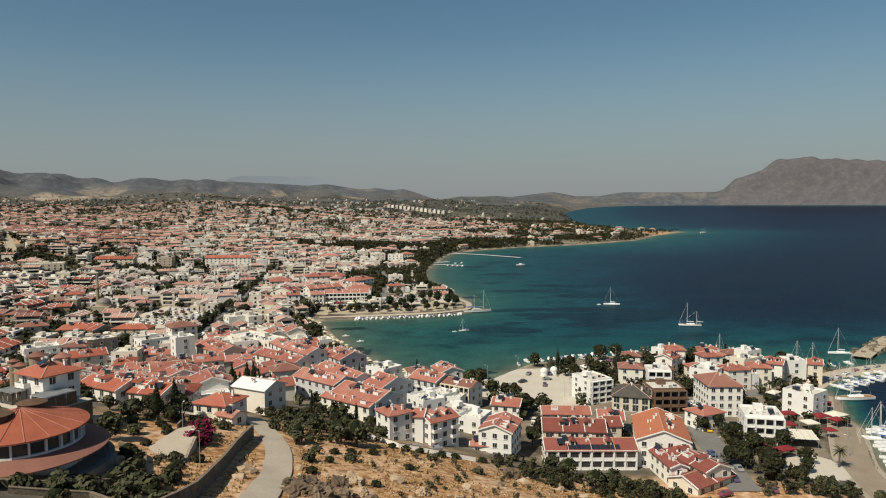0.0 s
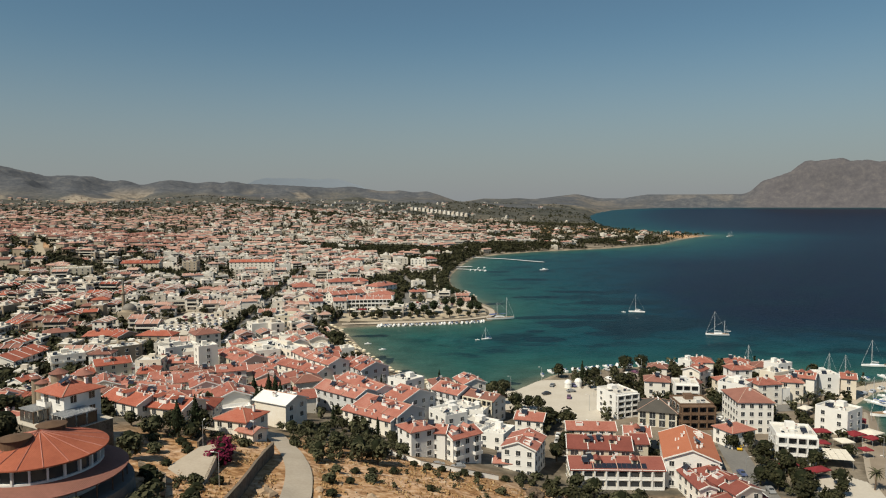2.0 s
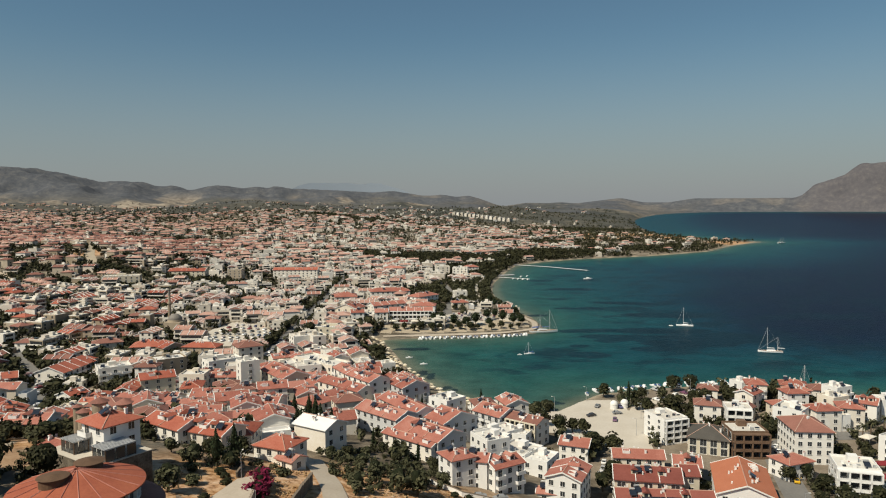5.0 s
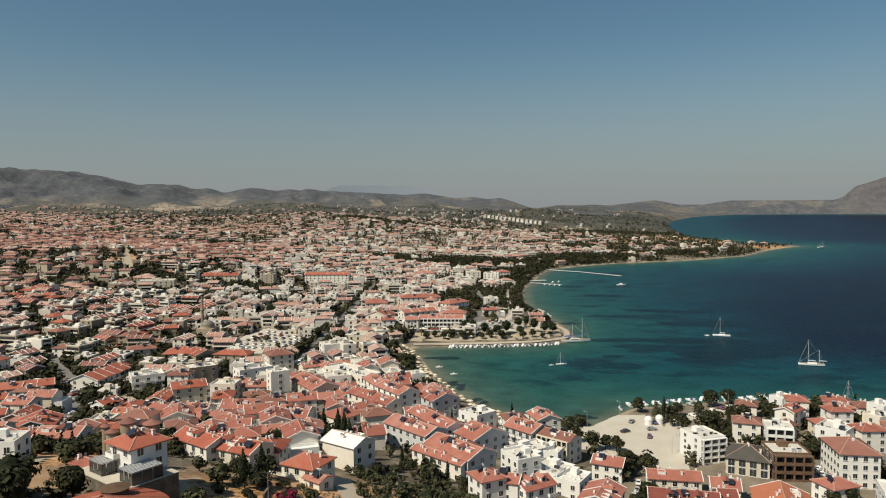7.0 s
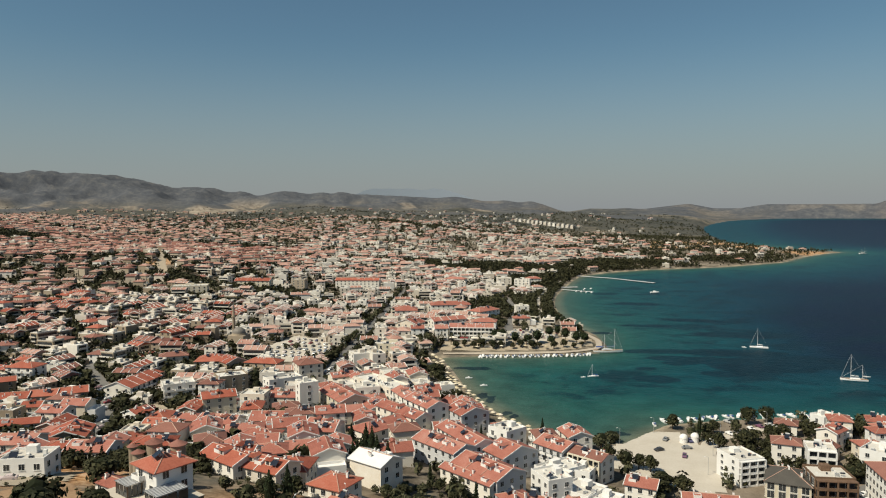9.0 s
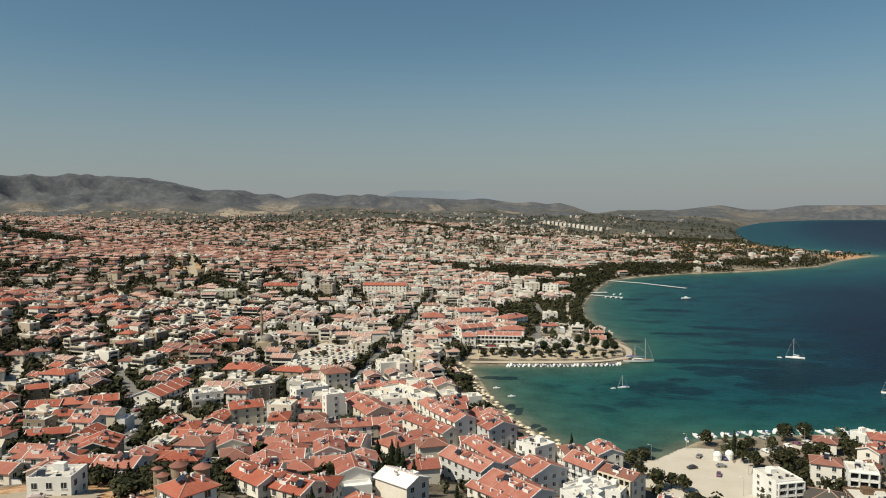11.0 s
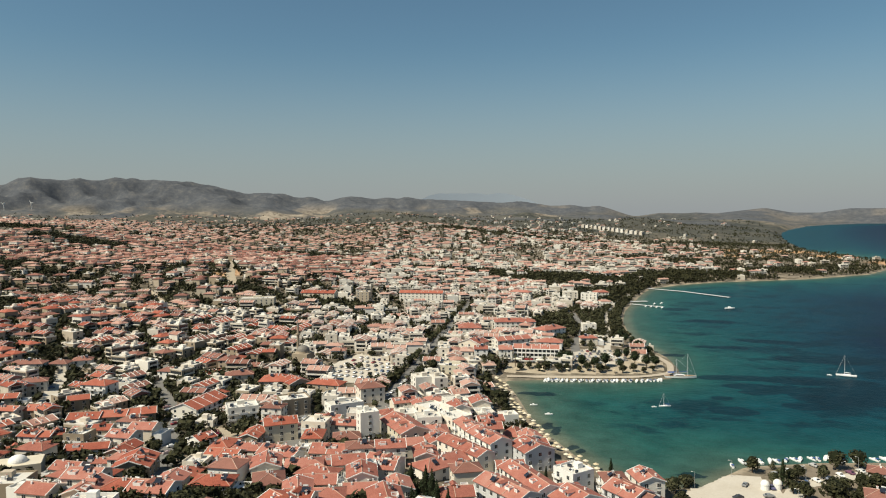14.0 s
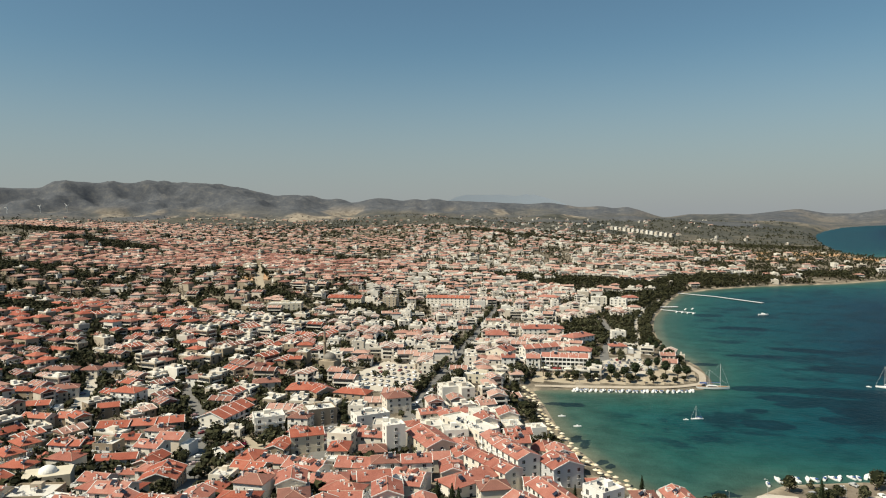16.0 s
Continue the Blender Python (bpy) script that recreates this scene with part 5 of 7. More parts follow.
H(114.7, 312.8, -40, 11.2, 12.0, 3, "flat", k=1)
restaurant = H(86.6, 284.8, 2, 13.0, 12.0, 3, "flat", k=8)
H(94.5, 262.1, 25, 10.5, 9.0, 2, "hip", k=1)
H(106.7, 281.2, -1, 12.8, 17.0, 4, "hip", k=5,blue=1)
terraces = H(109.3, 250.0, -13, 12.5, 12.0, 3, "flat", k=2)
H(149.7, 324.5, -34, 8.1, 9.0, 3, "gable", k=1)
H(160.4, 329.4, -2, 8.9, 9.0, 3, "flat", k=1)
H(169.0, 326.2, -23, 5.9, 8.0, 3, "gable", k=1)
H(139.2, 277.4, -54, 11.9, 11.0, 3, "flat", k=1)
H(126.3, 312.2, 9, 10.6, 9.0, 3, "hip", k=1)
H(138.7, 316.3, -14, 9.4, 9.0, 3, "hip", k=1)
H(-282.4, 338.5, 23, 15.6, 11.0, 2, "gable", k=1)
H(-270.6, 345.9, 24, 13.4, 11.0, 2, "gable", k=1)
H(-260.1, 353.3, 36, 14.9, 11.0, 2, "gable", k=1)
H(-195.3, 269.4, 113, 16.0, 14.2, 2, "gable", k=1)
H(-235.8, 289.0, 28, 17.4, 8.0, 2, "gable", k=1)
H(-220.8, 278.3, 16, 9.1, 6.0, 1, "gable", k=0)
H(-191.0, 246.2, 5, 10.6, 9.0, 2, "hip", k=1)
H(-250.4, 299.7, 7, 10.4, 9.0, 3, "flat", k=1,bal=2)
H(-247.9, 312.0, 16, 8.7, 8.0, 3, "gable", k=1,bal=2)
H(-278.2, 300.5, 6, 9.5, 8.0, 2, "gable", k=1)
H(-271.6, 302.6, 16, 6.0, 8.0, 2, "gable", k=1)
H(-269.3, 306.4, 41, 5.8, 8.0, 2, "gable", k=1)
H(-270.9, 289.9, 44, 22.1, 7.0, 1, "gable", k=1)
H(-222.8, 234.7, 20, 16.7, 13.0, 2, "flat", k=1)
H(-320.7, 391.4, 2, 17.6, 12.0, 3, "hip", k=1,bal=2)
H(-316.2, 407.7, 9, 12.0, 9.0, 2, "flat", k=1)
H(-314.5, 368.0, 40, 11.5, 9.0, 2, "gable", k=1)
H(-318.7, 345.2, 11, 13.0, 10.0, 2, "gable", k=1)
H(-354.3, 355.7, 30, 14.2, 9.0, 2, "gable", k=1)
H(-332.1, 336.0, 5, 16.1, 8.0, 2, "gable", k=1)
H(-371.9, 391.7, 40, 17.1, 10.0, 2, "hip", k=5)
H(-383.4, 374.2, 16, 13.5, 9.0, 2, "gable", k=1)
H(-307.7, 443.8, 4, 16.0, 10.0, 2, "hip", k=5)
H(-318.3, 305.4, 78, 12.3, 9.0, 2, "gable", k=1)
H(-240.6, 377.4, 90, 29.3, 16.0, 2, "gable", k=1,bal=2)
H(-207.8, 367.8, 38, 16.1, 13.0, 3, "flat", k=1,bal=2)
H(-169.9, 340.2, 35, 15.5, 11.0, 3, "gable", k=3)
H(-188.0, 388.8, 40, 16.0, 13.0, 3, "flat", k=1)
H(-188.9, 434.5, -2, 21.7, 11.0, 2, "hip", k=1)
H(-154.7, 382.4, 43, 18.3, 11.0, 3, "flat", k=1)
H(-154.6, 420.5, 36, 14.5, 13.0, 3, "hip", k=5)
H(-256.8, 445.1, 31, 17.7, 10.0, 2, "hip", k=5)
H(-210.9, 435.3, 143, 14.0, 13.9, 2, "gable", k=1)
H(-225.3, 438.2, 16, 19.7, 16.0, 2, "hip", k=1)
H(-197.4, 316.5, 72, 9.4, 9.0, 2, "gable", k=1)
spit_hotel = H(-73.8, 548.6, 5, 32.8, 12.0, 3, "gable", k=3)
H(-95.6, 539.7, 15, 9.7, 10.0, 3, "gable", k=1)
H(-112.8, 535.3, 15, 9.7, 9.0, 3, "gable", k=1)
H(-97.9, 579.7, 38, 29.4, 11.0, 3, "gable", k=1)
H(-75.3, 640.3, 54, 25.7, 14.0, 3, "hip", k=1)
H(-66.7, 577.2, 1, 17.6, 12.0, 3, "hip", k=2)
H(-111.4, 675.3, 15, 37.1, 14.0, 3, "hip", k=1)
H(-44.3, 674.8, 15, 12.3, 9.0, 3, "flat", k=1)
H(-41.1, 620.4, 15, 13.5, 9.0, 2, "hip", k=1)
H(-80.7, 895.3, 14, 17.3, 12.0, 4, "flat", k=1)
H(-57.0, 883.7, -3, 18.7, 12.0, 4, "flat", k=1)
H(-46.3, 931.4, 14, 18.4, 12.0, 3, "hip", k=1)
H(-123.1, 557.8, 76, 16.0, 17.6, 3, "gable", k=1)
H(-143.6, 630.7, 15, 19.3, 18.0, 3, "hip", k=1)
H(-121.5, 495.3, -2, 27.8, 12.0, 2, "flat", k=3)
H(-143.3, 908.5, -13, 26.2, 12.0, 3, "hip", k=1)
H(-359.6, 783.6, 5, 40.9, 14.0, 3, "gable", k=3)
H(-394.8, 705.7, 22, 36.3, 20.0, 3, "flat", k=3)
H(-313.4, 807.8, 5, 15.4, 14.0, 4, "flat", k=1)
H(-253.3, 844.7, 5, 53.1, 13.0, 4, "gable", k=1)
H(-404.1, 419.5, 20, 22.8, 10.0, 2, "hip", k=5)
H(-388.2, 431.4, 15, 12.8, 10.0, 2, "hip", k=5)
H(-381.5, 443.9, 32, 12.9, 10.0, 2, "hip", k=5)

arcade(hotel, 28.0, 11.0, 2, 8, deep=0.45, wide=0.26, material=WHITE)
arcade(spit_hotel, 32.8, 12.0, 3, 11, deep=1.6, material=WHITE)
arcade(block, 10.6, 13.0, 4, 3, deep=1.3, material=WHITE)
block.scale.z = 0.78   # low storeys
arcade(terraces, 12.5, 12.0, 3, 4, deep=2.2, material=WHITE)
arcade(flats, 9.9, 9.0, 3, 3, deep=1.3, material=WHITE)
arcade(gallery, 14.0, 9.0, 3, 6, deep=1.1)
arcade(restaurant, 13.0, 12.0, 3, 4, deep=2.4, material=TIMBER)

# ---- boats ----
HULL = mat("white_gelcoat", [(0.72, 0.72, 0.72), (0.82, 0.82, 0.81)], 0.25, 0.5, 3.0, 0.0, 0.5)
TEAK = mat("teak_deck", [(0.22, 0.13, 0.07), (0.34, 0.22, 0.13)], 0.6, 1.0, 8.0, 0.1)
CANVAS = mat("blue_canvas", [(0.03, 0.07, 0.22), (0.05, 0.11, 0.33)], 0.8, 0.6, 4.0, 0.1)
ALLOY = mat("mast_alloy", [(0.60, 0.60, 0.60), (0.72, 0.72, 0.72)], 0.4, 1.0, 4.0, 0.0, 0.5, 0.3)


def hull_geo(L, B, Hh, sheer=0.25):
    """A boat's hull: bow towards +x, tapered sections, a closed deck."""
    g_ = Geo()
    st = []
    for i in range(11):
        t = i / 10
        half = B / 2 * (0.78 + 0.22 * min(1, t * 3)) * (1 - max(0, (t - 0.45) / 0.55) ** 2.2)
        half = max(half, 0.03)
        x = -L / 2 + L * t
        z = Hh * (1 + sheer * (max(0, t - 0.35) ** 1.5) + 0.04)
        st.append([(x, -half, z), (x, -half * 0.92, Hh * 0.35), (x - (0.06 * L * t), -half * 0.5, -0.35), (x - (0.06 * L * t), half * 0.5, -0.35), (x, half * 0.92, Hh * 0.35), (x, half, z)])
    vs = [p for s in st for p in s]
    fs = []
    for i in range(10):
        for j in range(5):
            fs.append((i * 6 + j, i * 6 + j + 1, (i + 1) * 6 + j + 1, (i + 1) * 6 + j))
    fs.append((0, 5, 4, 3, 2, 1))
    g_.solid(vs, fs, 0)
    g_.solid([p for s in st for p in ((s[0][0], s[0][1] * 0.96, s[0][2] - 0.06), (s[5][0], s[5][1] * 0.96, s[5][2] - 0.06))], [(2 * i, 2 * i + 2, 2 * i + 3, 2 * i + 1) for i in range(10)], 1)
    return g_


def yacht(L, masts=((0.08, 1.25),), wood=False, label="", cover=None):
    root = new("sailing_yacht")
    B, Hh = L * 0.28, L * 0.085
    part("hull", hull_geo(L, B, Hh), [HULL, TEAK if wood else HULL], root)
    g_ = Geo()
    g_.solid([(-L * 0.22, -B * 0.27, Hh * 0.95), (L * 0.16, -B * 0.22, Hh * 0.95), (L * 0.16, B * 0.22, Hh * 0.95), (-L * 0.22, B * 0.27, Hh * 0.95),
              (-L * 0.2, -B * 0.22, Hh * 1.55), (L * 0.1, -B * 0.16, Hh * 1.5), (L * 0.1, B * 0.16, Hh * 1.5), (-L * 0.2, B * 0.22, Hh * 1.55)],
             [(4, 5, 6, 7), (0, 1, 5, 4), (1, 2, 6, 5), (2, 3, 7, 6), (3, 0, 4, 7)], 0)
    g_.box(-L * 0.17, -B * 0.262, Hh * 1.08, L * 0.1, -B * 0.24, Hh * 1.3, 1)
    part("cabin", g_, [HULL, GLASS], root)
    if cover:
        g_ = Geo()
        g_.box(-L * 0.40, -B * 0.3, Hh * 2.2, -L * 0.2, B * 0.3, Hh * 2.28, 0)
        for a in (-0.39, -0.21):
            for s in (-1, 1):
                g_.tube((L * a, s * B * 0.28, Hh), (L * a, s * B * 0.28, Hh * 2.2), 0.03, 0.03, 4, 0)
        part("awning", g_, [cover], root)
    for px, ph in masts:
        top = L * ph
        g_ = Geo()
        g_.tube((L * px, 0, Hh * 0.9), (L * px, 0, top), 0.11, 0.07, 7)
        for hh in (0.45, 0.7):
            g_.tube((L * px, -B * 0.28, top * hh), (L * px, B * 0.28, top * hh), 0.04, 0.04, 4)
        part("mast", g_, [ALLOY], root)
        g_ = Geo()
        g_.tube((L * px, 0, Hh * 2.3), (L * (px - 0.3), 0, Hh * 2.2), 0.09, 0.07, 6, 0)
        g_.tube((L * px, 0, Hh * 2.55), (L * (px - 0.29), 0, Hh * 2.4), 0.17, 0.12, 7, 1)
        part("boom", g_, [ALLOY, cover or HULL], root, "boom with a furled sail")
        g_ = Geo()
        g_.tube((L * px, 0, top), (L * 0.49, 0, Hh * 1.2), 0.05, 0.06, 4)
        g_.tube((L * px, 0, top), (-L * 0.48, 0, Hh * 1.1), 0.025, 0.025, 4)
        for s in (-1, 1):
            g_.tube((L * px, 0, top), (L * px - 0.2, s * B * 0.46, Hh), 0.025, 0.025, 4)
        part("rigging", g_, [ALLOY], root)
    return tagged(root, label, "sailboat")


def motor_boat(L, label, cover=None):
    root = new("motor_boat")
    B, Hh = L * 0.32, L * 0.13
    part("hull", hull_geo(L, B, Hh, 0.4), [HULL, HULL], root)
    g_ = Geo()
    g_.solid([(-L * 0.18, -B * 0.36, Hh), (L * 0.18, -B * 0.3, Hh), (L * 0.18, B * 0.3, Hh), (-L * 0.18, B * 0.36, Hh),
              (-L * 0.16, -B * 0.3, Hh * 2.0), (L * 0.06, -B * 0.24, Hh * 2.0), (L * 0.06, B * 0.24, Hh * 2.0), (-L * 0.16, B * 0.3, Hh * 2.0)],
             [(4, 5, 6, 7), (0, 1, 5, 4), (2, 3, 7, 6), (3, 0, 4, 7)], 0)
    g_.solid([(L * 0.18, -B * 0.3, Hh), (L * 0.18, B * 0.3, Hh), (L * 0.06, B * 0.24, Hh * 2.0), (L * 0.06, -B * 0.24, Hh * 2.0)], [(0, 1, 2, 3)], 1)
    part("cabin", g_, [HULL, GLASS], root)
    if cover:
        g_ = Geo()
        g_.box(-L * 0.42, -B * 0.36, Hh * 2.1, -L * 0.16, B * 0.36, Hh * 2.2, 0)
        for a in (-0.41, -0.17):
            for s in (-1, 1):
                g_.tube((L * a, s * B * 0.34, Hh), (L * a, s * B * 0.34, Hh * 2.1), 0.03, 0.03, 4, 0)
        part("awning", g_, [cover], root)
    return tagged(root, label, "boat")


def float_at(ob, x, y, rot):
    ob.matrix_basis = pose(x, y, 0.02, 0, 0, rot)
    return ob


float_at(yacht(14.5, ((0.12, 1.08), (-0.3, 0.68)), True, "white two-masted ketch at anchor with furled sails"), 164, 472, 172)
float_at(yacht(12.5, ((0.08, 1.15),), False, "white single-masted sailing yacht at anchor"), 135, 566, 165)
float_at(motor_boat(3.2, "small white dinghy on the water"), 125, 567, 160)
float_at(yacht(21.0, ((0.22, 0.8), (-0.12, 0.62)), True, "large white two-masted gulet moored at the tip of the spit", CANVAS), 26, 534, 8)
float_at(motor_boat(11, "white motor cruiser at anchor"), 101, 900, 10)
float_at(yacht(20, ((0.15, 0.7), (-0.2, 0.55)), True, "white two-masted boat anchored off the far point"), 632, 1690, 20)
float_at(yacht(7.0, ((0.08, 1.1),), False, "small sailing boat anchored in the bay", CANVAS), 13, 459, 200)
float_at(motor_boat(3.0, "small white dinghy on the water"), 7, 456, 190)
float_at(yacht(12, ((0.08, 1.2),), False, "white sailing yacht off the harbour mole"), 215, 386, 170)
float_at(yacht(17, ((0.1, 1.15),), True, "large white sailing yacht moored stern to the quay"), 172, 300, 186)
for x, y in ((-61, 443), (-50, 426)):
    float_at(motor_boat(4.5, "small white boat off the beach"), x, y, 10)
boat_rng = random.Random(9)
row_yacht = yacht(10.5, ((0.08, 1.1),), False, "white sailing yacht berthed in the harbour", CANVAS)
row_motor = motor_boat(6.2, "white motor boat moored along the quay")
row_small = motor_boat(5.0, "small white covered boat moored along the quay", CANVAS)
tagged(row_yacht, group="harbour yachts")
for r in (row_motor, row_small):
    tagged(r, group="moored boats")
float_at(row_yacht, 150, 251, 155)
float_at(row_motor, -60, 508, 80)
float_at(row_small, -55, 508, 84)
for k in range(19):
    t = k / 18
    x, y = 159 - 28 * t, 262 - 62 * t
    if abs(y - 251) < 2.2:
        continue
    ob = copy_thing(row_yacht if k % 4 else row_motor, pose(0, 0, 0))
    float_at(ob, x + boat_rng.uniform(0, 2.0), y, 152 + boat_rng.uniform(-4, 4))
for k in range(12):
    ob = copy_thing((row_yacht, row_motor, row_small)[k % 3], pose(0, 0, 0))
    float_at(ob, 176 + 3.9 * k + boat_rng.uniform(-0.5, 0.5), 318.5 + 2.15 * k + boat_rng.uniform(-1, 1), 118 + boat_rng.uniform(-6, 6))
for k in range(33):
    t = (k + boat_rng.uniform(-0.45, 0.45)) / 32
    x, y = -62 + 76 * t, 508.5 + 17 * t - 3.0 * (1 - abs(2 * t - 1)) * 0.3
    d = -float(shore(np.array([x]), np.array([y]))[0])
    y -= max(0, 2.3 - d)
    ob = copy_thing(boat_rng.choice((row_motor, row_small)), pose(0, 0, 0))
    float_at(ob, x, y - boat_rng.uniform(0, 0.9), 78 + boat_rng.uniform(-22, 22))
for k in range(15):
    t = k / 14
    x, y = 44 + 88 * t + boat_rng.uniform(-1.5, 1.5), 373 + 17 * math.sin(1.75 * t) + boat_rng.uniform(-1.0, 2.5)
    d = -float(shore(np.array([x]), np.array([y]))[0])
    float_at(copy_thing((row_motor, row_small)[k % 2], pose(0, 0, 0)), x, y + max(0, 3.0 - d), 100 + boat_rng.uniform(-40, 40))
for x, y in ((38, 366), (50, 374), (58, 377), (66, 381), (74, 384), (82, 387), (92, 390), (112, 394), (124, 392), (150, 386), (166, 380), (182, 366), (188, 362), (196, 360), (206, 363), (192, 335), (202, 340), (210, 343), (186, 328)):
    ob = copy_thing(boat_rng.choice((row_motor, row_small, row_motor, row_yacht) if x > 105 else (row_motor, row_small)), pose(0, 0, 0))
    float_at(ob, x, y, 110 + boat_rng.uniform(-20, 20))


# ---- piers ----
def pier(pts, w, label):
    root = new("pier")
    for (x0, y0), (x1, y1) in zip(pts, pts[1:]):
        L = math.hypot(x1 - x0, y1 - y0)
        T = pose(x0, y0, 0, 0, 0, math.degrees(math.atan2(y1 - y0, x1 - x0)))
        g_ = Geo()
        g_.box(0, -w / 2, 0.75, L, w / 2, 1.1, 0, T)
        part("deck", g_, [GREY], root)
        for i in range(int(L / 8) + 1):
            for s in (-1, 1):
                g_ = Geo()
                g_.tube(T @ Vector((i * 8, s * w * 0.4, -2)), T @ Vector((i * 8, s * w * 0.4, 0.75)), 0.25, 0.25, 6)
                part("pile", g_, [STONE], root)
    return tagged(root, label, "pier", kind="structure")


pier([(12, 1098), (60, 1068), (114, 1009)], 4.5, "long low concrete pier")
pier([(-10, 915), (28, 895)], 3, "short wooden bathing pier")
pier([(-12, 938), (10, 946)], 6, "short stone pier")
for x, y in ((6, 905), (12, 902), (18, 899), (24, 896), (16, 930), (24, 936)):
    float_at(copy_thing(row_motor, pose(0, 0, 0)), x + 3, y - 3, 60)
g = Geo()
mz = random.Random(4)
for k in range(150):
    t = k / 149
    x, y = 224 + 45 * t + mz.uniform(-5, 5), 380 + 44 * t - 16 * math.sin(3.1 * t) * 0 + mz.uniform(-5, 5)
    s = mz.uniform(0.7, 1.6)
    T = pose(x, y, mz.uniform(-0.4, 0.7), mz.uniform(0, 90), mz.uniform(0, 90), mz.uniform(0, 90))
    g.box(-s, -s * 0.8, -s * 0.7, s, s * 0.8, s * 0.7, 0, T)
tagged(part("rock_mole", g, [STONE]), "rough grey boulders of the harbour breakwater", "boulders", kind="stuff")
ribbon("pavement", [(218, 372), (236, 392), (268, 424)], 9, SAND, label="sandy top of the harbour breakwater", closed_z=1.6)


# ---- cars ----
CAR_PAINT = mat("car_paint", [(0.75, 0.75, 0.75), (0.78, 0.78, 0.77), (0.35, 0.36, 0.37), (0.04, 0.04, 0.045), (0.7, 0.7, 0.7), (0.25, 0.03, 0.025), (0.06, 0.10, 0.2), (0.78, 0.78, 0.78)], 0.3, 0.1, 0.3, 0.0, 0.5, vary=1.0)
RUBBER = mat("tyre_rubber", [(0.012, 0.012, 0.012), (0.03, 0.03, 0.03)], 0.9, 1.0, 4.0, 0.0)
TAXI = mat("taxi_yellow", [(0.62, 0.36, 0.02), (0.72, 0.44, 0.03)], 0.35, 0.5, 2.0, 0.0, 0.5)


def make_car(paint=None, label="parked family car with dark windows", far=False):
    root = new("car")
    prof = [(-2.1, 0.35), (-2.15, 0.8), (-1.95, 0.95), (-1.55, 1.0), (-1.0, 1.45), (0.45, 1.45), (1.05, 1.0), (1.95, 0.85), (2.15, 0.6), (2.1, 0.35)]
    g_ = Geo()
    k = len(prof)
    wide = lambda z: 0.85 if z < 1.1 else 0.68
    g_.solid([(x, -wide(z), z) for x, z in prof] + [(x, wide(z), z) for x, z in prof], [tuple(range(k)), tuple(range(2 * k - 1, k - 1, -1))] + [(i, k + i, k + (i + 1) % k, (i + 1) % k) for i in range(k)], 0)
    if far:
        for x in (-1.3, 1.3):
            for s in (-1, 1):
                g_.tube((x, s * 0.72, 0.32), (x, s * 0.9, 0.32), 0.32, 0.32, 8, 1)
    part("body", g_, [paint or CAR_PAINT, RUBBER], root)
    g_ = Geo()
    for s in (-1, 1):
        g_.quad([(-1.35, s * 0.80, 1.08), (0.85, s * 0.80, 1.08), (0.42, s * 0.70, 1.40), (-0.98, s * 0.70, 1.40)], 0)
    g_.quad([(1.04, -0.72, 1.03), (1.04, 0.72, 1.03), (0.50, 0.62, 1.43), (0.50, -0.62, 1.43)], 0)
    g_.quad([(-1.56, -0.72, 1.03), (-1.56, 0.72, 1.03), (-1.05, 0.62, 1.43), (-1.05, -0.62, 1.43)], 0)
    part("glazing", g_, [GLASS], root)
    for x in () if far else (-1.3, 1.3):
        for s in (-1, 1):
            g_ = Geo()
            g_.tube((x, s * 0.72, 0.32), (x, s * 0.9, 0.32), 0.32, 0.32, 10)
            wheel = part("wheel", g_, [RUBBER], root)
            g_ = Geo()
            g_.tube((x, s * 0.89, 0.32), (x, s * 0.92, 0.32), 0.19, 0.17, 8)
            part("rim", g_, [STEEL], wheel, "grey wheel rim")
    return tagged(root, label, "car", "parked cars")


car0, car1 = make_car(), make_car(far=True)
car_rng = random.Random(3)
car_spots = []
for i in range(9):
    for j in range(6):
        car_spots.append((-206 + i * 5.4 + j * 1.2, 470 + j * 9.5 + i * -0.6, 84))
for i in range(9):
    for j in range(4):
        car_spots.append((-46 + i * 4.2 + j * 0.8, 552 + j * 11 + i * 1.0, 100))
car_spots += [(-146 - 0.16 * k, 430 + k * 6.5, 92) for k in range(9)] + [(-153 + (-0.14) * k, 560 + k * 8, 97) for k in range(8)]
car_spots += [(-170, 356, 68), (-172, 364, 68), (-176, 379, 70), (-166, 346, 70), (-208, 306, 55), (-214, 315, 55), (-233, 344, 58), (-240, 354, 58), (-244, 360, 60), (-250, 366, 40), (-254, 371, 40), (-259, 376, 45), (-264, 381, 45), (-365, 400, 50), (-372, 412, 50),
              (36, 326, 30), (44, 320, 80), (47, 330, 10), (50, 338, 100), (40, 340, 60), (54, 356, 110), (60, 362, 110), (66, 366, 115), (72, 370, 115), (78, 374, 115), (84, 377, 110), (92, 379, 100), (64, 346, 60), (68, 351, 120), (73, 354, 120), (79, 359, 115), (84, 363, 115), (90, 368, 115), (86, 232, 85), (87, 225, 85), (88, 217, 85), (84, 209, 85), (89, 200, 100), (76, 196, 20), (100, 288, 40), (99, 283, 80),
              (-10, 211, 10), (-4, 213, 10), (30, 256, 80), (31, 262, 80), (33, 268, 80), (29, 250, 80), (-138, 176, 20), (40, 330, 20)]
car_spots += [(178 + k * 7, 330 + k * 4.4, 32) for k in range(6)]
started = set()
for x, y, a in car_spots:
    if car_rng.random() < 0.08 and len(started) == 2:
        continue
    model = car0 if math.hypot(x, y) < 330 else car1
    m_ = pose(x + car_rng.uniform(-0.7, 0.7), y + car_rng.uniform(-1.2, 1.2), gz(x, y) + 0.24, 0, 0, a + car_rng.choice((0, 180)) + car_rng.uniform(-9, 9))
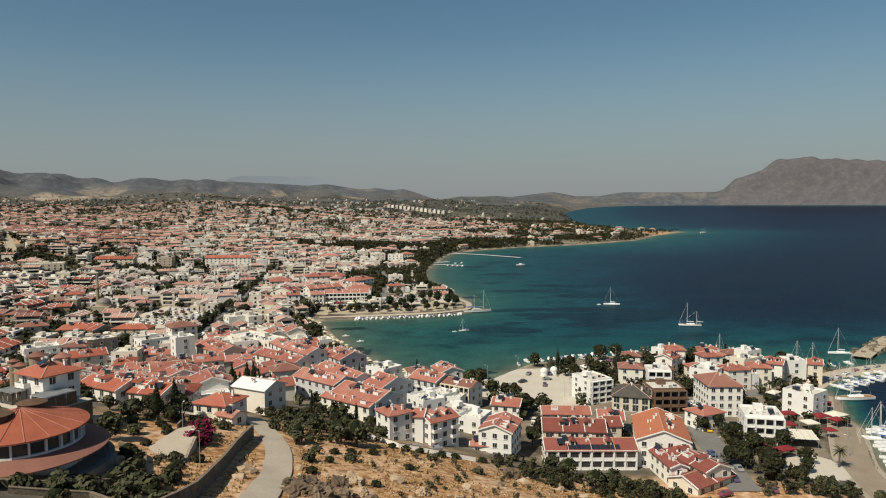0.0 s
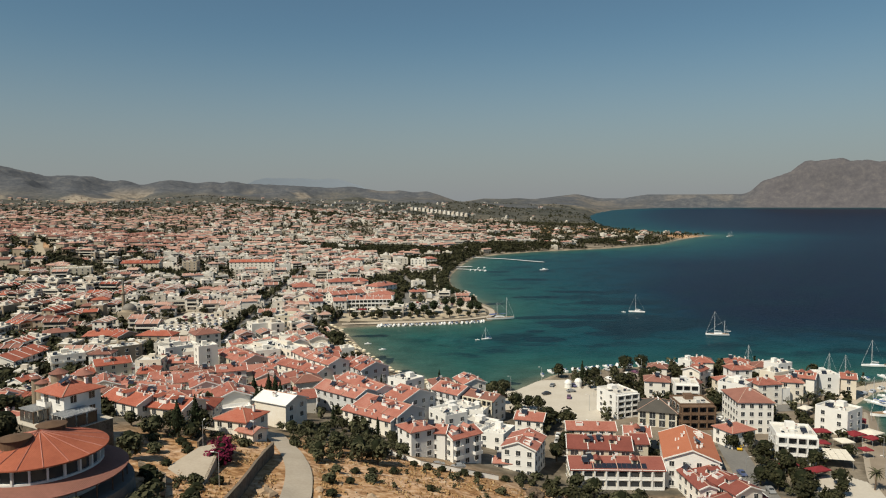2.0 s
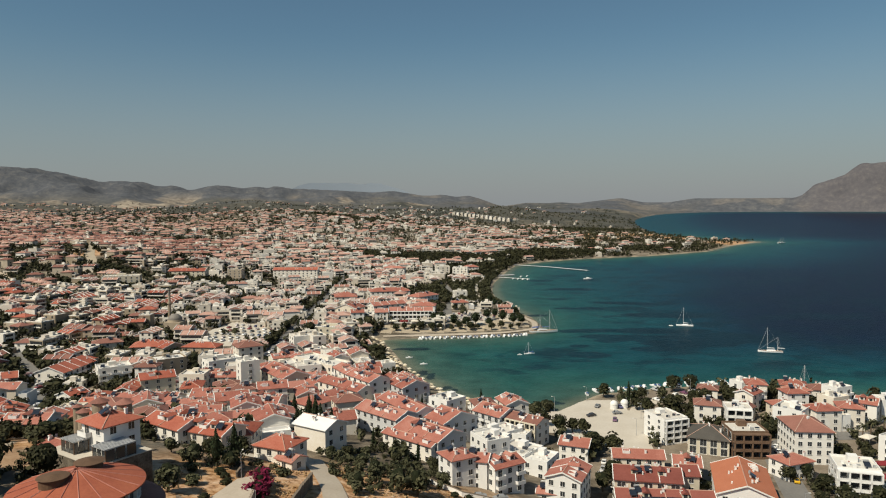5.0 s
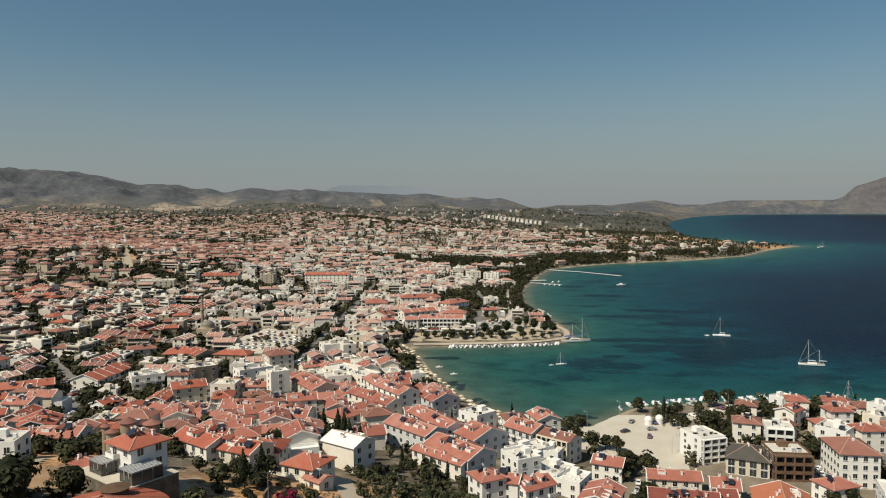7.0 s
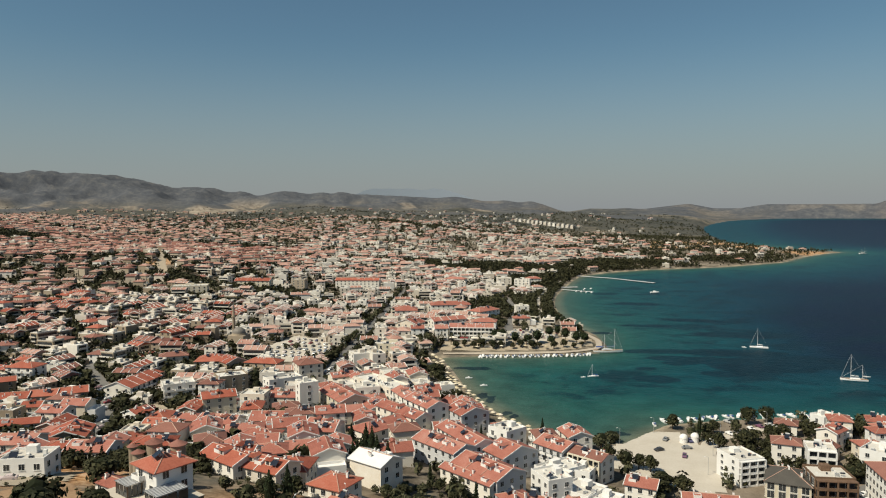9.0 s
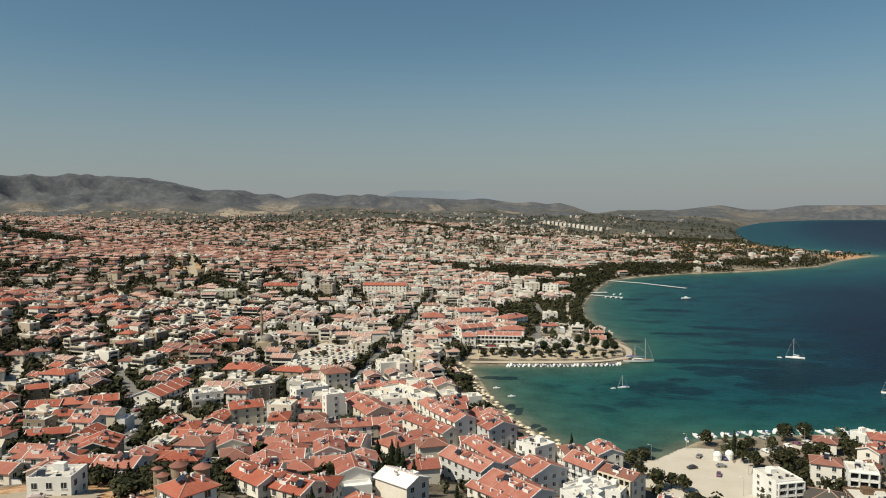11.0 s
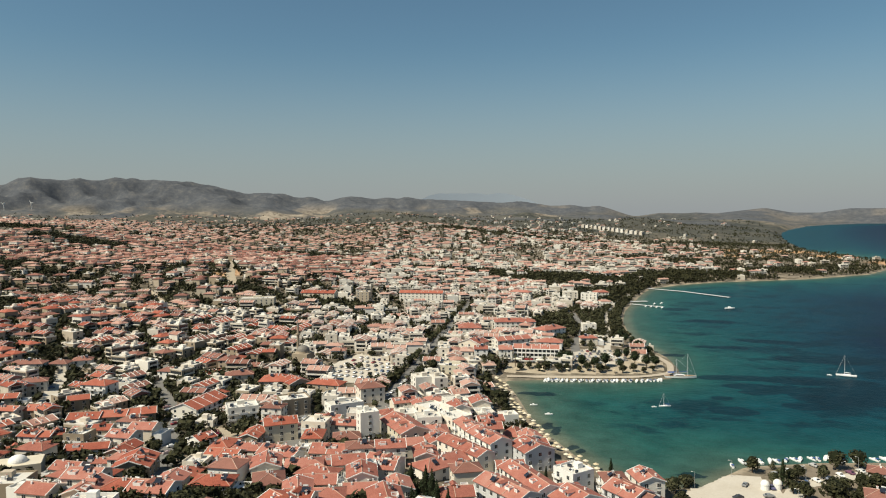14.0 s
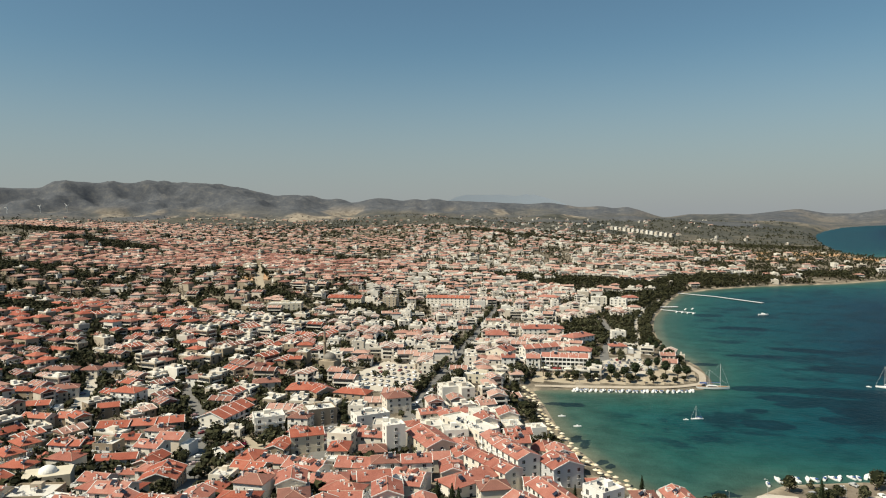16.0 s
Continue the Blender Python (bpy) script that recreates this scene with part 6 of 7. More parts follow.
    if model.name in started:
        copy_thing(model, m_)
    else:
        started.add(model.name)
        model.matrix_basis = m_
for x, y in ((94, 256), (96, 260)):
    make_car(TAXI, "yellow taxi parked at the kerb").matrix_basis = pose(x, y, gz(x, y) + 0.24, 0, 0, 75)

# ---- mosque, domed hall, kiosks ----
DOME = mat("lead_dome", [(0.13, 0.12, 0.105), (0.22, 0.20, 0.18)], 0.6, 0.5, 3.0, 0.1)


def dome_geo(g_, x, y, z, r, m=0, squash=1.0, n_=20, rows=7):
    vs, fs = [], []
    for i in range(rows):
        a = i / rows * math.pi / 2
        vs += [(x + r * math.cos(a) * math.cos(2 * math.pi * j / n_), y + r * math.cos(a) * math.sin(2 * math.pi * j / n_), z + r * squash * math.sin(a)) for j in range(n_)]
    vs.append((x, y, z + r * squash))
    for i in range(rows - 1):
        fs += [(i * n_ + j, i * n_ + (j + 1) % n_, (i + 1) * n_ + (j + 1) % n_, (i + 1) * n_ + j) for j in range(n_)]
    fs += [((rows - 1) * n_ + j, (rows - 1) * n_ + (j + 1) % n_, rows * n_) for j in range(n_)]
    g_.solid(vs, fs, m)


mq = new("mosque")
mx, my = -238, 500
mz_ = gz(mx, my)
g = Geo()
g.box(mx - 6, my - 6, mz_ - 2, mx + 6, my + 6, mz_ + 6.4, 0)
g.tube((mx, my, mz_ + 6.4), (mx, my, mz_ + 7.8), 5.0, 4.8, 20, 0)
part("body", g, [TAN], mq)
g = Geo()
dome_geo(g, mx, my, mz_ + 7.8, 4.8, 0, 0.85)
part("dome", g, [DOME], mq, "grey lead dome")
g = Geo()
tx, ty = mx - 7.5, my + 7
g.tube((tx, ty, mz_ - 1), (tx, ty, mz_ + 18), 1.2, 1.0, 12, 0)
g.tube((tx, ty, mz_ + 18), (tx, ty, mz_ + 19), 1.7, 1.7, 12, 0)
g.tube((tx, ty, mz_ + 19), (tx, ty, mz_ + 24), 0.85, 0.85, 12, 0)
g.tube((tx, ty, mz_ + 24), (tx, ty, mz_ + 29), 1.0, 0.05, 12, 1)
part("minaret", g, [TAN, DOME], mq, "slim stone minaret with a pointed cap")
tagged(mq, "small stone mosque with a lead dome and one minaret", "mosque")
take(mx, my, 13)

hall = new("domed_hall")
hx, hy = -246, 262
hz = gz(hx, hy)
g = Geo()
g.box(-9, -6, -3, 9, 6, 5.0, 0, pose(hx, hy, hz, 0, 0, 38))
part("body", g, [CREAM], hall)
g = Geo()
dome_geo(g, hx, hy, hz + 5.0, 3.6, 0, 0.75)
part("dome", g, [WHITE], hall, "low white dome")
tagged(hall, "white rendered hall with a low dome", "hall")
take(hx, hy, 13)
for x, y in ((47, 338), (52, 340)):
    kk = new("kiosk")
    g = Geo()
    g.tube((x, y, gz(x, y) - 1), (x, y, gz(x, y) + 2.2), 1.7, 1.7, 16)
    part("body", g, [WHITE], kk)
    g = Geo()
    dome_geo(g, x, y, gz(x, y) + 2.2, 1.8)
    part("dome", g, [WHITE], kk)
    tagged(kk, "small white domed kiosk on the plaza", "kiosk")

# ---- awnings, umbrellas, sheds ----
RED = mat("red_canvas", [(0.15, 0.014, 0.020), (0.24, 0.028, 0.035)], 0.8, 0.6, 4.0, 0.1)
PALE = mat("pale_canvas", [(0.55, 0.50, 0.42), (0.72, 0.68, 0.60)], 0.8, 0.6, 4.0, 0.1)


def awning(x, y, rot, w, d, h, cloth, label, slats=0):
    root = new("awning")
    T = pose(x, y, gz(x, y), 0, 0, rot)
    if slats:
        for i in range(slats):
            g_ = Geo()
            a = -w / 2 + w * i / slats
            g_.solid([(a + 0.05, -d / 2, h), (a + w / slats - 0.05, -d / 2, h), (a + w / slats - 0.05, d / 2, h + 0.5), (a + 0.05, d / 2, h + 0.5)] +
                     [(a + 0.05, -d / 2, h + 0.08), (a + w / slats - 0.05, -d / 2, h + 0.08), (a + w / slats - 0.05, d / 2, h + 0.58), (a + 0.05, d / 2, h + 0.58)],
                     [(3, 2, 1, 0), (4, 5, 6, 7), (0, 1, 5, 4), (1, 2, 6, 5), (2, 3, 7, 6), (3, 0, 4, 7)], 0, T)
            part("panel", g_, [cloth], root)
    else:
        g_ = Geo()
        g_.solid([(-w / 2, -d / 2, h), (w / 2, -d / 2, h), (w / 2, d / 2, h), (-w / 2, d / 2, h), (0, 0, h + 0.9), (-w / 2, -d / 2, h - 0.3), (w / 2, -d / 2, h - 0.3), (w / 2, d / 2, h - 0.3), (-w / 2, d / 2, h - 0.3)],
                 [(0, 1, 4), (1, 2, 4), (2, 3, 4), (3, 0, 4), (0, 5, 6, 1), (1, 6, 7, 2), (2, 7, 8, 3), (3, 8, 5, 0)], 0, T)
        part("canopy", g_, [cloth], root)
    for sx_ in (-1, 1):
        for sy_ in (-1, 1):
            g_ = Geo()
            g_.tube(T @ Vector((sx_ * w * 0.47, sy_ * d * 0.47, -0.8)), T @ Vector((sx_ * w * 0.47, sy_ * d * 0.47, h + (0.5 if slats and sy_ > 0 else 0.02))), 0.06, 0.06, 6)
            part("post", g_, [STEEL], root)
    take(x, y, (w + d) / 4)
    return tagged(root, label, "awning")


awning(118, 243, -12, 13, 9, 3.2, PALE, "slatted pale canopy roof over a terrace", 6)
for x, y, r, w, d, c in ((139, 266, 20, 6, 5, RED), (146, 268, 30, 7, 6, PALE), (143, 262, 25, 5, 4, RED), (131, 258, 10, 5, 5, PALE), (128, 268, 0, 6, 4, RED), (120, 256, 0, 9, 4, RED),
                         (108, 230, 20, 7, 4, RED), (101, 234, 15, 6, 4, RED), (134, 250, 10, 3.5, 3.5, RED), (148, 300, 0, 6, 4, RED), (150, 282, 60, 6, 4, RED), (136, 296, 40, 6, 4, PALE), (122, 300, 5, 7, 4, PALE)):
    awning(x, y, r, w, d, 3.0, c, ("dark red" if c is RED else "pale") + " canvas awning over restaurant tables")
for k in range(7):
    awning(-102 + k * 8.0, 534 + k * 1.2, 8, 6, 4, 2.8, PALE if k % 3 else RED, ("dark red" if not k % 3 else "pale") + " canvas awning in front of a hotel")
STRAW = mat("straw_thatch", [(0.34, 0.27, 0.17), (0.55, 0.47, 0.33), (0.70, 0.66, 0.58)], 0.95, 0.8, 6.0, 0.3, vary=0.6)


def parasol():
    root = new("parasol")
    g_ = Geo()
    n_ = 10
    vs = [(1.35 * math.cos(2 * math.pi * i / n_), 1.35 * math.sin(2 * math.pi * i / n_), 2.0) for i in range(n_)] + [(0, 0, 2.65), (0, 0, 2.1)]
    g_.solid(vs, [(i, (i + 1) % n_, n_) for i in range(n_)] + [((i + 1) % n_, i, n_ + 1) for i in range(n_)], 0)
    part("canopy", g_, [STRAW], root)
    g_ = Geo()
    g_.tube((0, 0, -0.3), (0, 0, 2.2), 0.04, 0.04, 6)
    part("pole", g_, [WOOD], root)
    return tagged(root, "straw beach parasol on the sand", "parasol", "parasols along the beach")


par = parasol()
first_par = True
beach = np.array([(-10, 337), (-29, 361), (-50, 397), (-61, 424), (-74, 462), (-88, 498)], float)
for k in range(64):
    t = (k // 2 + 0.5) / 32 * 5
    i = min(4, int(t))
    p_ = beach[i] + (beach[i + 1] - beach[i]) * (t - i)
    x, y = p_[0] - 4.0 - 3.4 * (k % 2) + car_rng.uniform(-1.6, 1.6), p_[1] - 1.5 + car_rng.uniform(-2.2, 2.2)
    m_ = pose(x, y, gz(x, y), 0, 0, car_rng.uniform(0, 90))
    if first_par:
        par.matrix_basis = m_
        first_par = False
    else:
        copy_thing(par, m_)
for k in range(0, 18, 3):
    x, y = -84 + 5.6 * k + car_rng.uniform(-1.5, 1.5), 519 + 1.1 * k + max(0, k - 13) * 1.6 + car_rng.uniform(-1.2, 1.2)
    copy_thing(par, pose(x, y, gz(x, y), 0, 0, car_rng.uniform(0, 90)))
take_line([tuple(p + np.array([-6, -1.5])) for p in beach], 7)

# ---- trees and bushes set one by one ----
for kind, s, pts in (
        ("conifer", 1.0, [(-70, 262), (-66, 254), (-74, 268), (-82, 276), (-60, 246), (-73, 183), (-70, 187), (-68, 238), (-71, 243), (-63, 241), (-77, 248)]),
        ("cypress", 1.0, [(-36, 300), (-13, 331), (-46, 246), (-30, 238), (54, 341)]),
        ("olive", 1.0, [(-54, 221), (-46, 232), (-38, 242), (-44, 218), (-32, 226), (-28, 246), (-56, 230)]),
        ("round", 1.0, [(-50, 226), (-36, 232), (-58, 238), (-24, 232), (-42, 240),
                        (29, 244), (31, 281), (38, 280), (34, 286), (57, 336), (60, 330), (20, 300), (25, 303), (29, 300), (14, 311), (33, 250), (28, 274),
                        (91, 219), (98, 219), (103, 242), (95, 240), (99, 248), (112, 240), (93, 228), (106, 236), (110, 248), (100, 232), (88, 224), (94, 210), (102, 208), (108, 216), (112, 224), (128, 249), (92, 256), (98, 258),
                        (128, 360), (124, 356), (84, 346), (88, 342), (104, 303), (106, 298), (100, 300), (132, 366), (146, 262), (70, 330), (72, 336),
                        (-84, 214), (-77, 190), (-72, 196), (-190, 282), (-176, 284), (-166, 268), (-214, 306), (-206, 320), (-222, 340), (-230, 352), (-180, 404), (-178, 398), (-172, 388), (-196, 376), (-212, 360), (-140, 470), (-138, 460), (-142, 478),
                        (-136, 490), (-84, 440), (-80, 432), (-86, 428), (-78, 446), (-90, 436), (-92, 446), (-84, 420), (-76, 424), (-72, 414), (-96, 452), (-150, 512), (-158, 506)]),
        ("round", 1.0, [(62, 352), (80, 369), (58, 346), (90, 373), (116, 378), (45, 357)]),
        ("olive", 1.0, [(72, 355), (52, 344), (16, 334), (18, 337)]),
        ("olive", 1.0, [(-37, 201), (-39, 189), (-32, 211), (-25, 208), (-25, 198), (-30, 196), (12, 326), (10, 330), (-20, 214), (36, 214), (42, 205), (50, 203), (55, 197), (46, 208), (60, 190), (31, 218), (110, 200), (118, 196), (126, 190), (104, 196)]),
        ("bush", 1.0, [(-47, 119), (-50, 124), (-45, 116), (-54, 128), (-58, 132), (-60, 138), (-59, 112), (-57, 118), (-56, 106), (-62, 142), (-25, 186), (-29, 184), (-33, 180), (-32, 167), (-28, 170), (-24, 176), (-20, 190), (-16, 206), (-12, 205), (-8, 206), (-2, 207), (2, 209),
                       (10, 212), (14, 214), (18, 215), (22, 214), (16, 219), (20, 222), (24, 218), (28, 214), (32, 212), (38, 210), (44, 212), (48, 209), (54, 206), (40, 200), (34, 204), (60, 200), (64, 196), (68, 190), (74, 186), (80, 190), (-54, 146), (-52, 152), (-56, 150), (-66, 172), (-70, 178), (-48, 200), (-44, 206), (-50, 210),
                       (-30, 158), (-10, 180), (8, 194), (-16, 156), (-62, 184), (-60, 180), (-58, 188)]),
        ("bougainvillea", 1.0, [(-58, 172), (-57, 167), (-60, 177), (-206, 340)]),
        ("round", 0.8, [(-82, 521), (-76, 526), (-69, 523), (-62, 526), (-55, 524), (-50, 529), (-41, 527), (-36, 531), (-27, 529), (-22, 534), (-12, 532), (-5, 537), (2, 537), (8, 544), (11, 562), (8, 574), (-30, 548), (-40, 545)]),
        ("pine", 1.0, [(-16, 560), (-10, 570), (-4, 552), (4, 548), (10, 556), (-24, 542), (-32, 538), (-40, 536), (-14, 542), (-50, 545), (-56, 540), (6, 590), (-2, 600), (0, 612), (-6, 630), (-12, 650), (-16, 670)])):
    for x, y in pts:
        plant(kind, x, y, s * (1.25 if kind == "bush" and (x < -44 and y < 135) else 0.78 if x > 75 and y < 270 else 0.68 if -60 < x < -20 and 205 < y < 250 else 1.0))
        take(x, y, 1.6)


def palm(x, y, h=7.0):
    root = new("palm_tree")
    g_ = Geo()
    g_.tube((x, y, gz(x, y) - 0.5), (x + 0.3, y, gz(x, y) + h), 0.3, 0.2, 8)
    part("trunk", g_, [BARK], root)
    g_ = Geo()
    for k in range(26):
        a, e = k * 2.4, 0.9 - 1.5 * (k % 9) / 9
        prev = Vector((x + 0.3, y, gz(x, y) + h))
        d = Vector((math.cos(a) * math.cos(e), math.sin(a) * math.cos(e), math.sin(e)))
        side = Vector((-math.sin(a), math.cos(a), 0))
        for i in range(4):
            q = prev + d * 0.75
            w0, w1 = 0.38 * (1 - i / 5), 0.38 * (1 - (i + 1) / 5)
            g_.quad([prev - side * w0, prev + side * w0, q + side * w1, q - side * w1])
            prev = q
            d = (d + Vector((0, 0, -0.28))).normalized()
    part("crown", g_, [OLIVE], root)
    return tagged(root, "palm with arching fronds", "palm")


for x, y in ((121, 222), (136, 300), (142, 306), (150, 312), (96, 264), (-98, 522), (-102, 516), (-94, 520), (-86, 527), (-76, 528), (-104, 508), (-106, 512), (-66, 530), (120, 262)):
    palm(x, y, 5.5 if x > 0 else 7.5)

# rocks on the slope
bm = bmesh.new()
bmesh.ops.create_icosphere(bm, subdivisions=1, radius=1)
OCTA = [tuple(v.index for v in f.verts) for f in bm.faces]
SMALL_V = [v.co.copy() for v in bm.verts]
bm.free()
rk = random.Random(8)
bm = bmesh.new()
bmesh.ops.create_icosphere(bm, subdivisions=2, radius=1)
ico_v, ico_f = [v.co.copy() for v in bm.verts], [tuple(v.index for v in f.verts) for f in bm.faces]
bm.free()


bm = bmesh.new()
bmesh.ops.create_icosphere(bm, subdivisions=4, radius=1)
crag_v, crag_f = [v.co.copy() for v in bm.verts], [tuple(v.index for v in f.verts) for f in bm.faces]
bm.free()
CRAG = mat("brown_crag", [(0.035, 0.026, 0.020), (0.12, 0.088, 0.062), (0.30, 0.215, 0.145)], 0.95, 0.7, 2.5, 0.8, vary=0.3)


def rock(x, y, s, flat=0.6):
    g_ = Geo()
    o = Vector((rk.uniform(0, 50), 0, 0))
    z = gz(x, y)
    a = rk.uniform(0.7, 1.3)
    pts = []
    big = s >= 2.0
    for v in (crag_v if big else ico_v):
        n1 = noise.noise(v * 1.3 + o)
        k = 1 + 0.5 * n1 - 0.5 * abs(noise.noise(v * 2.3 + o)) + (0.16 * noise.noise(v * 5 + o) - 0.12 * abs(noise.noise(v * 11 + o)) if big else 0.0)
        pts.append((x + v.x * s * a * k, y + v.y * s * k, z + v.z * s * flat * k * 1.25))
    g_.solid(pts, crag_f if big else ico_f, 0)
    return tagged(part("boulder", g_, [CRAG if s >= 2.4 else ROCK]), "weathered grey-brown boulder on dry grass", "rock")


for x, y, s in ((-29, 139, 2.8), (-21, 143, 2.5), (-24, 133, 2.6), (-12, 138, 2.4), (-27, 146, 3.2), (-23, 149, 2.4), (-30, 143, 2.6), (-20, 154, 2.2), (-25, 138, 3.0), (-18, 146, 2.0), (-22, 160, 1.8), (-42, 150, 1.9), (-41, 143, 1.5), (17, 200, 2.6), (24, 205, 2.2), (20, 196, 1.6), (-12, 164, 1.8), (-6, 158, 2.0), (4, 172, 1.5), (12, 184, 1.7), (-16, 140, 2.6), (-8, 148, 1.6), (30, 196, 1.5), (36, 192, 1.4), (2, 160, 1.4), (-33, 160, 1.0)):
    rock(x, y, s)


# thickets and scrub on the slopes
def scatter(poly, step_, seed):
    """Uneven spots over a polygon, about one to each step_ square."""
    r_ = random.Random(seed)
    p_ = np.array(poly, float)
    (x0, y0), (x1, y1) = p_.min(0), p_.max(0)
    k_ = int((x1 - x0) * (y1 - y0) / step_ ** 2)
    q_ = np.array([(r_.uniform(x0, x1), r_.uniform(y0, y1)) for _ in range(k_)])
    q_ = q_[inside(q_[:, 0], q_[:, 1], p_)]
    return [(float(a), float(b)) for a, b in q_ if free(float(a), float(b), -0.4)]


SLOPE = scatter([(-54, 206), (-58, 222), (-56, 242), (-40, 252), (-22, 246), (-20, 226), (-18, 212), (-28, 196), (-38, 184), (-46, 196)], 3.7, 1)
THICK = scatter([(84, 196), (88, 226), (92, 250), (106, 256), (116, 244), (112, 234), (104, 222), (102, 214), (116, 206), (122, 196)], 3.2, 2)
THICK += scatter([(8, 213), (26, 221), (34, 214), (56, 212), (66, 196), (58, 186), (36, 196), (14, 206)], 3.4, 3)
woods("thicket", THICK[::2], "dense dark green thicket on the slope", (2.2, 5.2), 150, 0.22)
woods("undergrowth", THICK[1::2] + SLOPE, "dusty olive undergrowth on the slope", (1.6, 3.8), 110, 0.24, OLIVE)
SCRUB = scatter([(-62, 112), (-48, 112), (-50, 130), (-54, 150), (-62, 154), (-58, 128)], 2.6, 4) + scatter([(-34, 130), (-30, 172), (-26, 200), (14, 204), (52, 200), (70, 180), (40, 150), (0, 130)], 6.5, 5)
SCRUB += scatter([(-110, 130), (-96, 140), (-94, 160), (-100, 172), (-130, 170), (-140, 140)], 2.8, 6) + scatter([(-70, 190), (-62, 184), (-60, 200), (-84, 206), (-100, 200)], 3.0, 7)
woods("scrub", SCRUB, "low dusty scrub bushes on dry grass", (0.6, 2.6), 90, 0.25, OLIVE)

g = Geo()
for k in range(900):
    x, y = rk.uniform(-46, 62), rk.uniform(118, 204)
    if y < 118 + abs(x - 5) * 0.1 or not free(x, y, 0.3) or float(hash_noise(x, y, 17)) < -0.25:
        continue
    s_ = rk.uniform(0.15, 0.75) ** 1.4
    o = Vector((rk.uniform(0, 50), 0, 0))
    z_ = gz(x, y)
    g.solid([(x + v.x * s_ * (1 + 0.5 * noise.noise(v + o)), y + v.y * s_ * 1.2 * (1 + 0.5 * noise.noise(v * 1.4 + o)), z_ + v.z * s_ * 0.55) for v in SMALL_V], OCTA, 0)
tagged(part("loose_stones", g, [ROCK]), "pale broken limestone lying on dry grass", "stones", kind="stuff")

# dry grass on the hill
rg = np.random.default_rng(12)
gp = np.stack([rg.uniform(-62, 70, 9000), rg.uniform(98, 212, 9000)], 1)
gp = gp[hash_noise(gp[:, 0], gp[:, 1], 11) > -0.35]
gp = np.array([p_ for p_ in gp if free(float(p_[0]), float(p_[1]), 0.2)])
gzz = ground(gp[:, 0], gp[:, 1])
ang, hh, ww = rg.uniform(0, 6.28, (len(gp), 3)), rg.uniform(0.2, 0.55, (len(gp), 3)), rg.uniform(0.15, 0.4, (len(gp), 3))
V = np.zeros((len(gp), 3, 3, 3))
for k in range(3):
    ca, sa = np.cos(ang[:, k]), np.sin(ang[:, k])
    bx, by = gp[:, 0] + rg.uniform(-0.4, 0.4, len(gp)), gp[:, 1] + rg.uniform(-0.4, 0.4, len(gp))
    V[:, k, 0] = np.stack([bx - ca * ww[:, k], by - sa * ww[:, k], gzz - 0.05], 1)
    V[:, k, 1] = np.stack([bx + ca * ww[:, k], by + sa * ww[:, k], gzz - 0.05], 1)
    V[:, k, 2] = np.stack([bx + sa * 0.2, by - ca * 0.2, gzz + hh[:, k]], 1)
V = V.reshape(-1, 3)
me = bpy.data.meshes.new("dry_grass")
me.from_pydata(V.tolist(), [], np.arange(len(V)).reshape(-1, 3).tolist())
me.materials.append(STRAWGRASS)
tagged(new("dry_grass", me), "tufts of dry straw-coloured grass on the hillside", "grass", kind="stuff")


def street_lamp(x, y, h=7.0, rot=0.0):
    root = new("street_lamp")
    T = pose(x, y, gz(x, y), 0, 0, rot)
    g_ = Geo()
    g_.tube((0, 0, -0.5), (0, 0, h), 0.09, 0.06, 7, 0, T)
    part("pole", g_, [STEEL], root)
    g_ = Geo()
    g_.tube((0, 0, h), (1.2, 0, h + 0.25), 0.04, 0.04, 5, 0, T)
    part("arm", g_, [STEEL], root)
    g_ = Geo()
    g_.box(0.9, -0.14, h + 0.16, 1.6, 0.14, h + 0.28, 0, T)
    part("lamp_head", g_, [WHITE], root)
    return tagged(root, "tall grey street lamp with one arm", "street lamp", "street lamps")


for x, y, r in ((36, 350, 200), (20, 334, 200), (50, 300, 180), (56, 322, 180), (64, 348, 120), (88, 366, 200), (-51, 150, 180), (-64, 176, 90), (130, 232, 150), (140, 250, 150), (152, 274, 150), (160, 292, 150), (180, 332, 120), (205, 346, 120),
                (-140, 450, 0), (-147, 500, 0), (-152, 560, 0), (-160, 620, 0), (-60, 520, 270), (-30, 526, 270), (-2, 534, 270), (92, 262, 0), (86, 230, 0), (-58, 196, 120)):
    street_lamp(x, y, 7.0, r)

# long solar strip on the front hotel roof
sol = new("solar_array")
for k in range(11):
    g = Geo()
    x0, T = -7.5 + k * 1.5, hotel.matrix_basis
    lo, hi = [(y, 6.0 + 0.38 * (5.5 + y) + 0.32) for y in (-5.2, -3.2)]
    g.solid([(x0, lo[0], lo[1]), (x0 + 1.42, lo[0], lo[1]), (x0 + 1.42, hi[0], hi[1]), (x0, hi[0], hi[1]), (x0, lo[0], lo[1] - 0.2), (x0 + 1.42, lo[0], lo[1] - 0.2), (x0 + 1.42, hi[0], hi[1] - 0.2), (x0, hi[0], hi[1] - 0.2)],
            [(0, 1, 2, 3), (7, 6, 5, 4), (0, 4, 5, 1), (1, 5, 6, 2), (2, 6, 7, 3), (3, 7, 4, 0)], 0, T)
    part("panel", g, [PANEL], sol)
tagged(sol, "long dark solar array on a hotel roof", "solar panels")


def turbine(x, y, h, turn):
    root = new("wind_turbine")
    z = gz(x, y)
    g_ = Geo()
    g_.tube((x, y, z - 3), (x, y, z + h), h * 0.035, h * 0.02, 10)
    part("tower", g_, [WHITE], root)
    g_ = Geo()
    g_.box(x - 2, y - 3, z + h - 1.5, x + 2, y + 5, z + h + 2, 0)
    part("nacelle", g_, [WHITE], root)
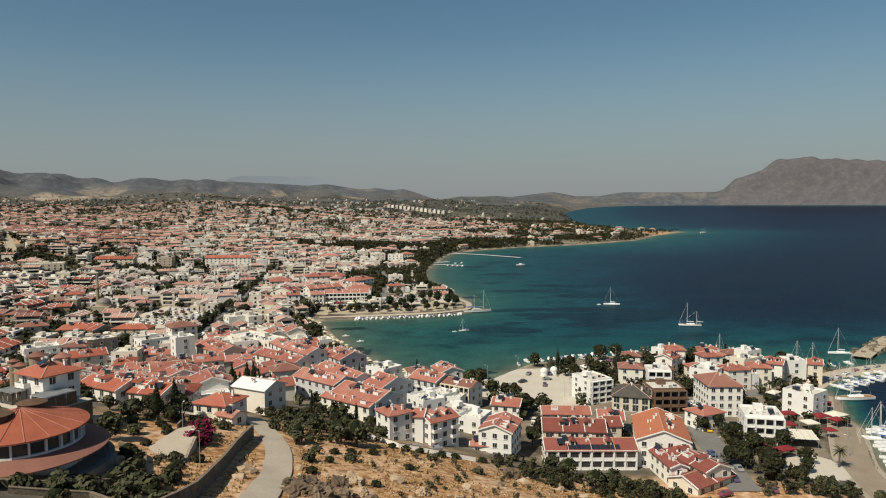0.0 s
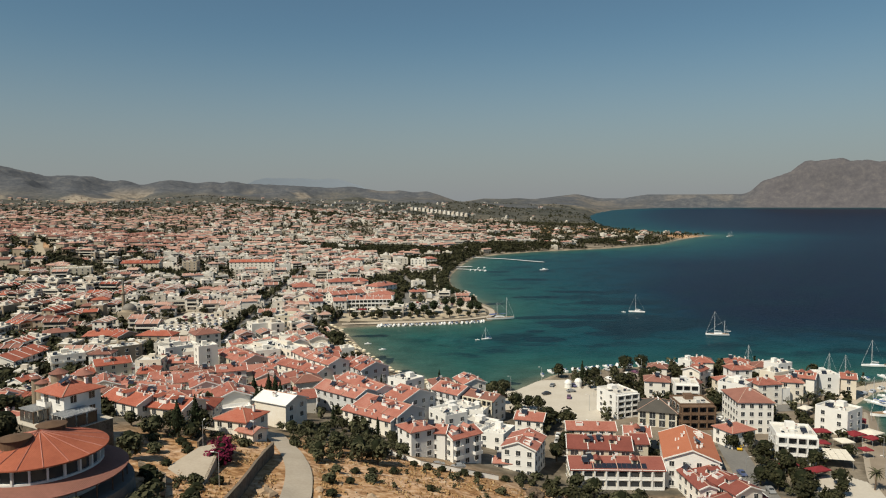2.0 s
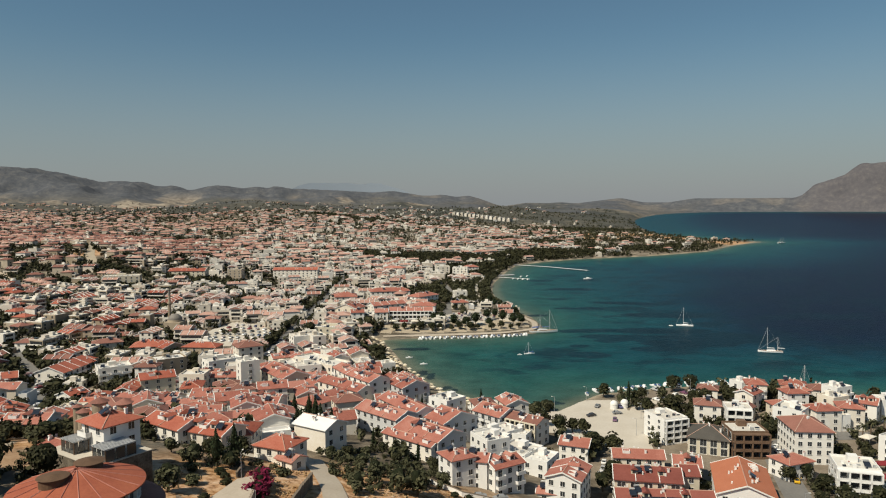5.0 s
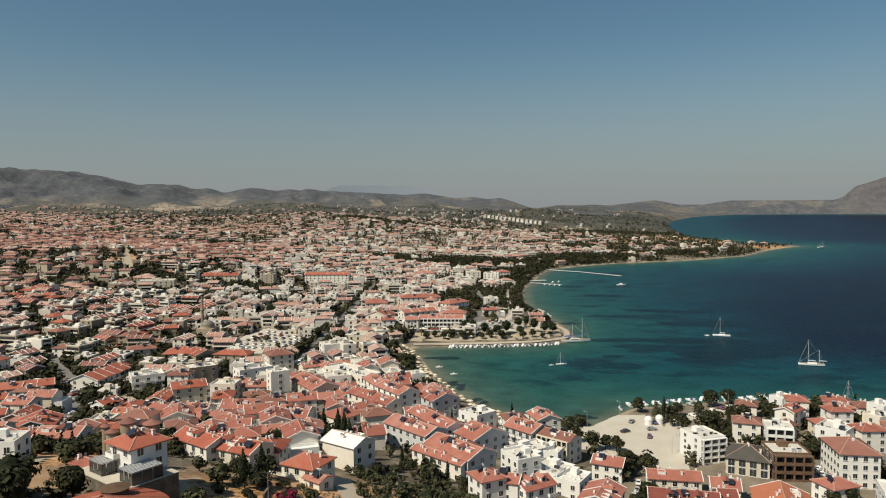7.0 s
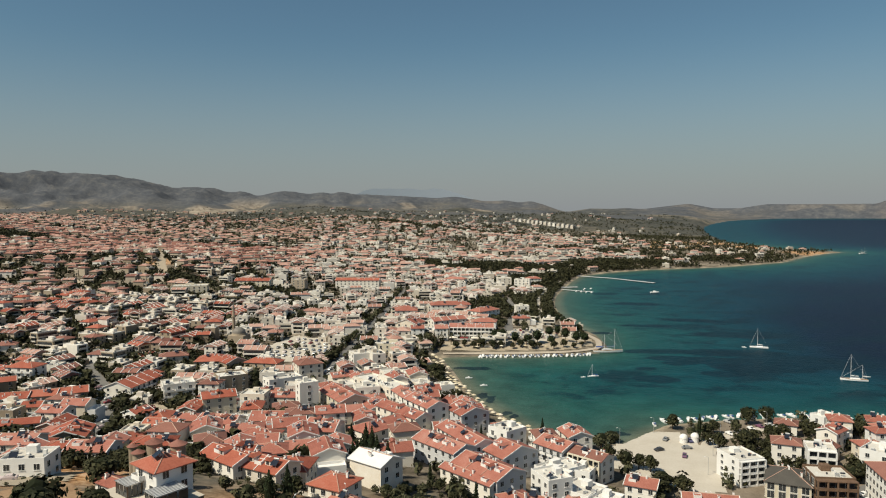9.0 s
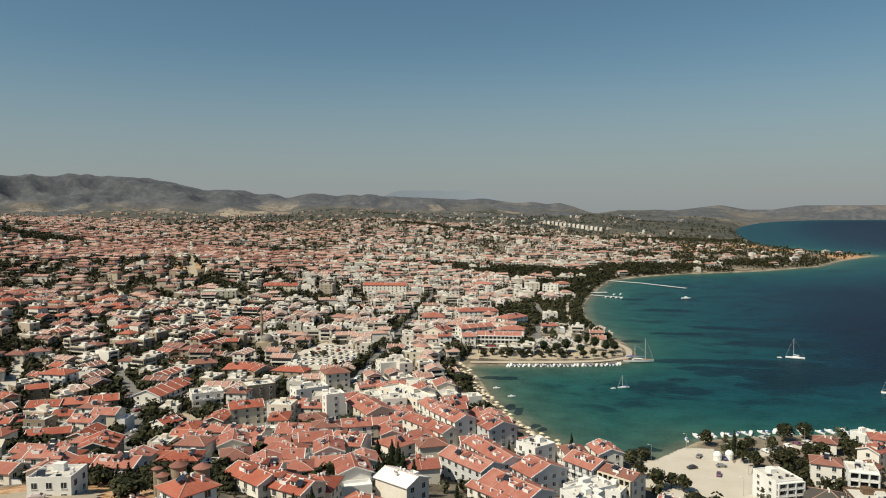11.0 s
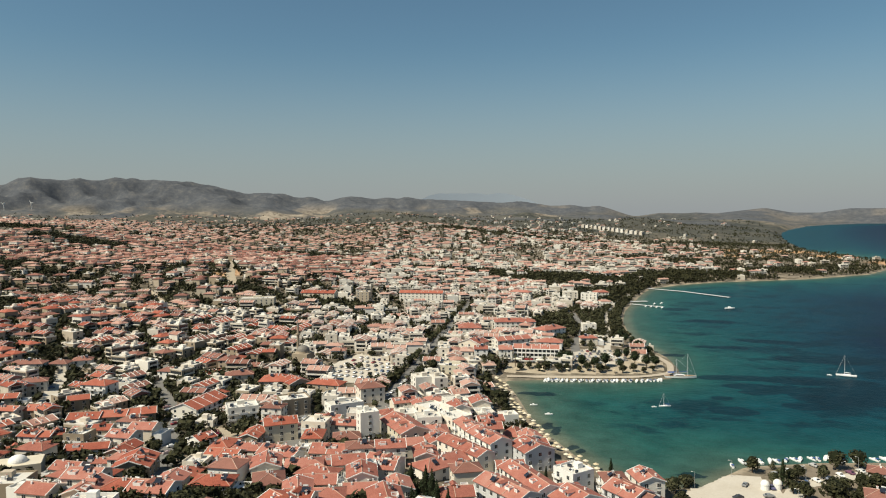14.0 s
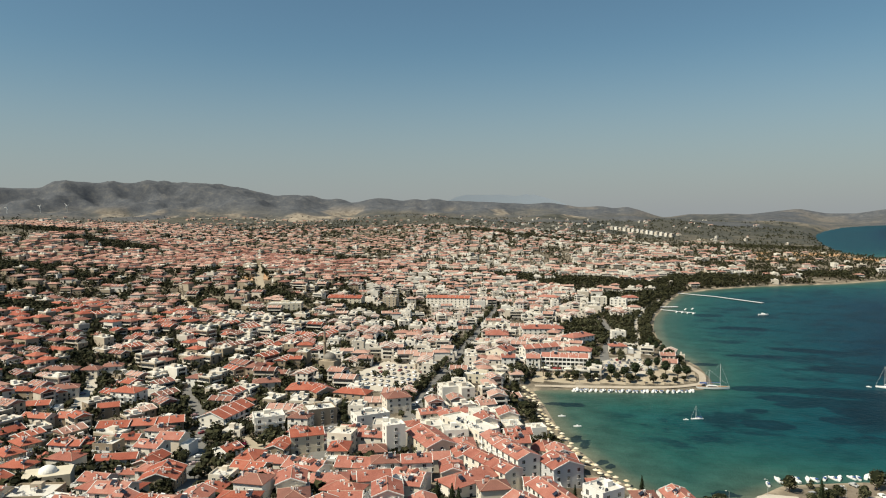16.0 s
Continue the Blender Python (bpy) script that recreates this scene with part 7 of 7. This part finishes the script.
    for k in range(3):
        a = radians(turn + 120 * k)
        g_ = Geo()
        tip = (x + math.sin(a) * h * 0.55, y - 4, z + h + math.cos(a) * h * 0.55)
        g_.tube((x, y - 4, z + h), tip, 1.3, 0.35, 5)
        part("blade", g_, [WHITE], root)
    return tagged(root, "white wind turbine on a far ridge", "wind turbine", "wind turbines")


turbine(-3140, 2720, 30, 20)
turbine(-3040, 2825, 30, 50)
turbine(-2960, 2915, 30, 80)


# ---- villa above the round restaurant ----
VX, VY, VZ, VR = -88.8, 164.5, 42.0, -29.0
villa = make_house(8.6, 8.4, 2, "hip", WHITE, DEEP_TILE, eave=0.9, pitch=0.42, balcony=1, seed=5, solar=1, chimneys=2, gap=2.9, sides=True, foot=6.5)
settle(villa, VX, VY, VR, 8.6, 8.4, "white villa with a red hipped roof and round towers", "house", z=VZ)
VINV = pose(VX, VY, VZ, 0, 0, VR).inverted()
for x, y, r_, top in ((-97.4, 168.0, 1.2, 48.2), (-100.4, 170.5, 0.9, 48.6), (-94.6, 170.0, 1.7, 50.0), (-89.6, 171.4, 1.7, 49.4)):
    c = VINV @ Vector((x, y, top))
    g = Geo()
    g.tube((c.x, c.y, -6.5), (c.x, c.y, c.z), r_, r_, 20)
    tower = part("tower", g, [TAN], villa, "round tan rendered stair tower")
    g = Geo()
    g.tube((c.x, c.y, c.z), (c.x, c.y, c.z + r_ * 0.65), r_ + 0.4, 0.05, 20)
    part("tower_roof", g, [BROWN_TILE], tower, "conical brown tiled tower roof")
g = Geo()
T = pose(VX, VY, 0, 0, 0, VR)
g.box(-9.5, -9.0, 33, 9.5, 3.5, VZ - 0.35, 0, T)
tagged(part("terrace", g, [STONE]), "stone-walled garden terrace round a villa", "terrace", kind="structure")
g = Geo()
g.box(-9.7, -9.2, VZ - 0.35, 9.7, 3.6, VZ - 0.2, 0, T)
tagged(part("paving", g, [PAVING]), "pale paved terrace before a villa", "paving", kind="structure")
for px_, py_, w_, d_ in ((-3.6, -6.2, 5.2, 3.4), (6.8, -3.4, 5.0, 7.0)):
    root = new("pergola")
    M = T @ Matrix.Translation((px_, py_, VZ - 0.2))
    for sx_ in (-1, 1):
        for sy_ in (-1, 1):
            g = Geo()
            g.box(sx_ * (w_ / 2 - 0.15) - 0.09, sy_ * (d_ / 2 - 0.15) - 0.09, 0, sx_ * (w_ / 2 - 0.15) + 0.09, sy_ * (d_ / 2 - 0.15) + 0.09, 2.6, 0, M)
            part("post", g, [WOOD], root)
    g = Geo()
    g.box(-w_ / 2, -d_ / 2, 2.6, w_ / 2, d_ / 2, 2.72, 0, M)
    part("roof", g, [GREY], root, "grey sheet pergola roof")
    for sx_ in (-1, 0, 1):
        g = Geo()
        g.box(sx_ * w_ / 3 - w_ / 7, -d_ / 2 + 0.1, 0.1, sx_ * w_ / 3 + w_ / 7, -d_ / 2 + 0.16, 2.5, 0, M)
        part("glazing", g, [GLASS], root, "dark glass screen")
    for sy_ in (-1, 0, 1):
        g = Geo()
        g.box(w_ / 2 - 0.16, sy_ * d_ / 3 - d_ / 7, 0.1, w_ / 2 - 0.1, sy_ * d_ / 3 + d_ / 7, 2.5, 0, M)
        part("glazing", g, [GLASS], root, "dark glass screen")
    for k in range(int(w_ / 0.7) + 1):
        g = Geo()
        x = -w_ / 2 + k * w_ / int(w_ / 0.7)
        g.box(x - 0.06, -d_ / 2 - 0.2, 2.72, x + 0.06, d_ / 2 + 0.2, 2.86, 0, M)
        part("slat", g, [STEEL], root)
    tagged(root, "slatted grey pergola on the terrace of a villa", "pergola", "villa pergolas")
for kind, x, y, s_ in (("round", -95, 151, 0.9), ("olive", -90, 150, 0.9), ("bush", -86, 151, 1.2), ("bush", -80, 152, 1.2), ("olive", -74, 160, 0.9),
                       ("bush", -72, 168, 1.1), ("bush", -76, 176, 1.2), ("olive", -78, 182, 1.0), ("round", -70, 184, 0.8), ("bush", -82, 186, 1.2), ("olive", -88, 190, 0.9), ("bush", -66, 160, 1.0), ("round", -112, 176, 1.0),
                       ("olive", -96, 186, 1.0), ("round", -104, 190, 1.0), ("round", -114, 192, 1.0), ("olive", -122, 186, 1.0), ("bush", -68, 176, 1.0)):
    plant(kind, x, y, s_)
for x, y, s_ in ((-104, 145, 1.1), (-99, 139, 1.2), (-106, 137, 1.1), (-109, 148, 0.9)):
    plant("round", x, y, s_)
for x, y in ((-75, 111), (-70, 113), (-66, 115), (-62, 118), (-59.5, 122), (-58.5, 127), (-58.5, 132), (-59, 137), (-60.5, 142), (-63, 147), (-66, 151), (-53, 120), (-51, 126), (-50, 132), (-52, 138)):
    plant("bush", x, y, 1.35)

# small houses and trees that fill the waterfront quarter
SHORE_QUARTER = [(68, 312), (70, 340), (84, 364), (120, 372), (152, 366), (158, 320), (148, 292), (112, 300)]
count_ = 0
for x, y in scatter(SHORE_QUARTER, 4.0, 31):
    if count_ < 8 and free(x, y, 5.2):
        H(x, y, 8 + 20 * (count_ % 3), 9.5, 8, 2 + count_ % 2, ("hip", "flat", "gable")[count_ % 3], k=(1, 2, 5, 2, 1)[count_ % 5], bal=2 if count_ % 3 == 1 else 0)
        count_ += 1
fill = [(x, y) for x, y in scatter(SHORE_QUARTER, 4.4, 32) + scatter([(60, 300), (70, 330), (112, 300), (146, 280), (110, 272), (84, 290)], 5.5, 33) if free(x, y, 0.3)]
woods("shore_trees", fill, "dark green trees between waterfront houses", (3.2, 6.8), 130, 0.24)
hill_trees = [p for p in scatter([(-190, 190), (-112, 192), (-92, 206), (-84, 232), (-120, 256), (-210, 270)], 3.6, 41) if free(p[0], p[1], 0.0) and float(hash_noise(p[0], p[1], 19)) > -0.3]
woods("hill_trees", hill_trees, "dark garden trees among houses behind the villa", (3.0, 6.5), 130, 0.24)

# ---- the town beyond ----


def street_turn(x, y):
    """The way the houses of a quarter stand, in degrees."""
    base = 25.0 if (x > -135 and y < 520) else 8.0
    if x < -280:
        base = -14.0
    if y > 650:
        base = 12.0
    return base + 18 * float(hash_noise(x, y, 130)) * (0.35 if y < 520 else 1.0)


MAIN = [(-146, 429), (-150, 481), (-154, 528), (-166, 619), (-182, 746), (-196, 860)]
rng = random.Random(77)
cand = []
for x0, x1, y0, y1, k in ((-560, 20, 215, 640, 6200), (-1150, 750, 600, 1300, 10500), (-2300, 900, 1250, 3300, 15000)):
    cand += [(rng.uniform(x0, x1), rng.uniform(y0, y1)) for _ in range(k)]
sp = np.array(cand)
sp = sp[np.abs(np.degrees(np.arctan2(sp[:, 0], sp[:, 1])) + 8) < 44]
sp = sp[~((sp[:, 0] > -62) & (sp[:, 1] < 268)) & ~((sp[:, 0] > -135) & (sp[:, 1] < 232))]
tm, gm, sh = town_mask(sp[:, 0], sp[:, 1]), green_mask(sp[:, 0], sp[:, 1]), shore(sp[:, 0], sp[:, 1])
dens = 0.95 - 0.25 * step(1100, 2000, sp[:, 1]) - 0.35 * step(2100, 2800, sp[:, 1]) - 0.45 * step(-450, -800, sp[:, 0]) * step(900, 700, sp[:, 1])
dens = dens * (0.72 + 0.5 * hash_noise(sp[:, 0], sp[:, 1], 75) * step(700, 1100, sp[:, 1]))
dens = dens * (1 - 0.5 * step(-170, -250, sp[:, 0]) * (sp[:, 1] < 900))
dens = dens * (1 - 0.8 * step(130, 230, sp[:, 0]) * step(1230, 1330, sp[:, 1])) * (1 - 0.45 * step(-60, 60, sp[:, 0]) * step(1500, 1700, sp[:, 1]))
keep = (tm * (1 - gm) * dens > np.array([rng.random() for _ in sp])) & (sh > 11)
sp = sp[keep]
sp_z = ground(sp[:, 0], sp[:, 1])

PROTO = []
# The tan models carry the west side's shade in their wall colour.
for k, (w, d, fl, roof, wall, tile, bal) in enumerate(((11, 9, 2, "gable", WALL, TILE, 0), (13, 9.5, 2, "gable", WALL, TILE, 1), (10, 9, 2, "hip", WALL, TILE, 0), (12, 10, 3, "gable", WALL, TILE, 1),
                                                     (12, 10, 3, "flat", WALL, TILE, 1), (14, 9, 2, "hip", WALL, TILE, 0), (9, 8, 2, "flat", WALL, TILE, 0), (11, 9, 3, "hip", WALL, BROWN_TILE, 1),
                                                     (12, 10, 2, "hip", TAN, BROWN_TILE, 2), (13, 9, 2, "hip", TAN, DEEP_TILE, 2), (14, 9, 2, "gable", TAN, DEEP_TILE, 1))):
    PROTO.append((make_house(w, d, fl, roof, wall, tile, balcony=bal, seed=k, sides=(1 if k % 2 else True), solar=k % 2, chimneys=1 + k % 2, gap=4.3, terraces=k % 2, dormers=(k % 3) if k < 8 else 0, annex=(1, 0, 0, -1, 0, 0, 0, 0, 0, 1, 0)[k]), w, d, fl, roof))
PROTO_LABEL = {"gable": "white rendered town house with a red tiled gable roof", "hip": "white rendered town house with a red tiled hipped roof", "flat": "white flat-roofed town house with a parapet"}
first = set()
count = 0
order = sorted(range(len(sp)), key=lambda i: math.hypot(*sp[i]))
town = Geo()


def far_house(g, x, y, z, rot, w, d, h, roof, tile):
    """A distant house gathered into the shared mesh: walls, roof, openings, dark balcony bands, chimney."""
    T = pose(x, y, z, 0, 0, rot)
    # Slot 5, in the west: walls darkened for shade and lens fall-off.
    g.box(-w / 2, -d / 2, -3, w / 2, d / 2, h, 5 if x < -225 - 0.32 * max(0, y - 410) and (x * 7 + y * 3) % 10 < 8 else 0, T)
    e, p = 0.7 if tile == 3 else 0.5, 0.36
    if roof == 2:
        g.box(-w / 2 + 0.2, -d / 2 + 0.2, h, w / 2 - 0.2, d / 2 - 0.2, h + 0.15, 4, T)
        g.box(-w / 2, -d / 2, h, w / 2, -d / 2 + 0.2, h + 0.7, 0, T)
        g.box(w / 2 - 0.2, -d / 2, h, w / 2, d / 2, h + 0.7, 0, T)
        g.box(-w * 0.15, 0, h, w * 0.12, d * 0.3, h + 2.2, 0, T)
        if x * x + y * y < 1e6:
            g.box(-w * 0.38, -d * 0.3, h + 0.15, -w * 0.22, -d * 0.12, h + 1.1, 2, T)
            g.box(w * 0.2, -d * 0.25, h + 0.15, w * 0.3, -d * 0.1, h + 1.2, 0, T)
    else:
        W, D = w / 2 + e, d / 2 + e
        k = 0 if roof == 0 else min(D * 0.9, W * 0.9)
        z0, z1 = h - p * e, h - p * e + p * D
        g.solid([(-W, -D, z0), (W, -D, z0), (W, D, z0), (-W, D, z0), (-W + k, 0, z1), (W - k, 0, z1)], [(0, 1, 5, 4), (1, 2, 5), (2, 3, 4, 5), (3, 0, 4), (0, 3, 2, 1)], tile, T)
        if roof == 0:
            for s in (-1, 1):
                g.solid([(s * w / 2, -d / 2, h), (s * w / 2, d / 2, h), (s * (W + 0.02), 0, z1 - 0.25)], [(0, 1, 2)], 0, T)
        g.box(w * 0.15, d * 0.05, h, w * 0.15 + 0.8, d * 0.05 + 0.8, z1 + 0.7, 0, T)
        if x * x + y * y < 1e6:
            for q in range(3):
                vx, vy = w * (((x * 3.7 + q * 5.3) % 1.0) - 0.5) * (0.8 if roof == 0 else 0.35), -D * (0.15 + 0.5 * ((y * 2.3 + q * 3.1) % 1.0)) * (1 if roof == 0 else 0.4)
                vz = z1 - p * abs(vy)
                g.box(vx - 0.25, vy - 0.25, vz - 0.3, vx + 0.25, vy + 0.25, vz + 0.85, 0, T)
            if roof == 0:
                for xx in ((-W, -w * 0.17, w * 0.17, W) if w > 11 else (-W, W)):
                    for s in (-1, 1):
                        g.solid([(xx - 0.13, s * D, z0 + 0.3), (xx + 0.13, s * D, z0 + 0.3), (xx + 0.13, 0, z1 + 0.3), (xx - 0.13, 0, z1 + 0.3),
                                 (xx - 0.13, s * D, z0 - 0.1), (xx + 0.13, s * D, z0 - 0.1), (xx + 0.13, 0, z1 - 0.1), (xx - 0.13, 0, z1 - 0.1)],
                                [(0, 1, 2, 3), (0, 3, 7, 4), (1, 5, 6, 2), (0, 4, 5, 1)], 6, T)
    fl = max(1, int(h / 3))
    nx, ny = max(1, int(w / 4)), max(1, int(d / 4.5))
    for f in range(fl):
        zz = f * 3 + 0.7
        for i in range(nx):
            xx = (i + 0.5) * w / nx - w / 2
            g.solid([(xx - 0.75, -d / 2 - 0.05, zz), (xx + 0.75, -d / 2 - 0.05, zz), (xx + 0.75, -d / 2 - 0.05, zz + 1.6), (xx - 0.75, -d / 2 - 0.05, zz + 1.6)], [(0, 1, 2, 3)], 2, T)
        if f and w > 9:
            b0, b1 = ((-w / 2, w / 2) if int(x + y) % 3 else (-w / 2, w * 0.1))
            g.box(b0, -d / 2 - 1.4, f * 3 - 0.1, b1, -d / 2 - 0.02, f * 3 + 0.06, 0, T)
            g.box(b0, -d / 2 - 1.4, f * 3 + 0.06, b1, -d / 2 - 1.3, f * 3 + 0.8, 0, T)
            # Dark band on the wall: balcony shade painted in the glass colour.
            g.solid([(b0 + 0.5, -d / 2 - 0.06, f * 3 + 0.1), (b1 - 0.5, -d / 2 - 0.06, f * 3 + 0.1), (b1 - 0.5, -d / 2 - 0.06, f * 3 + 2.3), (b0 + 0.5, -d / 2 - 0.06, f * 3 + 2.3)], [(0, 1, 2, 3)], 2, T)
        for i in range(ny):
            yy = (i + 0.5) * d / ny - d / 2
            for s in (-1, 1):
                xx = s * (w / 2 + 0.05)
                g.solid([(xx, yy - s * 0.7, zz), (xx, yy + s * 0.7, zz), (xx, yy + s * 0.7, zz + 1.6), (xx, yy - s * 0.7, zz + 1.6)], [(0, 1, 2, 3)], 2, T)
        if f and int(x * 3 + y) % 2 and x * x + y * y < 1.1e6:
            for s in (-1, 1):
                x0, x1 = sorted((s * (w / 2 + 0.02), s * (w / 2 + 1.3)))
                g.box(x0, -d * 0.36, f * 3 - 0.1, x1, d * 0.36, f * 3 + 0.06, 0, T)
                x0, x1 = sorted((s * (w / 2 + 1.2), s * (w / 2 + 1.3)))
                g.box(x0, -d * 0.36, f * 3 + 0.06, x1, d * 0.36, f * 3 + 0.85, 0, T)
                xx = s * (w / 2 + 0.06)
                # The same painted shade band behind the side balcony.
                g.solid([(xx, -s * d * 0.34, f * 3 + 0.1), (xx, s * d * 0.34, f * 3 + 0.1), (xx, s * d * 0.34, f * 3 + 2.3), (xx, -s * d * 0.34, f * 3 + 2.3)], [(0, 1, 2, 3)], 2, T)


for i in order:
    x, y = map(float, sp[i])
    r = math.hypot(x, y)
    rot = street_turn(x, y)
    if r < 470 and count < 92:
        k = rng.choices(range(11), ((4, 4, 3, 3, 1, 3, 1, 1, 0, 0, 0) if x > -120 else (2, 2, 2, 1, 0.6, 2, 0.5, 2, 3, 5, 5)) if y < 340 else ((4, 4, 2, 3, 4, 2, 3, 1, 0, 0, 0) if x > -205 else (1, 1, 1, 1, 0, 1, 0.5, 2, 4, 5, 4)))[0]
        ob, w, d, fl, roof = PROTO[k]
        if not free(x, y, (w + d) * 0.25):
            continue
        rot += rng.choice((0, 0, 90, 270, 180)) + rng.uniform(-6, 6)
        if k in first:
            ob = copy_thing(ob, pose(0, 0, 0))
        first.add(k)
        settle(ob, x, y, rot, w, d, PROTO_LABEL[roof], "house", "town houses")
        count += 1
    else:
        w, d = rng.uniform(9, 15) * (1.15 if r > 1000 else 1), rng.uniform(8, 11)
        if not free(x, y, (w + d) * 0.21):
            continue
        h = rng.choice((3.2, 6.2, 6.4, 6.6, 9.0)) if x > -450 else rng.choice((6.0, 6.2, 8.6))
        roof = rng.choices((0, 1, 2), (5.0, 1.4, 6.0 if r < 1000 else 5.0))[0] if x > -420 else rng.choices((0, 1, 2), (2, 6, 1))[0]
        # In the west, duller tiles beyond y 620 put distance haze into colour.
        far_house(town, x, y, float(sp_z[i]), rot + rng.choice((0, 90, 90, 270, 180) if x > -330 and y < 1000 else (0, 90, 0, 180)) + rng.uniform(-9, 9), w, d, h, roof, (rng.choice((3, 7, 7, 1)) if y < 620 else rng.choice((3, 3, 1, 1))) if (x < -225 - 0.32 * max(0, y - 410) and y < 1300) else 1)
        if roof < 2 and rng.random() < 0.45:
            sd = rng.choice((-1, 1))
            c_, s_ = math.cos(radians(rot)), math.sin(radians(rot))
            far_house(town, x + c_ * sd * w * 0.62, y + s_ * sd * w * 0.62, float(sp_z[i]), rot, w * 0.4, d * rng.uniform(0.7, 1.05), max(3.0, h - 3), 2, 1)
        take(x, y, (w + d) * 0.23)
for k in range(14):
    t = k / 13
    x, y = -200 + 215 * t, 2810 - 185 * t
    far_house(town, x, y, gz(x, y), 55, 17, 13, 12.0, 2, 1)
for k in range(420):
    a, r = radians(rng.triangular(-50, 9, -16)), rng.uniform(2350, 3900)
    x, y = r * math.sin(a), r * math.cos(a)
    if shore(np.array([x]), np.array([y]))[0] > 60 and float(hash_noise(x, y, 210)) > -0.15:
        far_house(town, x, y, gz(x, y), rng.uniform(0, 90), rng.uniform(9, 18), 9, rng.choice((3.2, 6.2, 6.4)), rng.choice((0, 1, 2, 2)), 1)
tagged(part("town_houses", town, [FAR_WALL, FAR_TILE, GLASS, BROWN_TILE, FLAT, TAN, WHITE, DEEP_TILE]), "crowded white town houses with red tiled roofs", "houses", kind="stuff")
for k, rec in enumerate(PROTO):
    if k not in first:
        settle(rec[0], -240 - 16 * k, 520, 8, rec[1], rec[2], PROTO_LABEL[rec[4]], "house", "town houses")

# trees between the houses, parks and far woods
wood = []
for k in range(90000):
    x, y = rng.uniform(-1500, 750), rng.uniform(225, 3300)
    if abs(math.degrees(math.atan2(x, y)) + 8) < 44:
        wood.append((x, y))
wd = np.array(wood)
tm, gm, sh = town_mask(wd[:, 0], wd[:, 1]), green_mask(wd[:, 0], wd[:, 1]), shore(wd[:, 0], wd[:, 1])
pr = np.maximum(gm * 0.95, np.where(tm > 0.3, 0.7 + 0.3 * step(-200, -350, wd[:, 0]) - 0.4 * step(-330, -230, wd[:, 0]) * step(900, 650, wd[:, 1]), 0.10 + 0.25 * step(0.15, 0.5, hash_noise(wd[:, 0], wd[:, 1], 90))))
pr = pr * np.where(wd[:, 1] > 1300, 0.55, 1.0)
ok = (pr > np.array([rng.random() for _ in wood])) & (sh > 5)
sel = [(float(x), float(y)) for x, y in wd[ok] if free(float(x), float(y), -1.4) and math.hypot(x, y) > 235]
yards = [(rng.uniform(-620, -40), rng.uniform(228, 700)) for _ in range(11000)]
clump = hash_noise(np.array([p[0] for p in yards]), np.array([p[1] for p in yards]), 26)
yards = [p for p, c in zip(yards, clump) if c + (0.6 if p[0] < -190 else -0.15) > rng.uniform(0.0, 0.7) and free(p[0], p[1], -1.0) and math.hypot(*p) > 245 and float(shore(np.array([p[0]]), np.array([p[1]]))[0]) > 9]
park = [(a + rng.uniform(-1.1, 1.1) * u, b + rng.uniform(-1.1, 1.1) * v) for a, b, u, v in GREEN for _ in range(int(u * v * (0.2 if b < 1400 else 0.06)))]
pk = np.array(park)
ok = (green_mask(pk[:, 0], pk[:, 1]) > 0.4) & (shore(pk[:, 0], pk[:, 1]) > 4)
sel += [(float(x), float(y)) for x, y in pk[ok] if free(float(x), float(y), -0.4)]
for (x0, y0), (x1, y1) in zip(MAIN, MAIN[1:]):
    L = math.hypot(x1 - x0, y1 - y0)
    for k in range(int(L / 5)):
        for s_ in (-1, 1):
            sel.append((x0 + (x1 - x0) * k * 5 / L + s_ * 6.2 * (y1 - y0) / L, y0 + (y1 - y0) * k * 5 / L - s_ * 6.2 * (x1 - x0) / L))
near = [p for p in sel if math.hypot(*p) < 900]
far = [p for p in sel if 900 <= math.hypot(*p) < 1700]
distant = [p for p in sel if math.hypot(*p) >= 1700]
west = [(rng.uniform(-1000, -230), rng.uniform(320, 1150)) for _ in range(15000)]
clump = hash_noise(np.array([p[0] for p in west]), np.array([p[1] for p in west]), 34)
west = [p for p, c in zip(west, clump) if c + 0.45 > rng.uniform(0.0, 1.0) and free(p[0], p[1], -1.3)]
woods("west_trees", west, "dark trees in the gardens of the western quarter", (4.0, 8.5), 26, 0.44)
woods("yard_trees", yards, "dark broadleaf trees crowding the gardens between houses", (4.0, 8.5), 42, 0.34)
woods("dusty_trees", near[::2], "dusty olive-green trees in parks and gardens", (3.2, 7.4), 60, 0.29, OLIVE)
near = near[1::2]
woods("garden_trees", near, "dark green garden and street trees among the houses", (3.4, 8.0), 60, 0.29)
woods("far_trees", far, "dark green trees scattered over the far plain", (4.0, 9.0), 11, 0.42)
woods("distant_trees", distant, "dark trees among the outermost houses", (4.5, 10.0), 7, 0.5)

# scattered trees over the fields at the foot of the hills
far_plain = []
for k in range(3000):
    a, r = radians(rng.uniform(-52, 9)), rng.uniform(2300, 4000)
    x, y = r * math.sin(a), r * math.cos(a)
    if float(hash_noise(x, y, 160)) + 0.5 * float(hash_noise(x, y, 60)) > rng.uniform(-0.2, 0.5):
        far_plain.append((x, y))
fp = np.array(far_plain)
fp = fp[shore(fp[:, 0], fp[:, 1]) > 40]
woods("plain_trees", fp, "dark olive groves and scrub below the far hills", (7.0, 15.0), 9, 0.36)
